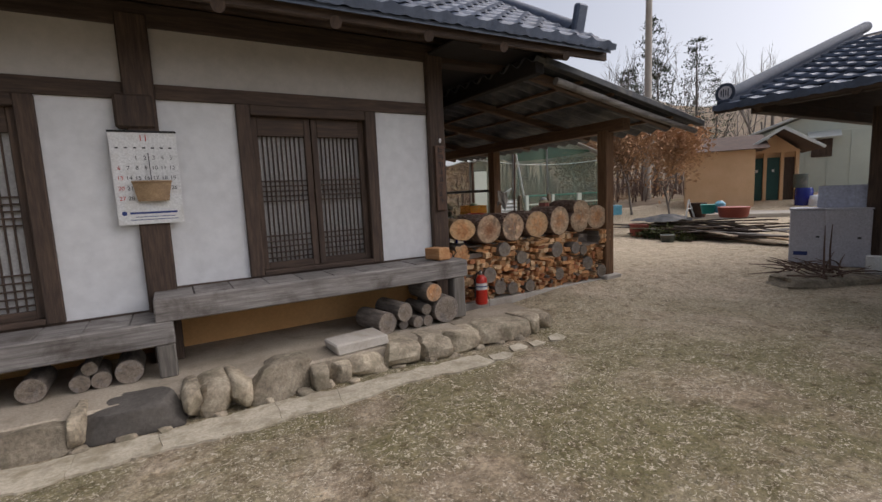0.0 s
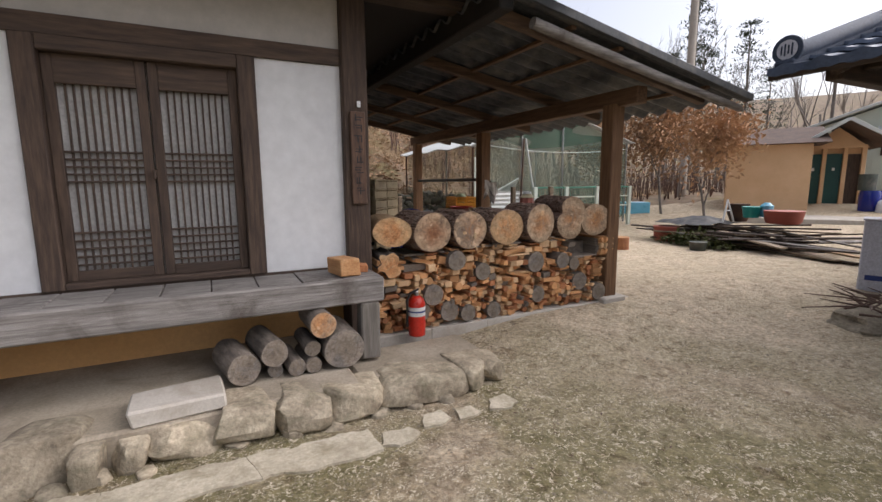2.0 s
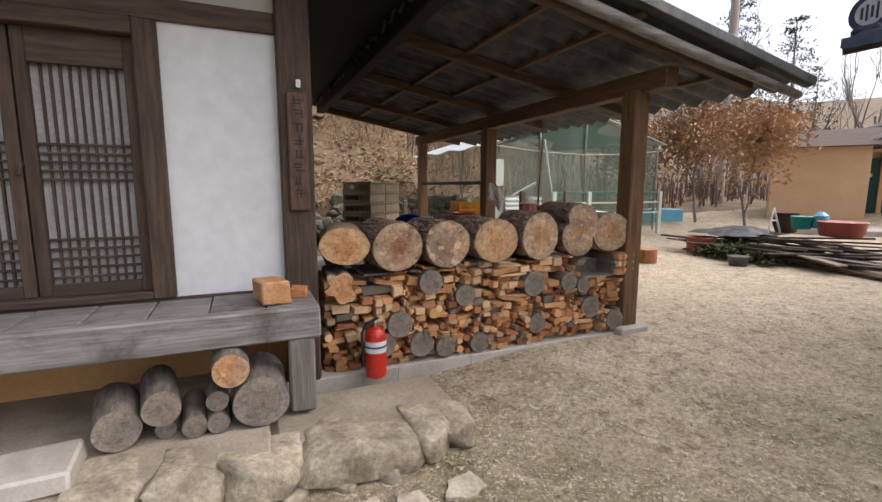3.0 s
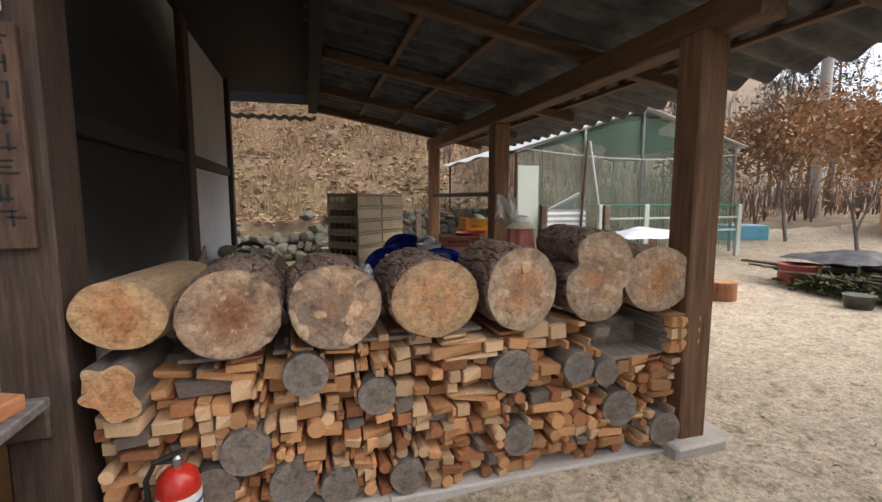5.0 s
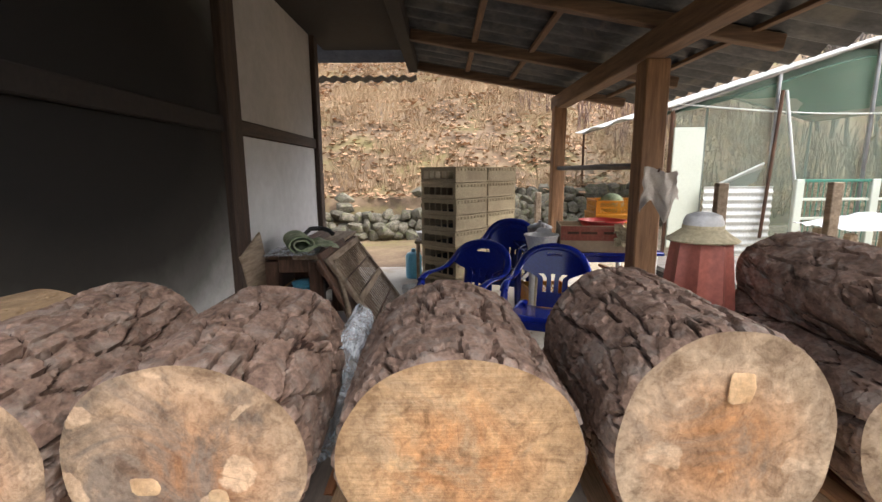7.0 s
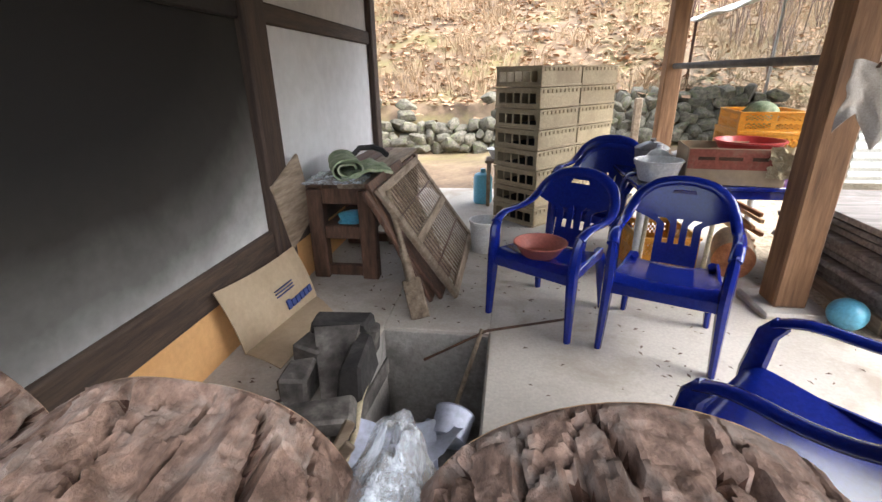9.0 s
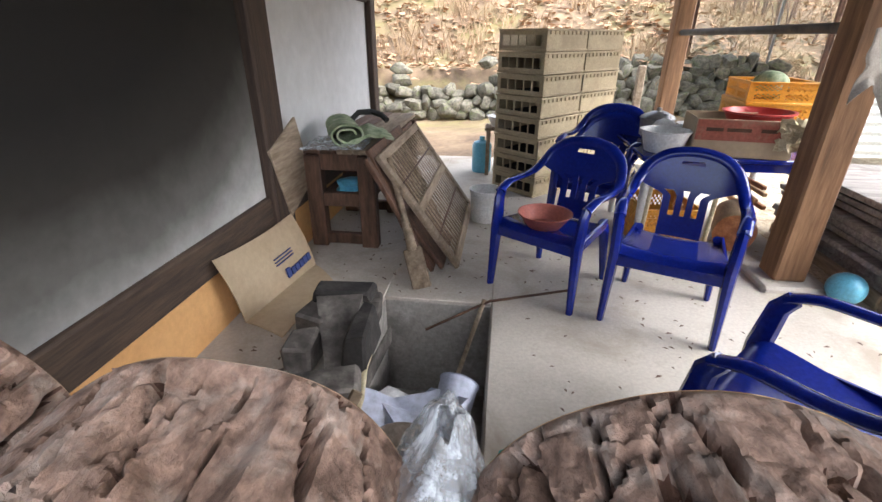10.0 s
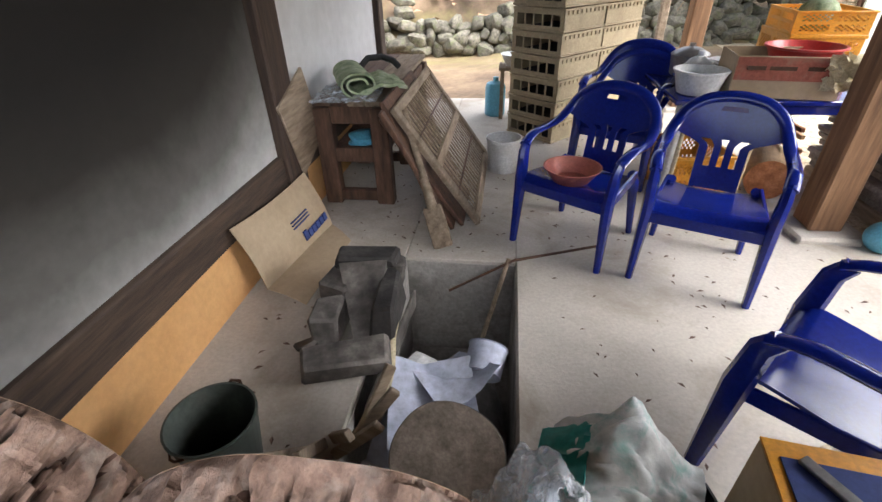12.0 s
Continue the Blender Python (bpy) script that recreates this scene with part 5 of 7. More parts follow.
def build_crate(c, a=0.54, b=0.6, h=0.185):
    """One open crate; local x runs back along the short side, y along the long side."""
    t = 0.014
    def wall(name, m, w, vents):
        hole = (lambda u, v: 0.26 < v < 0.78 and any(abs(u - q) < 0.075 for q in vents)) if vents else None
        part(name, Geo().shell(lambda u, v: (u * w, 0, v * (h - 0.006)), 40 if vents else 4, 12 if vents else 2, t, hole), M_TAN, c, m=m)
    vents = [0.14 + 0.18 * i for i in range(5)]
    wall("side_wall", pose(-a, 0, 0), a, vents)
    wall("side_wall", pose(-a, b - t, 0), a, None)
    wall("end_wall", pose(0, 0, 0, 0, 0, 90), b, None)
    wall("end_wall", pose(-a + t, 0, 0, 0, 0, 90), b, None)
    # crate floor coloured near black: the shade inside put into the colour
    part("base", Geo().box((-a / 2, b / 2, 0.012), (a - 0.03, b - 0.03, 0.012), 0.002), M_CRATESHADE, c)
    for q in range(2):
        z = h - 0.012 if q else 0.012
        part("rim", Geo().box((-a / 2, -0.004, z), (a + 0.016, 0.012, 0.018), 0.003), M_TAN, c)
        part("rim", Geo().box((0.004, b / 2, z), (0.012, b + 0.012, 0.018), 0.003), M_TAN, c)
    for i in range(9):
        part("rib", Geo().box((0.006, 0.05 + i * (b - 0.1) / 8, h - 0.035), (0.012, 0.03, 0.03), 0.004), M_TAN, c)


build_crate(crate)
for i in range(1, 8):
    copy_thing(crate, pose(4.55 + 0.004 * (i % 3), 9.36 - 0.004 * (i % 2), 0.187 * i, 0, 0, -42 + (i % 3) * 0.5))
for i in range(8):
    copy_thing(crate, pose(4.55 + 0.62 * math.sin(radians(42)), 9.36 + 0.62 * math.cos(radians(42)), 0.187 * i, 0, 0, -42 - (i % 2) * 0.6))

# old bench with loads
bench = thing("wooden_bench", "long dark brown wooden bench with two open bays", "bench", at=(2.88, 8.0, 0.0))
for x in (0.045, 0.425):
    for y in (0.045, 0.8, 1.6):
        part("leg", Geo().box((x, y, 0.34), (0.12, 0.09, 0.68), 0.008), M_BROWNWOOD, bench)
for y in (0.045, 0.8, 1.6):
    for z, hh in ((0.64, 0.13), (0.36, 0.1), (0.06, 0.08)):
        part("cross_rail", Geo().box((0.235, y, z), (0.3, 0.06, hh), 0.008), M_BROWNWOOD, bench)
for x in (0.03, 0.44):
    part("side_rail", Geo().box((x, 0.82, 0.62), (0.03, 1.5, 0.1), 0.005), M_BROWNWOOD, bench)
for i in range(4):
    part("top_board", Geo().box((0.06 + 0.117 * i, 0.83, 0.715), (0.112, 1.7, 0.035), 0.005), M_BROWNWOOD if i < 2 else M_OLDWOOD, bench)
part("shelf", Geo().box((0.235, 0.8, 0.355), (0.42, 1.5, 0.02), 0.004), M_BROWNWOOD, bench)
tb = single("blue_bag", Geo().rock((0, 0, 0.05), (0.2, 0.2, 0.1), 71, 10, 0.8, 0.3), M_AQUA, "crumpled light blue bag on the bench shelf", "bag", (3.13, 8.22, 0.366))
blanket = thing("folded_blanket", "rolled green checked blanket lying on the bench", "blanket", at=(3.12, 8.2, 0.735), turn=25)
def spiral(u, v):
    a = 2 * math.pi * 1.7 * u
    r = 0.03 + 0.045 * u
    return (r * 1.5 * math.cos(a) + 0.02 * noise.noise(Vector((v * 4, u * 3, 2))), -0.2 + 0.5 * v, 0.085 + r * math.sin(a) + 0.008 * noise.noise(Vector((u * 9, v * 9, 0))))
part("roll", Geo().shell(spiral, 60, 14, 0.012), M_CHECK, blanket)
part("fold", Geo().shell(lambda u, v: (-0.05 + 0.36 * u, -0.2 + 0.42 * v, 0.03 + 0.05 * math.sin(u * 2.6) + 0.02 * noise.noise(Vector((u * 5, v * 5, 7)))), 16, 16, 0.02), M_CHECK, blanket)
single("black_strap", Geo().tube([(-0.1, 0, 0), (-0.04, 0.03, 0.05), (0.06, 0.05, 0.05), (0.13, 0.0, 0.03), (0.16, -0.05, 0.0)], 0.022, 8), M_BLACK, "black padded strap lying on the blanket", "strap", (3.2, 8.42, 0.86), 20)
bagm = Geo().shell(lambda u, v: (0.42 * u - 0.05, 0.45 * v - 0.2, 0.02 + 0.02 * noise.noise(Vector((u * 5, v * 5, 1))) - 0.1 * smooth01(0.0, -0.0001, u)), 16, 14, 0.002)
single("plastic_cover", bagm, M_FILM, "clear crumpled plastic sheet under the blanket", "plastic sheet", (2.95, 8.05, 0.738), 5)
single("grey_board", Geo().box((0, 0, 0.27), (0.02, 0.42, 0.5), 0.004, m=pose(0, 0, 0, 20, 0, 0)), M_OLDWOOD, "thin grey board leaning on the wall behind the bench", "board", (2.862, 7.93, 0.735 - 0.35))

# lattice panel and boards leaning on the bench
pan = thing("lattice_panel", "old wooden lattice door panel leaning against the bench", "lattice panel", at=(3.98, 7.75, 0.0))
lean = math.degrees(math.atan2(0.52, 0.74))
mp_ = pose(0, 0, 0.012, 0, -lean, 0)
for y in (0.03, 1.22):
    part("stile", Geo().box((0, y, 0.45), (0.035, 0.07, 0.9), 0.005, m=mp_), M_OLDWOOD, pan)
for z in (0.03, 0.46, 0.87):
    part("cross_rail", Geo().box((0, 0.625, z), (0.033, 1.13, 0.06), 0.005, m=mp_), M_OLDWOOD, pan)
for i in range(18):
    part("lattice_bar", Geo().box((0, 0.1 + 0.062 * i, 0.45), (0.01, 0.015, 0.82), 0.002, m=mp_), M_OLDWOOD, pan)
for z in (0.24, 0.66):
    part("lattice_bar", Geo().box((0.004, 0.625, z), (0.014, 1.13, 0.012), 0.002, m=mp_), M_BROWNWOOD, pan)
# boards kept dark brown: the shade in the lattice gaps put into colour
for q, (x, y, w, mm) in enumerate(((3.88, 7.72, 0.5, M_BROWNWOOD), (3.82, 7.66, 0.62, M_BROWNWOOD), (3.74, 7.72, 0.9, M_BROWNWOOD))):
    b = Geo().box((0, w / 2, 0.42), (0.028, w, 0.84), 0.005, m=pose(0, 0, 0, 0, -lean + 6 * q, 0))
    single("leaning_board", b, mm, "rough old board leaning against the bench", "board", (x, y, 0.012 + 0.004 * q), 0, "boards leaning on the bench")
g = Geo().box((0, 0, 0.13), (0.12, 0.035, 0.26), 0.03)
g.tube([(0, 0, 0.24), (0, 0, 0.5), (0, 0, 0.86)], [0.035, 0.022, 0.02], 10)
paddle = single("wooden_paddle", g, M_OLDWOOD, "worn wooden paddle with a cord-wrapped handle", "paddle", (3.79, 7.46, 0.0))
paddle.matrix_basis = pose(3.79, 7.46, 0.004, -30, -17, 8)
single("white_bucket", Geo().lathe([(0.11, 0), (0.118, 0.004), (0.135, 0.25), (0.142, 0.255), (0.142, 0.275), (0.132, 0.275), (0.11, 0.02), (0.0, 0.018)], 28), M_WHITE, "dirty white plastic paint bucket", "bucket", (4.12, 8.72, 0))
single("water_jug", Geo().lathe([(0.1, 0), (0.11, 0.02), (0.11, 0.3), (0.09, 0.34), (0.03, 0.36), (0.03, 0.4)], 24), M_AQUA, "light blue plastic water jug", "jug", (4.0, 10.3, 0.0))
stand = thing("small_stand", "low grey wooden stand holding a basin", "stand", at=(4.2, 10.25, 0))
for x in (-0.13, 0.13):
    for y in (-0.12, 0.12):
        part("leg", Geo().box((x, y, 0.25), (0.04, 0.04, 0.5), 0.004), M_OLDWOOD, stand)
part("top", Geo().box((0, 0, 0.515), (0.34, 0.32, 0.03), 0.005), M_OLDWOOD, stand)
single("grey_basin", Geo().lathe([(0.1, 0), (0.15, 0.1), (0.16, 0.11), (0.15, 0.112), (0.0, 0.02)], 24), M_WHITE, "stacked pale basins on the stand", "basin", (4.2, 10.25, 0.53))

# cardboard sheet by the wall
card = thing("cardboard_sheet", "opened cardboard sheet with blue print leaning on the wall", "cardboard", at=(2.86, 6.88, 0.0))
A, B, C, D_ = Vector((0.0, -0.03, 0.43)), Vector((0.02, 0.8, 0.37)), Vector((0.17, 0.75, 0.03)), Vector((0.06, 0.04, 0.03))
quad = lambda u, v: (A * (1 - u) + B * u) * (1 - v) + (D_ * (1 - u) + C * u) * v
part("panel", Geo().shell(lambda u, v: quad(u, v) + Vector((0.015 * math.sin(math.pi * v), 0, -0.02 * math.sin(math.pi * u))), 12, 8, 0.006), M_CARD, card)
part("flap", Geo().shell(lambda u, v: D_ * (1 - u) + C * u + Vector(((0.25 - 0.07 * u) * v, (-0.09 - 0.08 * u) * v, -0.012 * v + 0.012 * math.sin(v * 3))), 8, 4, 0.005), M_CARD, card)
nrm = (B - A).cross(D_ - A).normalized()
nrm = nrm if nrm.x > 0 else -nrm
def on_card(u0, u1, v0, v1):
    return Geo().shell(lambda u, v: Vector(quad(u0 + (u1 - u0) * u, v0 + (v1 - v0) * v)) + Vector((0.015 * math.sin(math.pi * (v0 + (v1 - v0) * v)), 0, -0.02 * math.sin(math.pi * (u0 + (u1 - u0) * u)))) + nrm * 0.014, 4, 2, 0.012)
for i in range(6):
    part("printed_bar", on_card(0.58 + 0.062 * i, 0.58 + 0.062 * i + 0.045, 0.64 if i in (0,) else 0.68, 0.8), M_INK, card)
for i in range(3):
    part("printed_line", on_card(0.5, 0.74, 0.4 + 0.05 * i, 0.412 + 0.05 * i), M_INK, card)

# stones of the fire mouth
M_CHAR = mat("soot_black_stone", [(0.012, 0.011, 0.01), (0.03, 0.027, 0.025), (0.08, 0.073, 0.067)], 5, rough=0.9, bump=0.4, fine=30, vary=0.2)
random.seed(21)
for q, (x, y, z, sz, rz) in enumerate(((3.5, 6.47, 0.055, (0.36, 0.17, 0.11), 21), (3.36, 6.66, 0.08, (0.13, 0.18, 0.16), 10), (3.36, 6.86, 0.1, (0.12, 0.22, 0.2), -4), (3.61, 6.76, 0.11, (0.1, 0.34, 0.22), 4), (3.47, 7.02, 0.1, (0.34, 0.14, 0.2), 6), (3.29, 6.53, 0.03, (0.09, 0.08, 0.06), 30), (3.33, 6.47, 0.02, (0.06, 0.06, 0.045), 60))):
    single("fire_stone", Geo().box((0, 0, 0), sz, 0.014, jitter=0.02), M_CHAR if q == 3 else M_ASH, "sooty stone block of the fire mouth", "stone", (x, y, z), rz, "stones of the fire mouth")
single("lintel_stone", Geo().box((0, 0, 0), (0.3, 0.13, 0.07), 0.015, jitter=0.012), M_CHAR, "flat blackened stone lying over the fire mouth", "stone", (3.48, 6.96, 0.24), 4)
taper = [(-0.13, 0.1, 0.26), (0.1, 0.12, 0.27), (0.06, -0.2, 0.06), (-0.01, -0.22, 0.05), (-0.13, 0.16, 0.2), (0.1, 0.18, 0.2), (0.06, -0.16, 0.01), (-0.01, -0.16, 0.01)]
single("hearth_slab", Geo().put(taper, [(0, 3, 2, 1), (4, 5, 6, 7), (0, 1, 5, 4), (1, 2, 6, 5), (2, 3, 7, 6), (3, 0, 4, 7)]), M_ASH, "tapered grey-brown slab leaning in the fire mouth", "stone", (3.5, 6.78, 0.0), 4)
pail = thing("ash_pail", "dark green metal pail standing by the wall", "pail", at=(3.25, 5.96, 0.0))
part("body", Geo().lathe([(0.095, 0), (0.1, 0.005), (0.137, 0.27), (0.141, 0.275), (0.141, 0.285), (0.134, 0.285), (0.095, 0.03), (0.0, 0.028)], 32), M_BUCKET, pail)
part("ear", Geo().tube([(-0.03, 0.138, 0.26), (-0.015, 0.153, 0.28), (0.015, 0.153, 0.28), (0.03, 0.138, 0.26)], 0.006, 6), M_RUST, pail)
part("handle", Geo().tube([(0.142 * math.cos(a), 0.142 * math.sin(a) , 0.28 - 0.1 * abs(math.cos(a))) for a in [math.pi * (0.5 + q / 10) for q in range(11)]], 0.004, 6), M_RUST, pail)
face, side = cylinder_log(0.17, 0.3, None, None, 77, 0.08, 40)
stp = thing("chopping_log", "brown sawn log propped behind the firewood stack", "log", at=(4.0, 5.92, 0.26))
part("bark", side, M_BARK2, stp, m=pose(0, 0, 0, -70, 0, 0))
part("sawn_face", face, M_CUT[3], stp, m=pose(0, 0, 0, -70, 0, 0))
for q in range(6):
    single("kindling", Geo().box((0, 0, 0.14), (0.025, 0.04, 0.3), 0.004, m=pose(0, 0, 0, 40, 10 * q - 25, 0)), M_OLDWOOD, "grey split kindling stick by the pit", "kindling", (3.5 + 0.03 * q, 6.05 + 0.03 * (q % 3), 0.02), 25 * q, "kindling sticks")


def crumple(sx, sy, h, seed, n=26):
    return Geo().shell(lambda u, v: ((u - 0.5) * sx + 0.03 * noise.noise(Vector((u * 7, v * 7, seed))), (v - 0.5) * sy + 0.03 * noise.noise(Vector((u * 7, v * 7, seed + 9))),
                                     h * (1 - (2 * u - 1) ** 2) * (1 - (2 * v - 1) ** 2) + 0.06 * noise.noise(Vector((u * 3.5, v * 3.5, seed + 3))) + 0.03 * abs(noise.noise(Vector((u * 9, v * 9, seed + 5))))), n, n, 0.002)


def folded(sx, sy, seed, lift=0.05, n=30):
    """A stiff sheet of paper bent along a few straight creases."""
    rnd = random.Random(seed)
    creases = [(rnd.uniform(0, math.pi), rnd.uniform(-0.25, 0.25), rnd.uniform(0.25, 0.7) * rnd.choice((-1, 1))) for _ in range(5)]
    def fn(u, v):
        x, y = (u - 0.5) * sx, (v - 0.5) * sy
        z = lift
        for a, o, sl_ in creases:
            z += sl_ * abs(x * math.cos(a) + y * math.sin(a) - o * sx) * 0.45
        return (x, y, z + 0.008 * noise.noise(Vector((x * 14, y * 14, seed))))
    return Geo().shell(fn, n, n, 0.002)


for q, (x, y, z, sx, sy, rz, tilt, mm) in enumerate(((3.88, 6.38, -0.16, 0.36, 0.42, 12, 8, M_PAPERB), (3.95, 6.52, -0.14, 0.3, 0.34, 40, -12, M_PAPERB), (3.77, 6.56, -0.1, 0.12, 0.2, -24, 20, M_WHITE), (3.84, 6.2, -0.16, 0.32, 0.22, -10, 4, M_PAPERB), (4.08, 6.12, -0.17, 0.26, 0.16, 30, 0, M_TARP), (3.8, 6.05, -0.18, 0.3, 0.26, 5, 0, M_TARP))):
    single("crumpled_paper", folded(sx, sy, q * 3 + 1) if mm is not M_TARP else crumple(sx, sy, 0.06, q), mm, "folded bluish-white paper in the fire pit" if q != 2 else "small white printed card in the fire pit", "waste paper", (x, y, z), rz, "paper in the fire pit").matrix_basis = pose(x, y, z, tilt, 0, rz)
single("ash_mound", Geo().rock((0, 0, 0), (0.62, 1.3, 0.7), 5, 14, 0.8, 0.2), M_PIT, "heap of grey ash filling the pit", "ash", (3.9, 6.35, -0.6))
single("white_pot", Geo().lathe([(0.06, 0), (0.085, 0.01), (0.09, 0.14), (0.096, 0.145), (0.09, 0.146), (0.0, 0.02)], 24, m=pose(0, 0, 0, -65, 25, 0)), M_PAPERB, "bluish-white pot lying in the fire pit", "pot", (4.07, 6.56, -0.1))
single("iron_sheet", Geo().box((0, 0, 0.0), (0.012, 0.75, 0.1), 0.003), M_ASH, "thin sooty sheet edging the fire pit", "iron sheet", (3.67, 6.62, -0.02), -4)
single("paper_strip", Geo().tube([(3.66, 6.8, 0.04), (3.67, 6.62, 0.05), (3.7, 6.45, 0.03), (3.7, 6.32, -0.01)], [0.007, 0.012, 0.014, 0.01], 8, 0.3), M_STRAW, "pale twisted paper strip along the pit edge", "paper strip")
single("poker", Geo().tube([(4.18, 7.33, 0.03), (4.05, 7.0, -0.3)], 0.014, 8), M_OLDWOOD, "wooden poker stick standing in the pit", "poker")
single("thin_rod", Geo().tube([(3.85, 7.2, -0.12), (4.21, 7.32, 0.03), (4.7, 7.52, 0.03)], 0.008, 8), M_RUST, "thin metal rod lying across the pit edge", "rod")

# bags and tubs behind the stack
def bag_fn(u, v):
    a = 2 * math.pi * u
    r = 0.12 * (1 - v) ** 0.55 + 0.012
    r *= 1 + 0.22 * noise.noise(Vector((math.cos(a) * 1.4, math.sin(a) * 1.4, v * 3))) + 0.2 * abs(noise.noise(Vector((math.cos(a) * 4, math.sin(a) * 4, v * 5)))) - 0.13 * abs(noise.noise(Vector((math.cos(a) * 9, math.sin(a) * 9, v * 4 + 4))))
    return (r * math.cos(a) * 0.8 + 0.05 * (v - 0.5), r * math.sin(a) * 1.8 + 0.07 * v, 0.36 * v + 0.02 * noise.noise(Vector((math.cos(a), math.sin(a), v * 4 + 3))))
single("plastic_bag", Geo().shell(bag_fn, 96, 50, 0.0012), M_FILM, "clear crumpled plastic bag wedged between two logs", "plastic bag", (4.165, 5.3, 0.705))
tub = single("black_tub", Geo().lathe([(0.15, 0), (0.16, 0.01), (0.2, 0.28), (0.21, 0.285), (0.2, 0.29), (0.15, 0.02), (0.0, 0.02)], 36), M_BLACK, "black rubber tub behind the firewood", "tub", (4.5, 5.84, 0))
M_PRINTED = mat("printed_sack_film", [(0.6, 0.62, 0.6), (0.7, 0.72, 0.7)], 6, rough=0.5, bump=0.15, fine=25, vary=0, dirt=(0.16, 0.42, 0.37), grime=16)
sack = thing("printed_sack", "folded white sack with teal print in the tub", "sack", at=(4.44, 5.87, 0.24), turn=-14)
def sack_fn(u, v):
    x = -0.17 + 0.4 * u
    peak = 0.1 * math.exp(-((u - 0.5) / 0.2) ** 2)
    return (x + 0.02 * noise.noise(Vector((u * 4, v * 4, 1))), -0.14 + 0.28 * v + 0.02 * noise.noise(Vector((u * 5, v * 3, 5))), 0.05 + 0.09 * math.sin(math.pi * min(1, u * 1.1)) + peak * smooth01(0.35, 1.0, v) + 0.03 * abs(noise.noise(Vector((u * 6, v * 6, 2)))))
part("sack_body", Geo().shell(sack_fn, 34, 26, 0.003), M_PRINTED, sack)
part("sack_end", Geo().shell(lambda u, v: (-0.2 + 0.13 * u, -0.12 + 0.24 * v, 0.045 + 0.085 * u + 0.03 * abs(noise.noise(Vector((u * 4, v * 8, 9))))), 8, 14, 0.003), M_TEAL, sack, "plain teal end")
single("white_cup", Geo().lathe([(0.035, 0), (0.045, 0.1), (0.046, 0.1), (0.0, 0.09)], 20, m=pose(0, 0, 0, 40, 0, 0)), M_WHITE, "white paper cup in the tub", "cup", (4.6, 5.76, 0.28))
box = thing("parcel_box", "low cardboard box with orange edge and dark printed top", "box", at=(4.86, 5.74, 0.0), turn=-8)
part("carton", Geo().box((0, 0, 0.25), (0.26, 0.3, 0.5), 0.004), M_CARD, box)
part("orange_band", Geo().box((0, 0, 0.504), (0.26, 0.3, 0.006), 0.001), M_YELLOW, box, "orange printed edge")
part("print_panel", Geo().box((0.0, -0.01, 0.51), (0.21, 0.22, 0.004), 0.001), M_INK, box, "dark blue printed panel")
single("steel_clip", Geo().box((0, 0, 0.006), (0.03, 0.2, 0.012), 0.003), M_STEEL, "steel bar lying on the box", "bar", (4.86, 5.76, 0.513), 30)
jar = thing("red_jar", "red-brown pleated jar cover topped by a straw hat", "jar", at=(5.175, 5.47, 0.715))
def pleat(u, v):
    a = u * 2 * math.pi
    r = 0.128 - 0.053 * v ** 0.85 + (0.011 * (1 - 0.5 * v)) * (1 - 2 * abs(math.sin(a * 4.5))) + 0.006 * noise.noise(Vector((math.cos(a) * 2, math.sin(a) * 2, v * 3)))
    return (r * math.cos(a), r * math.sin(a), 0.53 * v)
part("body", Geo().shell(pleat, 108, 12, 0.006), M_PINK, jar, "dull red pleated body")
part("hat_brim", Geo().lathe([(0.05, 0.548), (0.072, 0.53), (0.095, 0.518), (0.098, 0.522), (0.075, 0.537), (0.052, 0.556)], 36), M_STRAW, jar, "pale straw brim")
part("hat_crown", Geo().lathe([(0.054, 0.54), (0.053, 0.575), (0.045, 0.592), (0.025, 0.6), (0.0, 0.602)], 28), M_WHITE, jar, "white crown")
part("hat_band", Geo().lathe([(0.0545, 0.552), (0.0555, 0.552), (0.0555, 0.564), (0.0545, 0.564)], 28), M_STRAW, jar)
single("wood_pedestal", Geo().box((0, 0, 0.36), (0.2, 0.2, 0.715), 0.02, jitter=0.01), M_CUT[3], "grey block of wood behind the stack", "wood block", (5.19, 5.5, 0.0))

# table and what stands on it
M_FADED = mat("faded_red_print", [(0.26, 0.075, 0.05), (0.34, 0.11, 0.075)], 9, rough=0.85, bump=0.05, vary=0, dirt=(0.3, 0.18, 0.12), grime=12)
table = thing("plastic_table", "blue plastic garden table under boxes and pots", "table", at=(5.78, 8.66, 0))
part("tabletop", Geo().box((0, 0, 0.69), (1.24, 0.96, 0.035), 0.014), M_BLUE, table)
part("apron", Geo().box((0, -0.44, 0.645), (1.12, 0.02, 0.06), 0.005), M_BLUE, table)
for x in (-0.55, 0.55):
    for y in (-0.41, 0.41):
        part("leg", Geo().tube([(x, y, 0), (x, y, 0.68)], [0.022, 0.034], 10), M_WHITE, table)
cb = thing("produce_box", "red and brown cardboard fruit box on the table", "box", at=(5.79, 8.4, 0.71), turn=-8)
for c, s in (((0, -0.19, 0.12), (0.58, 0.008, 0.24)), ((0, 0.19, 0.12), (0.58, 0.008, 0.24)), ((-0.29, 0, 0.12), (0.008, 0.37, 0.24)), ((0.29, 0, 0.12), (0.008, 0.37, 0.24)), ((0, 0, 0.006), (0.57, 0.37, 0.01))):
    part("side", Geo().box(c, s, 0.002), M_CARD, cb)
part("red_print", Geo().box((0, -0.196, 0.17), (0.575, 0.003, 0.13), 0.001), M_FADED, cb, "red printed band")
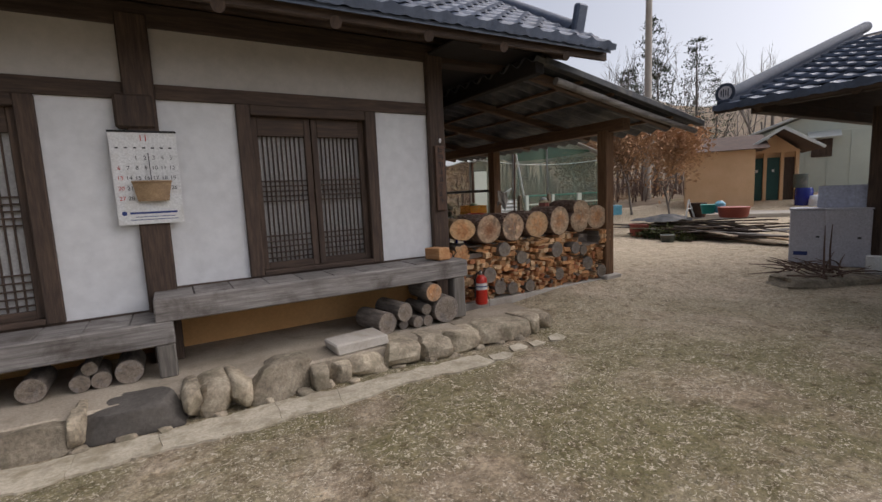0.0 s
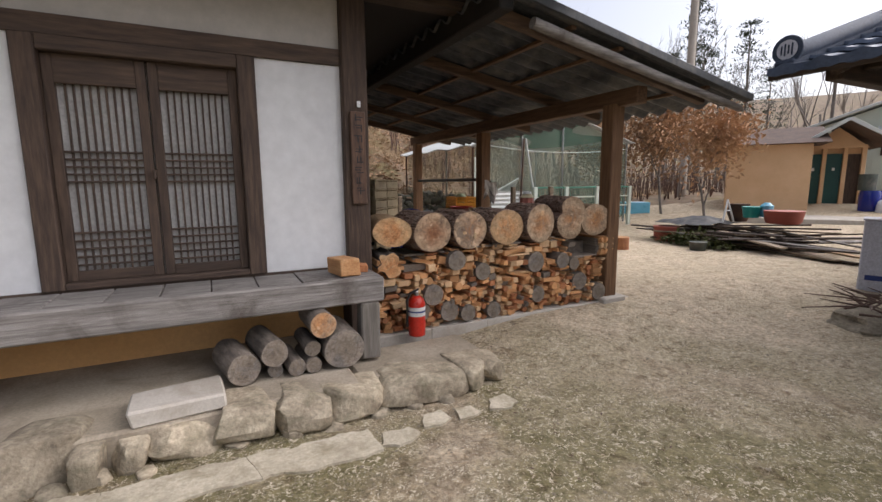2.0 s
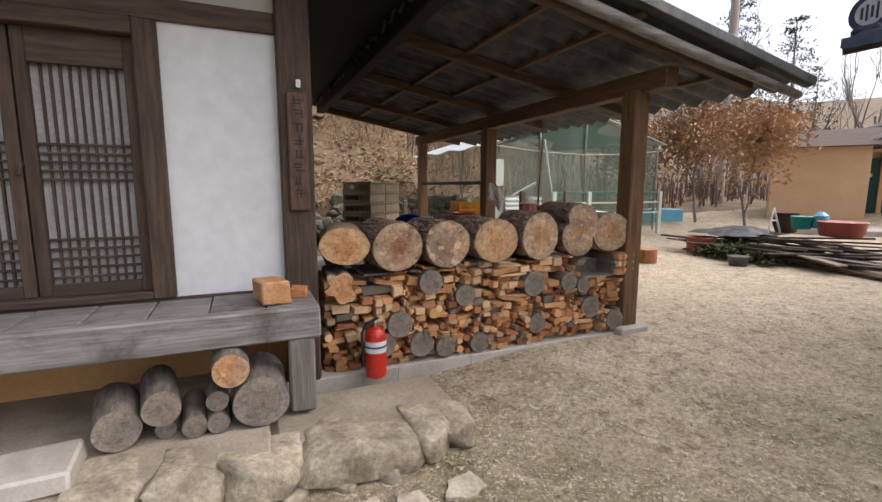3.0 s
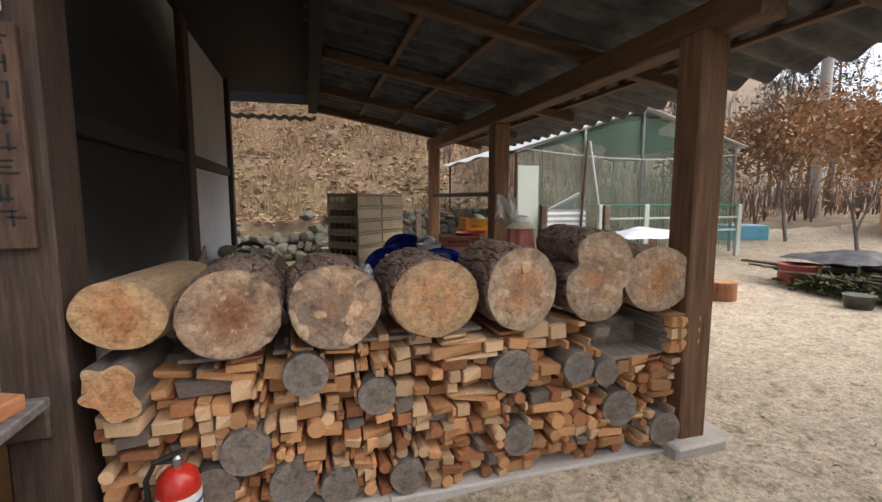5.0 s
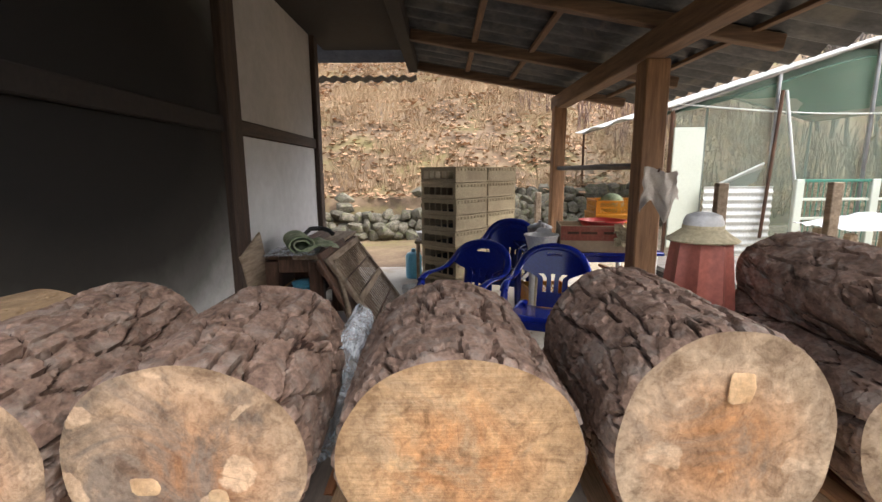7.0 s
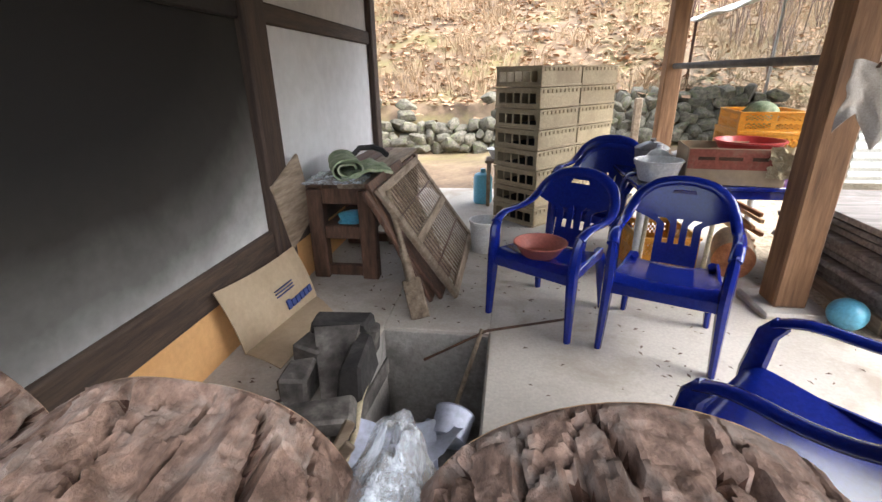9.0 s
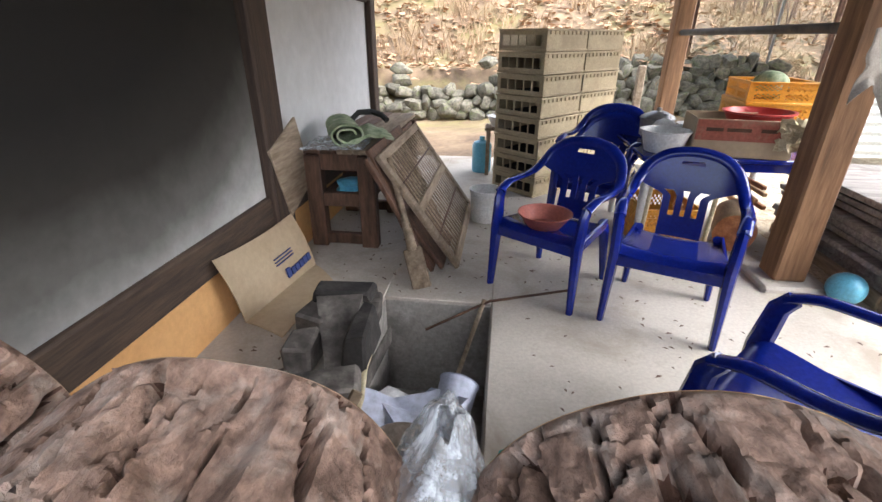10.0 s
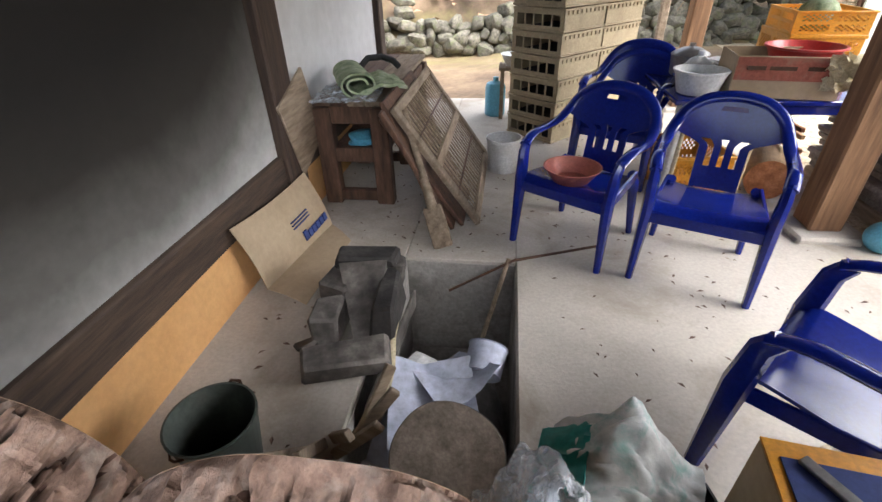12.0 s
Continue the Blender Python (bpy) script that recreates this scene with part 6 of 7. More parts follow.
for x, w in ((-0.18, 0.1), (-0.04, 0.14), (0.13, 0.09)):
    part("printed_mark", Geo().box((x, -0.1985, 0.175), (w, 0.002, 0.022), 0.0008), M_RUST, cb)
single("red_tub", Geo().lathe([(0.15, 0), (0.155, 0.005), (0.2, 0.1), (0.215, 0.105), (0.215, 0.115), (0.2, 0.115), (0.15, 0.02), (0, 0.018)], 36), M_BRICKRED, "round red plastic tub resting in the fruit box", "tub", (5.9, 8.4, 0.87))
single("rag", crumple(0.18, 0.2, 0.02, 44, 14), M_STRAW, "beige rag hanging over the fruit box", "rag", (5.92, 8.06, 0.86), 0).matrix_basis = pose(6.02, 8.16, 0.87, 90, 0, -8)
ycrate = thing("yellow_crate", "orange-yellow ventilated plastic crate", "crate", "yellow crates", (6.15, 8.86, 0.71), -5)
def build_ycrate(c, a=0.42, b=0.5, h=0.3):
    net = lambda u, v: (0.12 < v < 0.88 and 0.06 < u < 0.94 and abs(u - 0.5) > 0.03 and abs(v - 0.5) > 0.06) and (int(u * 26) + int(v * 14)) % 2 == 0
    for m, w in ((pose(-a / 2, -b / 2, 0), a), (pose(-a / 2, b / 2, 0), a), (pose(a / 2, -b / 2, 0, 0, 0, 90), b), (pose(-a / 2, -b / 2, 0, 0, 0, 90), b)):
        part("side_wall", Geo().shell(lambda u, v: (u * w, 0, v * h), 26, 14, 0.008, net), M_YELLOW, c, m=m)
    part("base", Geo().box((0, 0, 0.01), (a, b, 0.012), 0.002), M_YELLOW, c)
    for y in (-b / 2, b / 2):
        part("rim", Geo().box((0, y, h - 0.01), (a + 0.02, 0.02, 0.025), 0.005), M_YELLOW, c)
    for x in (-a / 2, a / 2):
        part("rim", Geo().box((x, 0, h - 0.01), (0.02, b - 0.02, 0.025), 0.005), M_YELLOW, c)
build_ycrate(ycrate)
copy_thing(ycrate, pose(6.16, 8.86, 1.01, 0, 0, -7) @ Matrix.Diagonal((1, 1, 0.45, 1)))
copy_thing(ycrate, pose(5.45, 8.55, 0.0, 0, 0, 6))
single("green_ball", Geo().rock((0, 0, 0), (0.24, 0.24, 0.2), 3, 14, 1.0, 0.02), M_CHECK, "green and pale gourd lying in the yellow crate", "gourd", (6.13, 8.82, 1.11))
pot = thing("steel_pot", "dull steel pot with lid among the dishes", "pot", at=(5.42, 8.88, 0.71))
part("body", Geo().lathe([(0.1, 0), (0.12, 0.02), (0.125, 0.14), (0.13, 0.145)], 28), M_STEEL, pot)
part("lid", Geo().lathe([(0.132, 0.146), (0.12, 0.16), (0.06, 0.19), (0.02, 0.2), (0.02, 0.22), (0.0, 0.222)], 28), M_STEEL, pot)
single("kettle", Geo().lathe([(0.08, 0), (0.11, 0.03), (0.11, 0.1), (0.06, 0.16), (0.02, 0.18), (0.02, 0.21), (0, 0.212)], 24), M_WHITE, "pale round kettle on the table", "kettle", (5.4, 8.62, 0.71))
for q in range(3):
    for k in range(3 + q % 2):
        single("plate", Geo().lathe([(0.06, 0), (0.115, 0.02), (0.12, 0.022), (0.06, 0.006), (0, 0.006)], 24), M_WHITE, "white plate in a pile on the table", "plate", (5.5 + 0.24 * q, 9.03, 0.708 + 0.022 * k), 0, "piled plates")
single("white_tub", Geo().lathe([(0.11, -0.08), (0.12, -0.075), (0.155, 0.05), (0.165, 0.055), (0.165, 0.065), (0.15, 0.065), (0.11, -0.06), (0.0, -0.065)], 28), M_WHITE, "white plastic tub beside the table", "tub", (5.33, 8.36, 0.79))
# sacks and billets under the table
face, side = cylinder_log(0.14, 0.4, None, None, 90, 0.1)
lg = thing("log", "orange-brown log lying under the table", "log", at=(5.92, 8.3, 0.145), turn=-20)
part("bark", side, M_BARE, lg)
part("sawn_face", face, M_CUT[2], lg)
for q in range(9):
    single("kindling", Geo().box((0, 0, 0), (0.03, 0.5, 0.03), 0.003), M_CUT[q % 3], "stick of split wood piled under the table", "kindling", (6.12 + 0.035 * (q % 2), 8.75, 0.03 + 0.05 * q), 4 * (q % 3) - 4, "sticks under the table")
for x, y in ((5.25, 8.22), (5.68, 8.2)):
    single("walking_stick", Geo().tube([(0, 0, 0), (0.03, 0.02, 0.6)], 0.016, 8), M_STRAW, "pale wooden stick standing by the table", "stick", (x, y, 0.0), 10, "sticks by the table")
rag = thing("hanging_cloth", "grey cloth hung on the shed post", "cloth", at=(6.03, 7.76, 1.04))
def drape(u, v):
    x = (u - 0.45) * (0.25 + 0.05 * (1 - v))
    fold = 0.02 * math.sin(u * 10 + 2 * v) * (1 - 0.7 * v) + 0.018 * noise.noise(Vector((u * 4, v * 3, 6)))
    hem = (1 - v) * (0.17 * abs(math.sin(u * 4.2 + 0.5)) + 0.06 * noise.noise(Vector((u * 5, 4, 2))))
    return (x + 0.02 * noise.noise(Vector((u * 3, v * 5, 1))), -0.135 - fold - 0.02 * (1 - v), 0.4 * v + hem + 0.025 * math.sin(u * 5 + 1) * v)
part("cloth", Geo().shell(drape, 44, 20, 0.004), M_CLOTH, rag)
part("hook", Geo().tube([(0.0, -0.08, 0.38), (0.0, -0.14, 0.39), (0.0, -0.15, 0.41)], 0.008, 6), M_RUST, rag)
single("blue_balloon", Geo().rock((0, 0, 0.095), (0.2, 0.2, 0.19), 12, 14, 1.0, 0.03), M_AQUA, "light blue rubber ball by the post", "ball", (6.3, 7.68, -0.02))
# low plank store beyond the posts
store = thing("plank_store", "low rack of grey stacked planks beside the shed", "plank rack", at=(6.9, 8.2, -0.1))
for i in range(9):
    part("plank", Geo().box((0.0, 0.0, 0.2 + 0.055 * i), (0.9 + 0.05 * (i % 3), 1.2, 0.04), 0.004, jitter=0.006), M_MARU, store)
for x in (-0.42, 0.42):
    part("upright", Geo().box((x, -0.63, 0.72), (0.08, 0.06, 1.44), 0.006), M_OLDWOOD, store)
    part("bearer", Geo().box((x, 0, 0.09), (0.1, 1.2, 0.17), 0.006), M_OLDWOOD, store)
bot = thing("teal_bottle", "teal and white plastic bottle on the plank rack", "bottle", at=(6.58, 7.72, 0.57))
part("body", Geo().lathe([(0.06, 0), (0.065, 0.01), (0.065, 0.2), (0.03, 0.25), (0.03, 0.28), (0, 0.28)], 20), M_TEAL, bot)
part("label", Geo().lathe([(0.0655, 0.07), (0.0665, 0.07), (0.0665, 0.17), (0.0655, 0.17)], 20), M_WHITE, bot)
fence_post = single("grey_stake", Geo().box((0, 0, 0.6), (0.09, 0.09, 1.2), 0.01), M_OLDWOOD, "short weathered stake beyond the shed", "stake", (5.95, 11.6, -0.1))


# ---- yard: the opposite building ----
M_GREENNET = mat("green_net", [(0.2, 0.3, 0.23), (0.28, 0.38, 0.3)], 3, rough=0.9, bump=0.1, vary=0, alpha=0.17)
M_GREENSHEET = mat("green_tarpaulin", [(0.02, 0.13, 0.09), (0.04, 0.19, 0.135)], 2, rough=0.6, bump=0.1, vary=0)
M_SHEET = mat("translucent_white_sheet", [(0.45, 0.47, 0.45), (0.56, 0.58, 0.56)], 2, rough=0.5, bump=0.05, vary=0)
M_MINT = mat("pale_green_panel_wall", [(0.46, 0.5, 0.43), (0.53, 0.57, 0.49)], 1, rough=0.7, bump=0.1, vary=0, soft=0.08)
M_PEACH = mat("orange_stucco", [(0.62, 0.4, 0.225), (0.7, 0.475, 0.285)], 1.5, rough=0.9, bump=0.2, vary=0, soft=0.12)
M_DOORG = mat("dark_green_door", [(0.012, 0.06, 0.055), (0.02, 0.085, 0.075)], 2, rough=0.5, bump=0.1, vary=0.05)
M_SHINGLE = mat("brown_shingle", [(0.07, 0.045, 0.036), (0.13, 0.085, 0.065)], 4, rough=0.85, bump=0.4, fine=25, vary=0.1)
# tree bark and pine needles lightened: distance haze put into their colour
M_TREE = mat("tree_bark_far", [(0.14, 0.12, 0.105), (0.27, 0.24, 0.215)], 3, (4, 4, 1), rough=0.95, bump=0.3, vary=0.25)
M_LEAF = mat("dry_oak_leaf", [(0.24, 0.13, 0.07), (0.4, 0.24, 0.135), (0.5, 0.32, 0.19)], 3, rough=0.85, bump=0, vary=0.3)
M_NEEDLE = mat("pine_needles", [(0.045, 0.06, 0.04), (0.09, 0.11, 0.075)], 2, rough=0.9, bump=0, vary=0.25)
M_DRY = mat("dry_grass", [(0.17, 0.11, 0.06), (0.29, 0.2, 0.115), (0.41, 0.31, 0.19)], 0.6, rough=0.95, bump=0, vary=0)
M_TWIG = mat("twig_brown", [(0.09, 0.055, 0.042), (0.17, 0.11, 0.085)], 3, rough=0.9, bump=0.2, vary=0.2)
M_GREYBOX = mat("lilac_grey_panel", [(0.46, 0.46, 0.52), (0.55, 0.55, 0.6)], 1.5, rough=0.6, bump=0.1, vary=0.05)
M_POLE = mat("concrete_pole", [(0.36, 0.32, 0.28), (0.46, 0.42, 0.37)], 1.5, rough=0.9, bump=0.2, vary=0)
M_CLAYRED = plastic("red_brown_tub", (0.38, 0.09, 0.06), 0.55)

M_RIDGE = mat("matte_ridge_tile", [(0.035, 0.045, 0.07), (0.06, 0.075, 0.105)], 5, rough=0.6, bump=0.3, fine=25, vary=0.15, spec=0.15)
barn = thing("tiled_outbuilding", "open outbuilding with dark blue-black tiled roof", "building", at=(0, 0, 0))
BX, BY, BZ = 6.6, 3.62, 2.44
sl = radians(18.5)
br = part("roof", Geo().shell(lambda u, v: (BX + 5.0 * v * math.cos(sl), BY - 9 * u, BZ - 0.03 + 5.0 * v * math.sin(sl)), 2, 2, 0.05), M_TIMBERY, barn, "dark boarded roof under blue-black tiles")
tiled_slope(br, pose(BX, BY, BZ, 0, 0, -90), 19, 13, sl)
far_side = Geo().shell(lambda u, v: (BX + 4.67 + 4.0 * v, BY - 9 * u, BZ + 1.55 - 1.2 * v), 2, 2, 0.05)
part("rear_slope", far_side, M_TILE, barn)
up_slope = lambda d, h: (BX + 0.1 + d, BY - 0.12, BZ + h + d * math.tan(sl))
part("ridge_roll", Geo().tube([up_slope(0.0, 0.16), up_slope(0.3, 0.14), up_slope(2.4, 0.15), up_slope(4.6, 0.15)], 0.095, 18), M_RIDGE, br, "smooth dark rolled ridge along the gable edge")
part("ridge_bed", Geo().box((2.2, 0, 0), (4.6, 0.17, 0.14), 0.02, m=pose(BX + 0.1, BY - 0.12, BZ + 0.05, 0, -18.5, 0)), M_RIDGE, br)
part("ridge_cap", Geo().lathe([(0.0, 0), (0.12, 0), (0.13, 0.02), (0.13, 0.05), (0.0, 0.05)], 24, m=pose(BX + 0.1, BY - 0.12, BZ + 0.19, 0, -90, 0)), M_RIDGE, br, "round ridge end tile with pale emblem")
part("emblem", Geo().lathe([(0.088, 0.05), (0.088, 0.056), (0.0, 0.056)], 24, m=pose(BX + 0.1, BY - 0.12, BZ + 0.19, 0, -90, 0)), M_GREYBOX, br)
for q in range(4):
    part("emblem", Geo().box((0, 0, 0.058), (0.11 - 0.03 * (q % 2), 0.014, 0.006), 0.001, m=pose(BX + 0.1, BY - 0.12 - 0.045 + 0.03 * q, BZ + 0.19, 0, -90, 0)), M_RIDGE, br)
part("plate_beam", Geo().box((BX + 2.6, BY - 0.4, BZ - 0.03), (4.6, 0.14, 0.16), 0.01), M_TIMBERX, barn)
# added dark panel stands for the shaded underside of the roof
part("gable_boarding", Geo().put([(BX + 0.3, BY - 0.38, BZ + 0.04), (BX + 4.7, BY - 0.38, BZ + 0.04), (BX + 4.7, BY - 0.38, BZ + 1.5), (BX + 0.3, BY - 0.44, BZ + 0.04), (BX + 4.7, BY - 0.44, BZ + 0.04), (BX + 4.7, BY - 0.44, BZ + 1.5)], [(0, 2, 1), (3, 4, 5), (0, 1, 4, 3), (1, 2, 5, 4), (0, 3, 5, 2)]), M_TIMBERX, barn, "dark gable panel standing for the shaded roof underside", smooth=False)
part("eave_beam", Geo().box((BX + 0.75, BY - 4.6, BZ + 0.08), (0.14, 8.3, 0.16), 0.01), M_TIMBERY, barn)
for x, y in ((10.15, 2.85), (7.35, -3.0), (7.35, 0.4)):
    part("post", Geo().box((x, y, 1.2), (0.2, 0.2, 2.7), 0.012), M_TIMBER, barn, "dark timber post")
part("gable_wall", Geo().box((BX + 6.2, BY - 5.3, 1.3), (0.15, 8.0, 2.9), 0.01), M_PLASTER, barn)
part("side_wall", Geo().box((BX + 3.2, BY - 8.6, 1.3), (6.0, 0.15, 2.9), 0.01), M_PLASTER, barn)
for q in range(9):
    part("rafter", Geo().tube([(BX + 0.1, BY - 0.5 - q, BZ - 0.06), (BX + 4.5, BY - 0.5 - q, BZ - 0.06 + 4.4 * math.tan(sl))], 0.05, 8), M_TIMBERX, barn)

# sheet-covered appliances under the eave
for q, (x, y, w, d, h, rz) in enumerate(((9.95, 3.72, 0.5, 0.5, 0.98, 20), (10.1, 3.2, 0.6, 0.6, 0.98, 20))):
    c = thing("storage_cabinet", "lilac-grey sheet-metal cabinet standing in the yard", "cabinet", "grey cabinets", (x, y, -0.1), rz)
    part("body", Geo().box((0, 0, h / 2), (d, w, h), 0.015), M_GREYBOX, c)
    if q == 0:
        part("mark", Geo().box((-d / 2 - 0.002, 0.08, 0.2), (0.003, 0.2, 0.07), 0.001), M_INK, c, "blue printed mark")
        part("mark_line", Geo().box((-d / 2 - 0.002, 0.17, 0.6), (0.003, 0.03, 0.3), 0.001), M_GREYBOX, c)
    part("lid", Geo().box((0, 0, h + 0.012), (d + 0.03, w + 0.03, 0.02), 0.005), M_GREYBOX, c)
    part("catch", Geo().box((-d / 2 - 0.01, -0.15, 0.5), (0.02, 0.05, 0.03), 0.004), M_BLACK, c)
single("tilted_white_board", Geo().box((0, 0, 0.2), (0.03, 0.72, 0.4), 0.004, m=pose(0, 0, 0, 0, 18, 0)), M_PAPERB, "pale plastic board propped on the cabinet", "board", (10.05, 3.25, 0.9), 15)
flat = single("flat_rock", Geo().rock((0, 0, 0.06), (1.5, 0.7, 0.26), 33, 18, 0.6, 0.25), M_STONE, "broad flat pale rock at the yard edge", "rock", (8.25, 2.85, -0.16), -30)
single("white_block", Geo().box((0, 0, 0.12), (0.22, 0.22, 0.26), 0.01), M_WHITE, "white square block on the rock", "block", (8.85, 2.45, 0.0), 15)
random.seed(17)
brush = thing("twig_heap", "heap of bare brown cut twigs on the rock", "twigs", at=(8.2, 2.95, 0.0))
for q in range(46):
    a = random.uniform(0, 2 * math.pi)
    ln = random.uniform(0.25, 0.62)
    p = Vector((random.uniform(-0.5, 0.5), random.uniform(-0.35, 0.35), random.uniform(-0.02, 0.12)))
    d = Vector((math.cos(a), math.sin(a), random.uniform(-0.05, 0.45))) * ln
    pts = [p, p + d * 0.4 + Vector((0, 0, random.uniform(-0.03, 0.05))), p + d]
    part("twig", Geo().tube(pts, [0.014, 0.01, 0.004], 6), M_TWIG, brush)
for q in range(2):
    p = Vector((0.2 * q - 0.1, -0.15, 0.0))
    part("twig", Geo().tube([p, p + Vector((0.03, 0.02, 0.4)), p + Vector((-0.04 + 0.05 * q, 0.0, 0.75))], [0.018, 0.012, 0.005], 6), M_TWIG, brush)

# ---- lumber pile and its clutter ----
pile = thing("lumber_pile", "loose heap of dark weathered boards and fir branches", "lumber")
random.seed(29)
for q in range(46):
    lay = q / 46
    L = random.uniform(1.4, 3.2)
    x, y = 12.1 + random.uniform(-0.7, 0.9), 6.95 + random.uniform(-1.3, 1.1)
    part("board", Geo().box((0, 0, 0), (random.uniform(0.1, 0.2), L, 0.03), 0.004), M_TIMBERY if q % 3 else (M_MARU if q % 2 else M_OLDWOOD), pile, m=pose(x, y, 0.02 + 0.42 * lay * (1 - 0.35 * abs(y - 6.9)) + 0.02, random.uniform(-5, 5), random.uniform(-7, 7), random.uniform(-22, 40)))
part("pale_board", Geo().box((0, 0, 0), (0.16, 3.0, 0.03), 0.004), M_CUT[1], pile, "long pale board", m=pose(11.9, 5.7, 0.14, 2, 0, -12))
part("pale_board", Geo().box((0, 0, 0), (0.14, 2.6, 0.03), 0.004), M_OLDWOOD, pile, m=pose(11.7, 6.0, 0.08, 1, 0, -20))
g = Geo()
for q in range(700):
    p = Vector((11.5 + random.uniform(-0.4, 0.4), 7.5 + random.uniform(-0.9, 0.7), 0.0))
    p.z = -0.02 + 0.3 * random.random() * (1 - abs(p.y - 7.4) * 0.7)
    d = Vector((random.uniform(-1, 0.3), random.uniform(-1, 1), random.uniform(-0.3, 0.5))).normalized() * 0.22
    s = d.cross(Vector((0, 0, 1))).normalized() * 0.03
    g.put([p - s, p + d * 0.5 - s * 0.8, p + d, p + d * 0.5 + s * 0.8], [(0, 1, 2, 3)])
M_FIR = mat("cut_fir_branch", [(0.06, 0.075, 0.02), (0.13, 0.14, 0.045)], 3, rough=0.9, bump=0, vary=0)
tagged(part("fir_greenery", g, M_FIR, pile, "yellow-green cut fir branches"), kind="stuff")
single("red_tub", Geo().lathe([(0.3, 0), (0.33, 0.05), (0.36, 0.24), (0.37, 0.26), (0.36, 0.27), (0.0, 0.24)], 32), M_CLAYRED, "large upturned red-brown plastic tub", "tub", (12.55, 6.3, 0.52))
single("red_tub", Geo().lathe([(0.26, 0), (0.29, 0.42), (0.3, 0.44), (0.29, 0.45), (0.0, 0.4)], 28), M_CLAYRED, "red-brown plastic barrel at the end of the lumber", "tub", (11.6, 8.35, -0.1))
single("grey_tarp", crumple(1.6, 1.2, 0.15, 61), M_CORR, "dark tarpaulin lying on the lumber", "tarpaulin", (12.4, 8.1, 0.42))
single("teal_basket", Geo().lathe([(0.15, 0), (0.19, 0.22), (0.2, 0.24), (0.19, 0.25), (0.0, 0.2)], 20), M_TEAL, "teal plastic basket on the lumber", "basket", (12.6, 6.98, 0.6))
single("blue_can", Geo().lathe([(0.12, 0), (0.13, 0.25), (0.05, 0.32), (0, 0.32)], 16), M_AQUA, "light blue can on the lumber", "can", (12.75, 6.75, 0.62))
single("brown_pot", Geo().lathe([(0.18, 0), (0.25, 0.2), (0.22, 0.4), (0.23, 0.42), (0, 0.38)], 24), M_RUST, "dark brown clay pot behind the lumber", "pot", (13.2, 7.6, 0.45))
tres = thing("white_trestle", "small white folding trestle on the lumber", "trestle", at=(12.3, 7.35, 0.5))
for x in (-0.2, 0.2):
    part("leg", Geo().tube([(x, -0.05, 0), (0, 0, 0.5)], 0.02, 8), M_WHITE, tres)
part("bar", Geo().tube([(-0.1, -0.02, 0.25), (0.1, -0.02, 0.25)], 0.015, 8), M_WHITE, tres)
single("dark_pail", Geo().lathe([(0.13, 0), (0.17, 0.26), (0.18, 0.27), (0.0, 0.24)], 24), M_BUCKET, "dark pail on the ground before the lumber", "pail", (10.75, 6.95, -0.1))
face, side = cylinder_log(0.2, 0.36, None, None, 95, 0.1)
st = thing("chopping_block", "orange-brown chopping block on the yard soil", "chopping block", at=(9.45, 7.85, 0.26))
part("bark", side, M_CUT[2], st, m=pose(0, 0, 0, -90, 0, 0))
part("sawn_face", face, M_CUT[0], st, m=pose(0, 0, 0, -90, 0, 0))

# ---- farther buildings ----
hut = thing("outhouse", "orange stucco outhouse with green doors and brown gable roof", "building", at=(19.02, 8.84, 0.3), turn=-58)
# local x runs along the door side to the right, y goes back
part("wall", Geo().box((-1.15, 1.6, 1.15), (2.3, 3.2, 2.3), 0.01), M_PEACH, hut, "orange stucco wall")
part("wall", Geo().box((0.85, 2.6, 1.15), (1.7, 1.2, 2.3), 0.01), M_PEACH, hut)
for x in (0.02, 0.56, 1.12, 1.6):
    part("pillar", Geo().box((x, 1.9 if x else 1.9, 1.15), (0.12, 0.16, 2.3), 0.01), M_PEACH, hut)
for x in (0.29, 0.84):
    d = part("door", Geo().box((x, 1.93, 1.02), (0.42, 0.06, 2.0), 0.008), M_DOORG, hut, "dark green door")
    part("door_sign", Geo().box((x, 1.895, 1.5), (0.08, 0.01, 0.1), 0.002), M_WHITE, d)
# dark plate on the solid wall stands for the shade in an open doorway
part("dark_opening", Geo().box((1.36, 1.97, 1.0), (0.36, 0.04, 2.0), 0.005), M_TIMBER, hut)
rf = part("roof", Geo().put([(-2.8, -0.4, 2.3), (-2.8, 3.6, 2.3), (-2.8, 1.6, 2.95), (0.4, -0.4, 2.3), (0.4, 3.6, 2.3), (0.4, 1.6, 2.95)], [(0, 2, 1), (3, 4, 5), (0, 3, 5, 2), (1, 2, 5, 4), (0, 1, 4, 3)]), M_SHINGLE, hut, "brown shingle roof", smooth=False)
for s_ in (-1, 1):
    part("porch_roof", Geo().box((0, 0, 0), (1.45, 3.4, 0.07), 0.006, m=pose(0.85 + s_ * 0.62, 1.9, 2.62, 0, s_ * 33, 0)), M_SHINGLE, hut, "brown porch gable roof")
    part("gable_trim", Geo().box((0, 0, 0), (1.47, 0.05, 0.1), 0.006, m=pose(0.85 + s_ * 0.62, 0.17, 2.62, 0, s_ * 33, 0)), M_SHEET, hut, "pale gable trim")
part("gable_face", Geo().put([(0.0, 1.75, 2.2), (0.85, 1.75, 2.9), (1.7, 1.75, 2.2), (0.0, 1.85, 2.2), (0.85, 1.85, 2.9), (1.7, 1.85, 2.2)], [(0, 1, 2), (5, 4, 3), (0, 3, 4, 1), (1, 4, 5, 2), (2, 5, 3, 0)]), M_PEACH, hut, smooth=False)
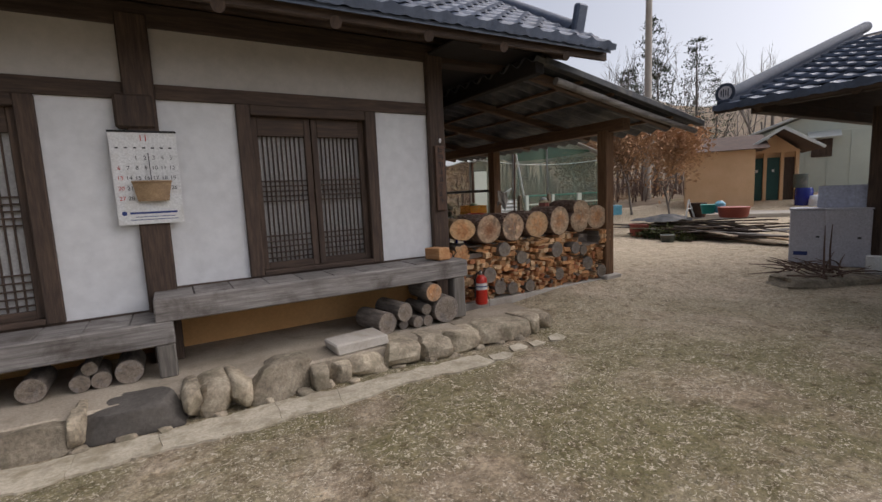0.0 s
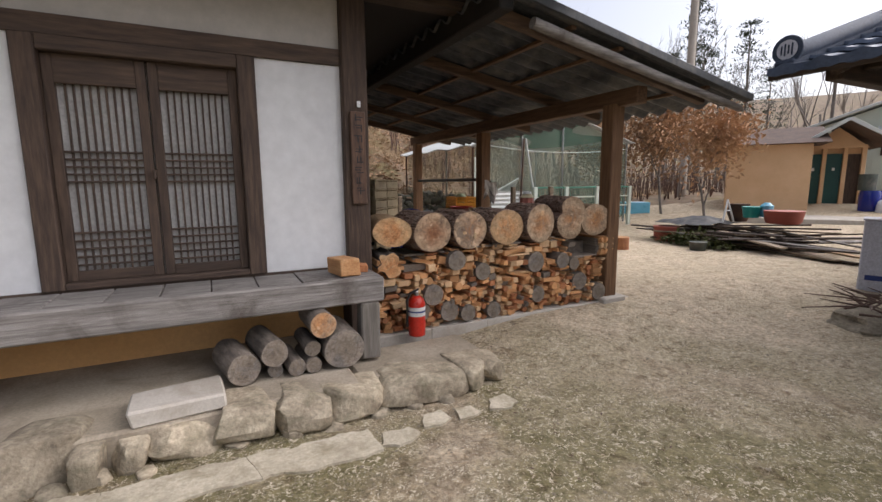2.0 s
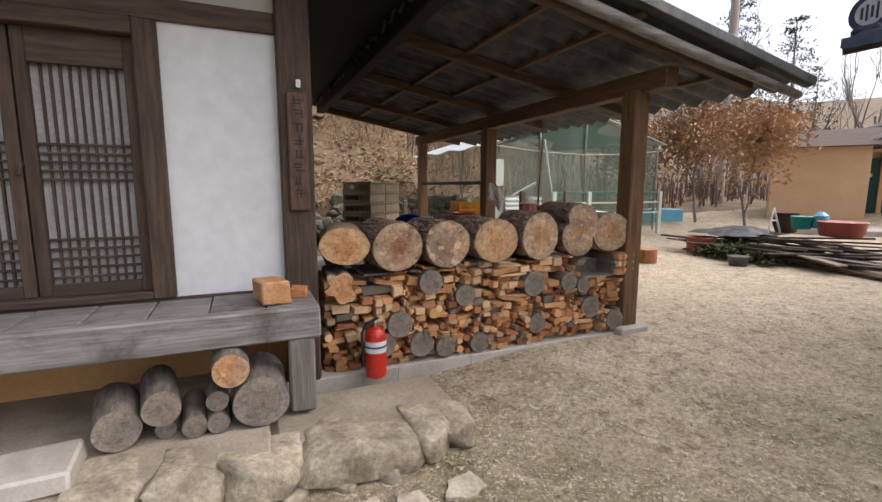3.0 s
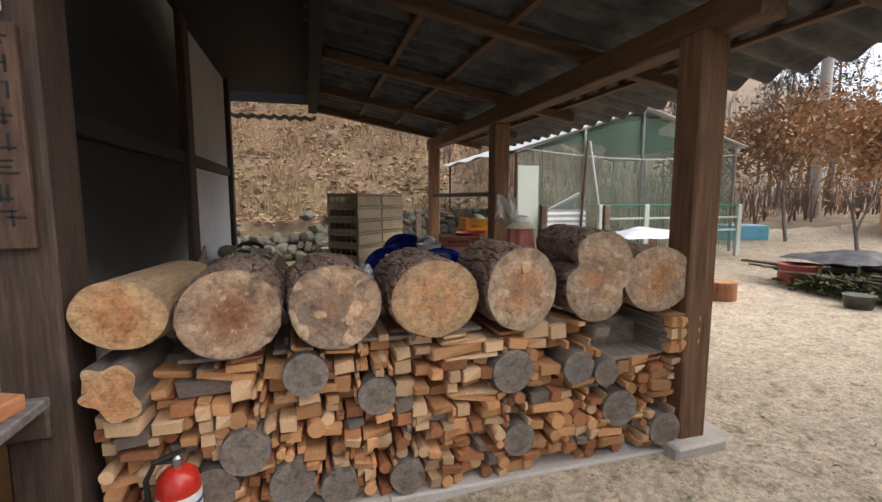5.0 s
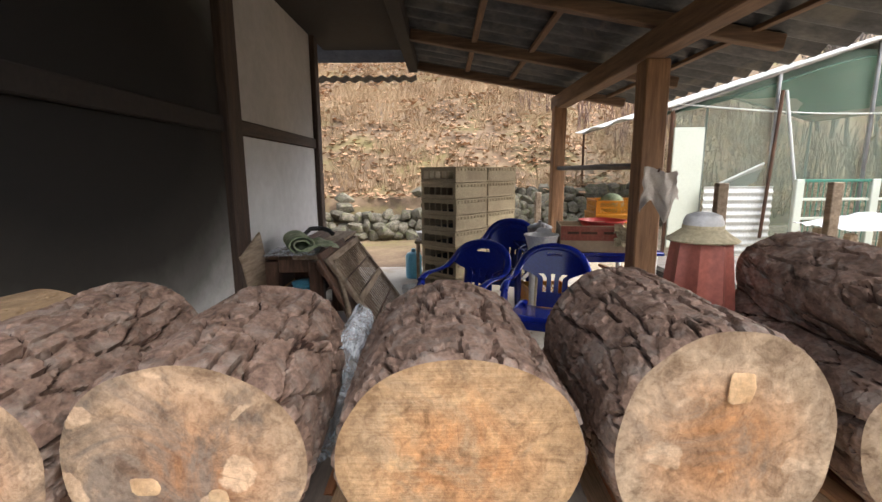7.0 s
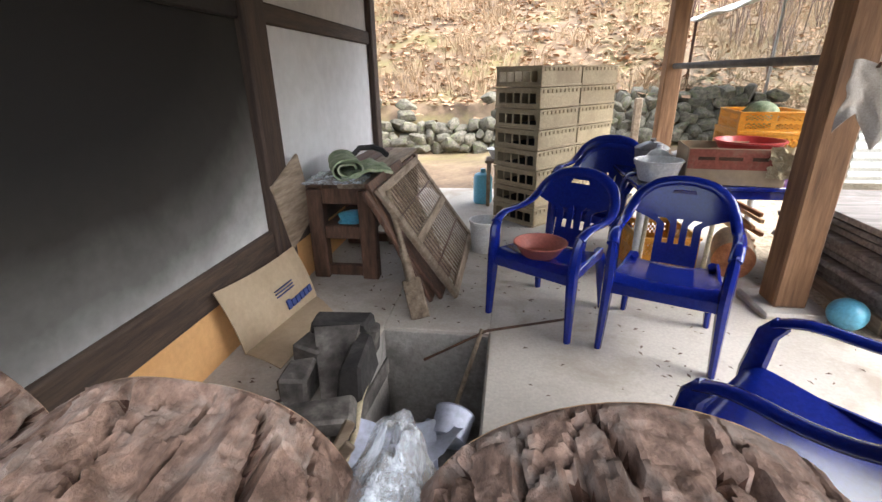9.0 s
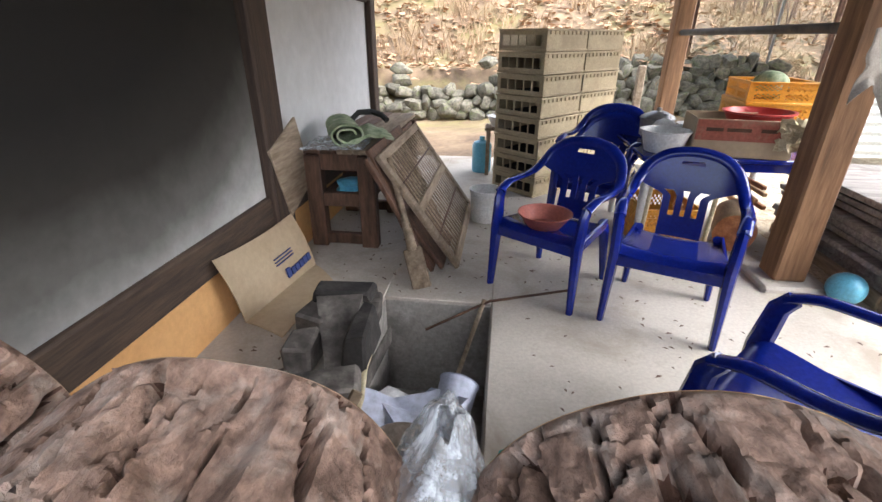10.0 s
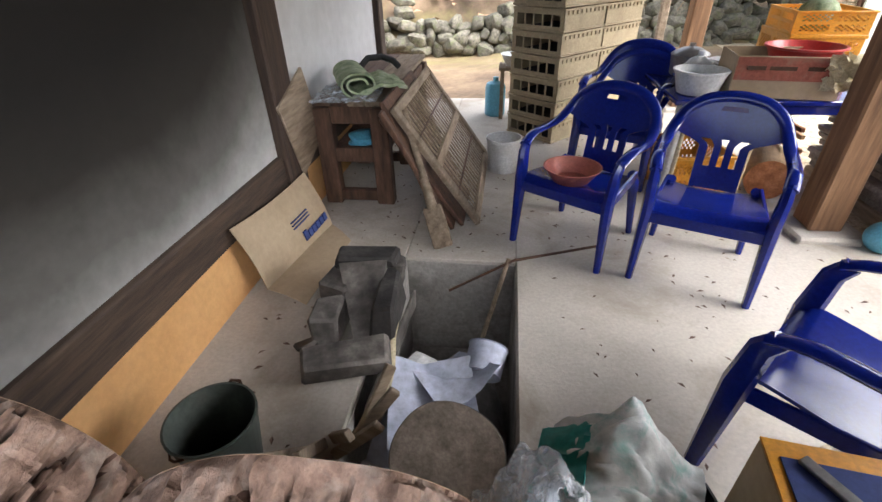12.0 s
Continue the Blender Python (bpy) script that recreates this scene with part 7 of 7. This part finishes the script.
single("concrete_apron", Geo().box((0, 0, 0), (6, 3.5, 0.3), 0.02), M_CONC, "low concrete terrace before the outhouse", "terrace", (18.65, 7.4, 0.22), -58, kind="structure")
wh = thing("warehouse", "large pale green panel-clad warehouse with low gable", "building", at=(24.3, 9.2, 0.3), turn=-68)
part("wall", Geo().box((4.0, 3.0, 1.55), (12.0, 6.0, 3.1), 0.01), M_MINT, wh, "pale green panel wall")
part("gable", Geo().put([(-2.0, 0.0, 3.1), (4.0, 0.0, 5.3), (10.0, 0.0, 3.1), (-2.0, 6.0, 3.1), (4.0, 6.0, 5.3), (10.0, 6.0, 3.1)], [(0, 2, 1), (3, 4, 5), (0, 1, 4, 3), (1, 2, 5, 4), (0, 3, 5, 2)]), M_MINT, wh, smooth=False)
for s in (-1, 1):
    part("roof_sheet", Geo().box((0, 0, 0), (6.8, 6.8, 0.1), 0.01, m=pose(4.0 + s * 3.2, 3.0, 4.25, 0, s * 20.1, 0)), M_CORR if s > 0 else M_SHEET, wh, "pale sheet roof edge")
part("window", Geo().box((0.45, -0.02, 2.4), (0.7, 0.06, 0.75), 0.005), M_TIMBER, wh, "dark window under a small awning")
part("awning", Geo().box((0, 0, 0), (1.1, 0.8, 0.05), 0.005, m=pose(0.5, -0.35, 2.95, 22, 0, 0)), M_SHEET, wh)
for q in range(16):
    part("seam", Geo().box((-1.6 + 0.75 * q, -0.012, 1.55), (0.03, 0.02, 3.08), 0.003), M_MINT, wh)
bar = thing("blue_barrel", "blue plastic barrels and bottles by the warehouse", "barrel", at=(19.9, 7.6, 0.4))
part("barrel", Geo().lathe([(0.25, 0), (0.28, 0.1), (0.28, 0.6), (0.25, 0.7), (0, 0.7)], 20), M_BLUE, bar)
part("drum", Geo().lathe([(0.22, 0), (0.22, 0.5), (0, 0.5)], 20, m=pose(-0.05, 0.1, 0.7)), M_BUCKET, bar)
single("white_sack", Geo().rock((0, 0, 0.2), (0.45, 0.45, 0.5), 55, 12, 0.8, 0.2), M_TARP, "white filled sack by the barrels", "sack", (19.75, 7.15, 0.36))
single("red_tub", Geo().lathe([(0.35, 0), (0.42, 0.6), (0.44, 0.62), (0, 0.55)], 24), M_CLAYRED, "tall red-brown plastic tub by the warehouse", "tub", (18.4, 6.2, 0.35))

# ---- net shelter ----
net = thing("net_shelter", "garden shelter of pipe frame with green netting and white roof sheet", "shelter")
NY = 11.4
PK = (10.95, 3.35)
for y in (NY, NY + 4.5):
    for x, z in ((7.93, 2.34), (13.55, 2.6), (10.95, 3.32), (9.5, 2.85)):
        part("pipe_post", Geo().tube([(x, y, -0.1), (x, y, z)], 0.03, 8), M_STEEL if x > 8 else M_RUST, net)
    part("pipe_rafter", Geo().tube([(7.9, y, 2.34), (PK[0], y, PK[1]), (13.6, y, 2.6)], 0.03, 8), M_STEEL, net)
part("brace_pole", Geo().tube([(9.55, NY - 0.1, 2.6), (9.9, NY - 0.3, 0.2)], 0.025, 8), M_SHEET, net, "white leaning pole")
part("brace_pole", Geo().tube([(9.5, NY - 0.1, 2.6), (9.25, NY - 0.3, 0.4)], 0.025, 8), M_RUST, net)
part("roof_sheet", Geo().shell(lambda u, v: (7.75 + (PK[0] - 7.75) * u, NY - 0.15 + 4.8 * v, 2.36 + (PK[1] - 2.34) * u + 0.03 * math.sin(v * 20)), 6, 20, 0.02), M_SHEET, net, "white plastic roof sheet")
part("roof_sheet", Geo().shell(lambda u, v: (PK[0] + (13.75 - PK[0]) * u, NY - 0.15 + 4.8 * v, PK[1] + 0.02 + (2.6 - PK[1]) * u), 6, 12, 0.02), M_SHEET, net)
part("green_cover", Geo().shell(lambda u, v: (9.6 + 3.6 * u, NY + 0.15 + 4.2 * v, (2.75 if u < 0.38 else 2.75) + 0.42 * math.sin(math.pi * u) - 0.06 * math.sin(math.pi * v)), 12, 8, 0.02), M_GREENSHEET, net, "green tarpaulin under the roof")
for y in (NY + 0.02, NY + 4.5):
    part("net_wall", Geo().shell(lambda u, v: (8.0 + 5.5 * u, y + 0.05 * math.sin(u * 25), 0.3 + (2.0 + 0.9 * math.sin(math.pi * min(1, u * 0.95))) * v), 30, 4, 0.004), M_GREENNET, net, "green netting")
part("net_wall", Geo().shell(lambda u, v: (13.5, NY + 4.5 * u, 0.3 + 2.3 * v), 8, 4, 0.004), M_GREENNET, net)
part("rope", Geo().tube([(8.0 + 0.55 * q, NY - 0.04, 2.42 - 0.16 * math.sin(math.pi * q / 10)) for q in range(11)], 0.012, 6), M_SHEET, net)
part("door_panel", Geo().box((8.18, NY - 0.05, 1.15), (0.46, 0.03, 1.85), 0.005), M_MINT, net, "pale panel")
part("corrugated_panel", Geo().shell(lambda u, v: (8.4 + 1.05 * u, NY - 0.2 + 0.015 * math.sin(v * 60), 0.1 + 1.08 * v), 4, 80, 0.006), M_SHEET, net, "pale yellow corrugated panel")
gf = thing("green_fence", "pale green welded wire fence", "fence", at=(9.6, NY - 0.5, 0.0))
for x in (0.0, 1.1, 2.3, 3.6):
    part("post", Geo().box((x, 0, 0.62), (0.12 if x != 2.3 else 0.2, 0.08, 1.34), 0.01), M_MINT, gf)
for z in (0.72, 1.0, 1.27):
    part("rail", Geo().box((1.8, 0, z), (3.6, 0.03, 0.04), 0.005), M_GREENSHEET if z > 1.2 else M_MINT, gf)
for q in range(44):
    part("wire", Geo().tube([(0.08 * q + 0.05, 0, 0.3), (0.08 * q + 0.05, 0, 1.27)], 0.006, 5), M_GREENSHEET, gf)
single("white_sheet", crumple(1.5, 0.9, 0.15, 81), M_TARP, "white plastic sheet draped over goods by the fence", "sheet", (9.9, 9.9, 0.72))
for q, (x, y) in enumerate(((9.3, 9.6), (10.4, 9.6), (9.4, 10.2), (10.3, 10.2))):
    single("low_post", Geo().box((0, 0, 0.34), (0.1, 0.1, 0.86), 0.01), M_OLDWOOD, "short wooden post under the white sheet", "post", (x, y, -0.1), 0, "posts under the sheet")
single("blue_box", Geo().box((0, 0, 0.3), (1.2, 0.7, 0.6), 0.02), M_AQUA, "light blue covered box at the yard edge", "box", (15.2, 12.6, 0.1), -30)
single("slanted_board", Geo().box((0, 0, 0.3), (0.8, 0.03, 0.5), 0.005, m=pose(0, 0, 0, 50, -25, 0)), M_SHEET, "slanted white board by the shelter", "board", (9.15, 11.75, 1.05))

# ---- stone wall, hillside growth, trees ----
random.seed(5)
rw = thing("dry_stone_wall", "dry stone retaining wall of grey-green boulders", "stone wall", kind="structure")
M_MOSSY = mat("mossy_boulder", [(0.05, 0.046, 0.033), (0.12, 0.107, 0.08), (0.2, 0.18, 0.14)], 6, rough=0.95, bump=0.5, fine=20, vary=0.3, dirt=(0.085, 0.1, 0.035), grime=3)
RM = [Geo().boulder((0, 0, 0), (1, 1, 1), 100 + q, 9, 11, 0.8).mesh("stone", M_MOSSY) for q in range(14)]
z = 0.1
row = 0
while z < 1.25:
    x = -1.5
    while x < 9.5:
        w = random.uniform(0.16, 0.4)
        h = random.uniform(0.16, 0.34)
        if z < 0.7 or x > 4.9 or random.random() < 0.3:
            part("stone", random.choice(RM), None, rw, m=pose(x + w / 2, 15.0 + 0.18 * row * 0.6 + random.uniform(-0.08, 0.08), z + random.uniform(-0.08, 0.08) - 0.15, random.uniform(-25, 25), random.uniform(-25, 25), random.uniform(0, 180)) @ Matrix.Diagonal((w * 1.12, 0.42, h * 1.15, 1)))
        x += w * 0.92
    z += 0.2
    row += 1
g = Geo()
gb = Geo()
for q in range(6500):
    x, y = random.uniform(-6, 22), random.uniform(15.1, 33)
    if y < (15.3 if x < 8 else 15.3 - 0.2 * (x - 8)):
        continue
    dens = noise.noise(Vector((x * 0.5, y * 0.5, 4)))
    if dens < -0.25:
        continue
    z0 = ground_z(x, y) - 0.03
    tall = random.uniform(0.15, 0.5) * (1.2 + dens)
    for k in range(5):
        a = random.uniform(0, 6.283)
        lean_ = random.uniform(0.2, 1.1) * tall
        w = random.uniform(0.006, 0.014)
        dx, dy = math.cos(a), math.sin(a)
        bx, by = x + random.uniform(-0.12, 0.12), y + random.uniform(-0.12, 0.12)
        g.put([(bx - w, by, z0), (bx + w, by, z0), (bx + dx * lean_ * 0.4 + w * 0.6, by + dy * lean_ * 0.4, z0 + tall * 0.6), (bx + dx * lean_ * 0.4 - w * 0.6, by + dy * lean_ * 0.4, z0 + tall * 0.6), (bx + dx * lean_, by + dy * lean_, z0 + tall)], [(0, 1, 2, 3), (3, 2, 4)])
for q in range(16000):
    x, y = random.uniform(-5, 20), random.uniform(15.2, 30)
    if y < (15.3 if x < 8 else 15.3 - 0.2 * (x - 8)):
        continue
    z0 = ground_z(x, y) + random.uniform(0.0, 0.06)
    a, s = random.uniform(0, 6.283), random.uniform(0.05, 0.12)
    gb.put([(x + s * math.cos(a + k * 1.57), y + s * 0.7 * math.sin(a + k * 1.57), z0 + random.uniform(0, 0.08)) for k in range(4)], [(0, 1, 2, 3)])
tagged(new("dry_grass", g.mesh("dry_grass", M_DRY, False)), "tufts of dead straw-coloured grass on the hillside", "grass", kind="stuff")
tagged(new("fallen_leaves", gb.mesh("fallen_leaves", M_LEAF, False)), "fallen brown leaves on the hillside", "leaves", kind="stuff")


def branches(g, p, d, r, ln, depth, tips, spread=0.6, n=6):
    q = [p]
    steps_ = 4
    dd = d.normalized()
    for k in range(steps_):
        dd = (dd + Vector((random.uniform(-1, 1), random.uniform(-1, 1), random.uniform(-0.4, 0.7))) * 0.13).normalized()
        q.append(q[-1] + dd * ln / steps_)
    g.tube(q, [r * (1 - 0.55 * k / steps_) for k in range(steps_ + 1)], n if depth > 1 else 4)
    tips.append((q[-1], dd))
    if depth <= 0:
        return
    for k in range(3 if depth > 1 else 4):
        at = q[random.choice((2, 3, 4))]
        nd = (dd + Vector((random.uniform(-1, 1), random.uniform(-1, 1), random.uniform(-0.2, 0.8))) * spread * 1.5).normalized()
        branches(g, at, nd, r * 0.5, ln * random.uniform(0.5, 0.75), depth - 1, tips, spread, n)


def bare_tree(at, h, r, seed, leaves=0, label="", spread=0.6, depth=3, leaf=M_LEAF, name="tree"):
    random.seed(seed)
    tr = thing(name, label, "tree", at=at)
    g, tips = Geo(), []
    branches(g, Vector((0, 0, -0.2)), Vector((0.05, 0.02, 1)), r, h * 0.5, depth, tips, spread)
    part("trunk", g, M_TREE, tr)
    if leaves:
        c = Geo()
        for q in range(leaves):
            p, d = random.choice(tips)
            p = p + Vector((random.gauss(0, 0.32), random.gauss(0, 0.32), random.gauss(0, 0.26)))
            a = Vector((random.uniform(-1, 1), random.uniform(-1, 1), random.uniform(-1, 0.3))).normalized()
            b = a.cross(Vector((random.random(), random.random(), 1))).normalized()
            s = random.uniform(0.05, 0.1)
            c.put([p, p + a * s + b * s * 0.45, p + a * s * 2, p + a * s - b * s * 0.45], [(0, 1, 2, 3)])
        part("crown", c, leaf, tr, "sparse crown of dry brown leaves")
    return tr


bare_tree((14.6, 9.3, 0.0), 3.6, 0.05, 1, 3200, "young oak with dry brown leaves behind the lumber", 0.75, 3)
bare_tree((15.6, 11.6, 0.05), 4.2, 0.055, 2, 3200, "oak with dry brown leaves by the yard edge", 0.7, 3)
bare_tree((13.6, 12.8, 0.1), 3.6, 0.05, 6, 3200, "thin shrub with a few dry leaves", 0.7, 3)
proto = [bare_tree((32 + 2 * q, 24 + q, ground_z(32 + 2 * q, 24 + q)), 11 + q, 0.16, 40 + q, 0, "tall bare deciduous tree on the hill", 0.33, 4) for q in range(3)]
for t in proto:
    tagged(t, group="bare trees on the hill")


def pine(at, h, seed):
    random.seed(seed)
    tr = thing("pine_tree", "tall dark green pine on the hill", "tree", "pines on the hill", at)
    part("trunk", Geo().tube([(0, 0, -0.3), (0.1, 0, h * 0.5), (0.05, 0.1, h)], [0.18, 0.12, 0.03], 8), M_TREE, tr)
    c = Geo()
    for lv in range(13):
        z = h * (0.35 + 0.64 * lv / 12)
        R = (0.22 * h) * (1 - lv / 13) ** 0.8 + 0.3
        for k in range(6):
            a = random.uniform(0, 6.283)
            for q in range(26):
                f = random.random() ** 0.7
                p = Vector((math.cos(a) * R * f, math.sin(a) * R * f, z - 0.12 * R * f + random.gauss(0, 0.13))) + Vector((random.gauss(0, 0.2), random.gauss(0, 0.2), 0))
                d = Vector((random.uniform(-1, 1), random.uniform(-1, 1), random.uniform(-0.2, 0.6))).normalized() * 0.3
                s = d.cross(Vector((0, 0, 1))).normalized() * 0.06
                c.put([p - s, p + d, p + s], [(0, 1, 2)])
    part("crown", c, M_NEEDLE, tr)
    return tr


pp = [pine((37, 25, ground_z(37, 25)), 11, 3), pine((41, 24, ground_z(41, 24)), 13, 4)]
random.seed(77)
for q in range(64):
    th = random.uniform(8, 62)
    rr = random.uniform(36, 62)
    x, y = rr * math.cos(radians(th)), rr * math.sin(radians(th))
    if th > 50 and rr < 40:
        continue
    copy_thing(proto[q % 3] if q % 5 else pp[q % 2], pose(x, y, ground_z(x, y) - 0.2, 0, 0, random.uniform(0, 360)) @ Matrix.Diagonal((0.8, 0.8, random.uniform(0.55, 0.95), 1)))
shrub = Geo()
random.seed(91)
for q in range(900):
    th, rr = random.uniform(15, 75), random.uniform(19, 36)
    x, y = 2 + rr * math.cos(radians(th)), 2 + rr * math.sin(radians(th))
    if y < (15.6 if x < 8 else 15.6 - 0.2 * (x - 8)):
        continue
    z0 = ground_z(x, y) - 0.1
    for k in range(3):
        hh = random.uniform(0.6, 2.2)
        dx, dy = random.uniform(-0.3, 0.3), random.uniform(-0.3, 0.3)
        shrub.tube([(x, y, z0), (x + dx * 0.5, y + dy * 0.5, z0 + hh * 0.55), (x + dx * hh, y + dy * hh, z0 + hh)], [0.018, 0.012, 0.004], 4)
tagged(new("bare_shrubs", shrub.mesh("bare_shrubs", M_TWIG, False)), "thin bare brown shrub stems on the hillside", "shrubs", kind="stuff")
up = thing("utility_pole", "tall grey concrete utility pole", "utility pole", at=(20.45, 14.35, 0.8))
part("shaft", Geo().tube([(0, 0, -0.5), (0.02, 0, 13)], [0.19, 0.13], 14), M_POLE, up)
part("crossarm", Geo().box((0, 0, 12.3), (1.6, 0.09, 0.09), 0.01), M_STEEL, up)
up2 = thing("utility_pole", "far dark utility pole on the slope", "utility pole", at=(50, 21.9, ground_z(50, 21.9)))
part("shaft", Geo().tube([(0, 0, -0.5), (0, 0, 9)], [0.16, 0.12], 10), M_TREE, up2)
part("wire", Geo().tube([(-30 + 3 * q, -7.5 + 0.75 * q, 4 + 0.45 * q - 1.2 * math.sin(math.pi * q / 10)) for q in range(11)], 0.015, 4), M_BLACK, up2)

# ---- loose litter on the soil and floor ----
random.seed(63)
g = Geo()
for q in range(2600):
    x, y = random.uniform(-1.5, 8.5), random.uniform(0.8, 5.4) if q % 3 else random.uniform(3.0, 4.8)
    if y > 3.95 and x < 3.85 or (y > 4.8 and x < 6.4):
        continue
    s = random.uniform(0.005, 0.012) if q % 14 else random.uniform(0.012, 0.022)
    p = Vector((x, y, ground_z(x, y) + s * 0.3))
    k = len(g.v)
    vs = [Vector(v) * s * random.uniform(0.7, 1.2) for v in ((1, 0, 0), (-1, 0, 0), (0, 1, 0), (0, -1, 0), (0, 0, 0.4), (0, 0, -0.4))]
    g.put([p + v for v in vs], [(0, 2, 4), (2, 1, 4), (1, 3, 4), (3, 0, 4), (2, 0, 5), (1, 2, 5), (3, 1, 5), (0, 3, 5)])
tagged(new("pebbles", g.mesh("pebbles", M_STONE)), "scattered small pebbles in the yard soil", "pebbles", kind="stuff")
g = Geo()
for q in range(700):
    yard = q % 5 == 0
    x, y = (random.uniform(3.2, 8), random.uniform(2.6, 4.75)) if yard else (random.uniform(2.9, 6.2), random.uniform(5.6, 9.5))
    if (not yard and in_pit(x, y)) or (yard and x < 3.9 and y > 3.9):
        continue
    z0 = (ground_z(x, y) if yard else 0.0) + 0.006
    a, s = random.uniform(0, 6.283), random.uniform(0.008, 0.022)
    ca, sa = math.cos(a) * s, math.sin(a) * s
    g.put([(x - ca, y - sa, z0), (x + sa * 0.4, y - ca * 0.4, z0 + 0.004), (x + ca, y + sa, z0 + 0.002), (x - sa * 0.4, y + ca * 0.4, z0 + 0.005)], [(0, 1, 2, 3)])
tagged(new("wood_chips", g.mesh("wood_chips", M_TWIG, False)), "scattered wood chips and crumbs on soil and concrete", "wood chips", kind="stuff")
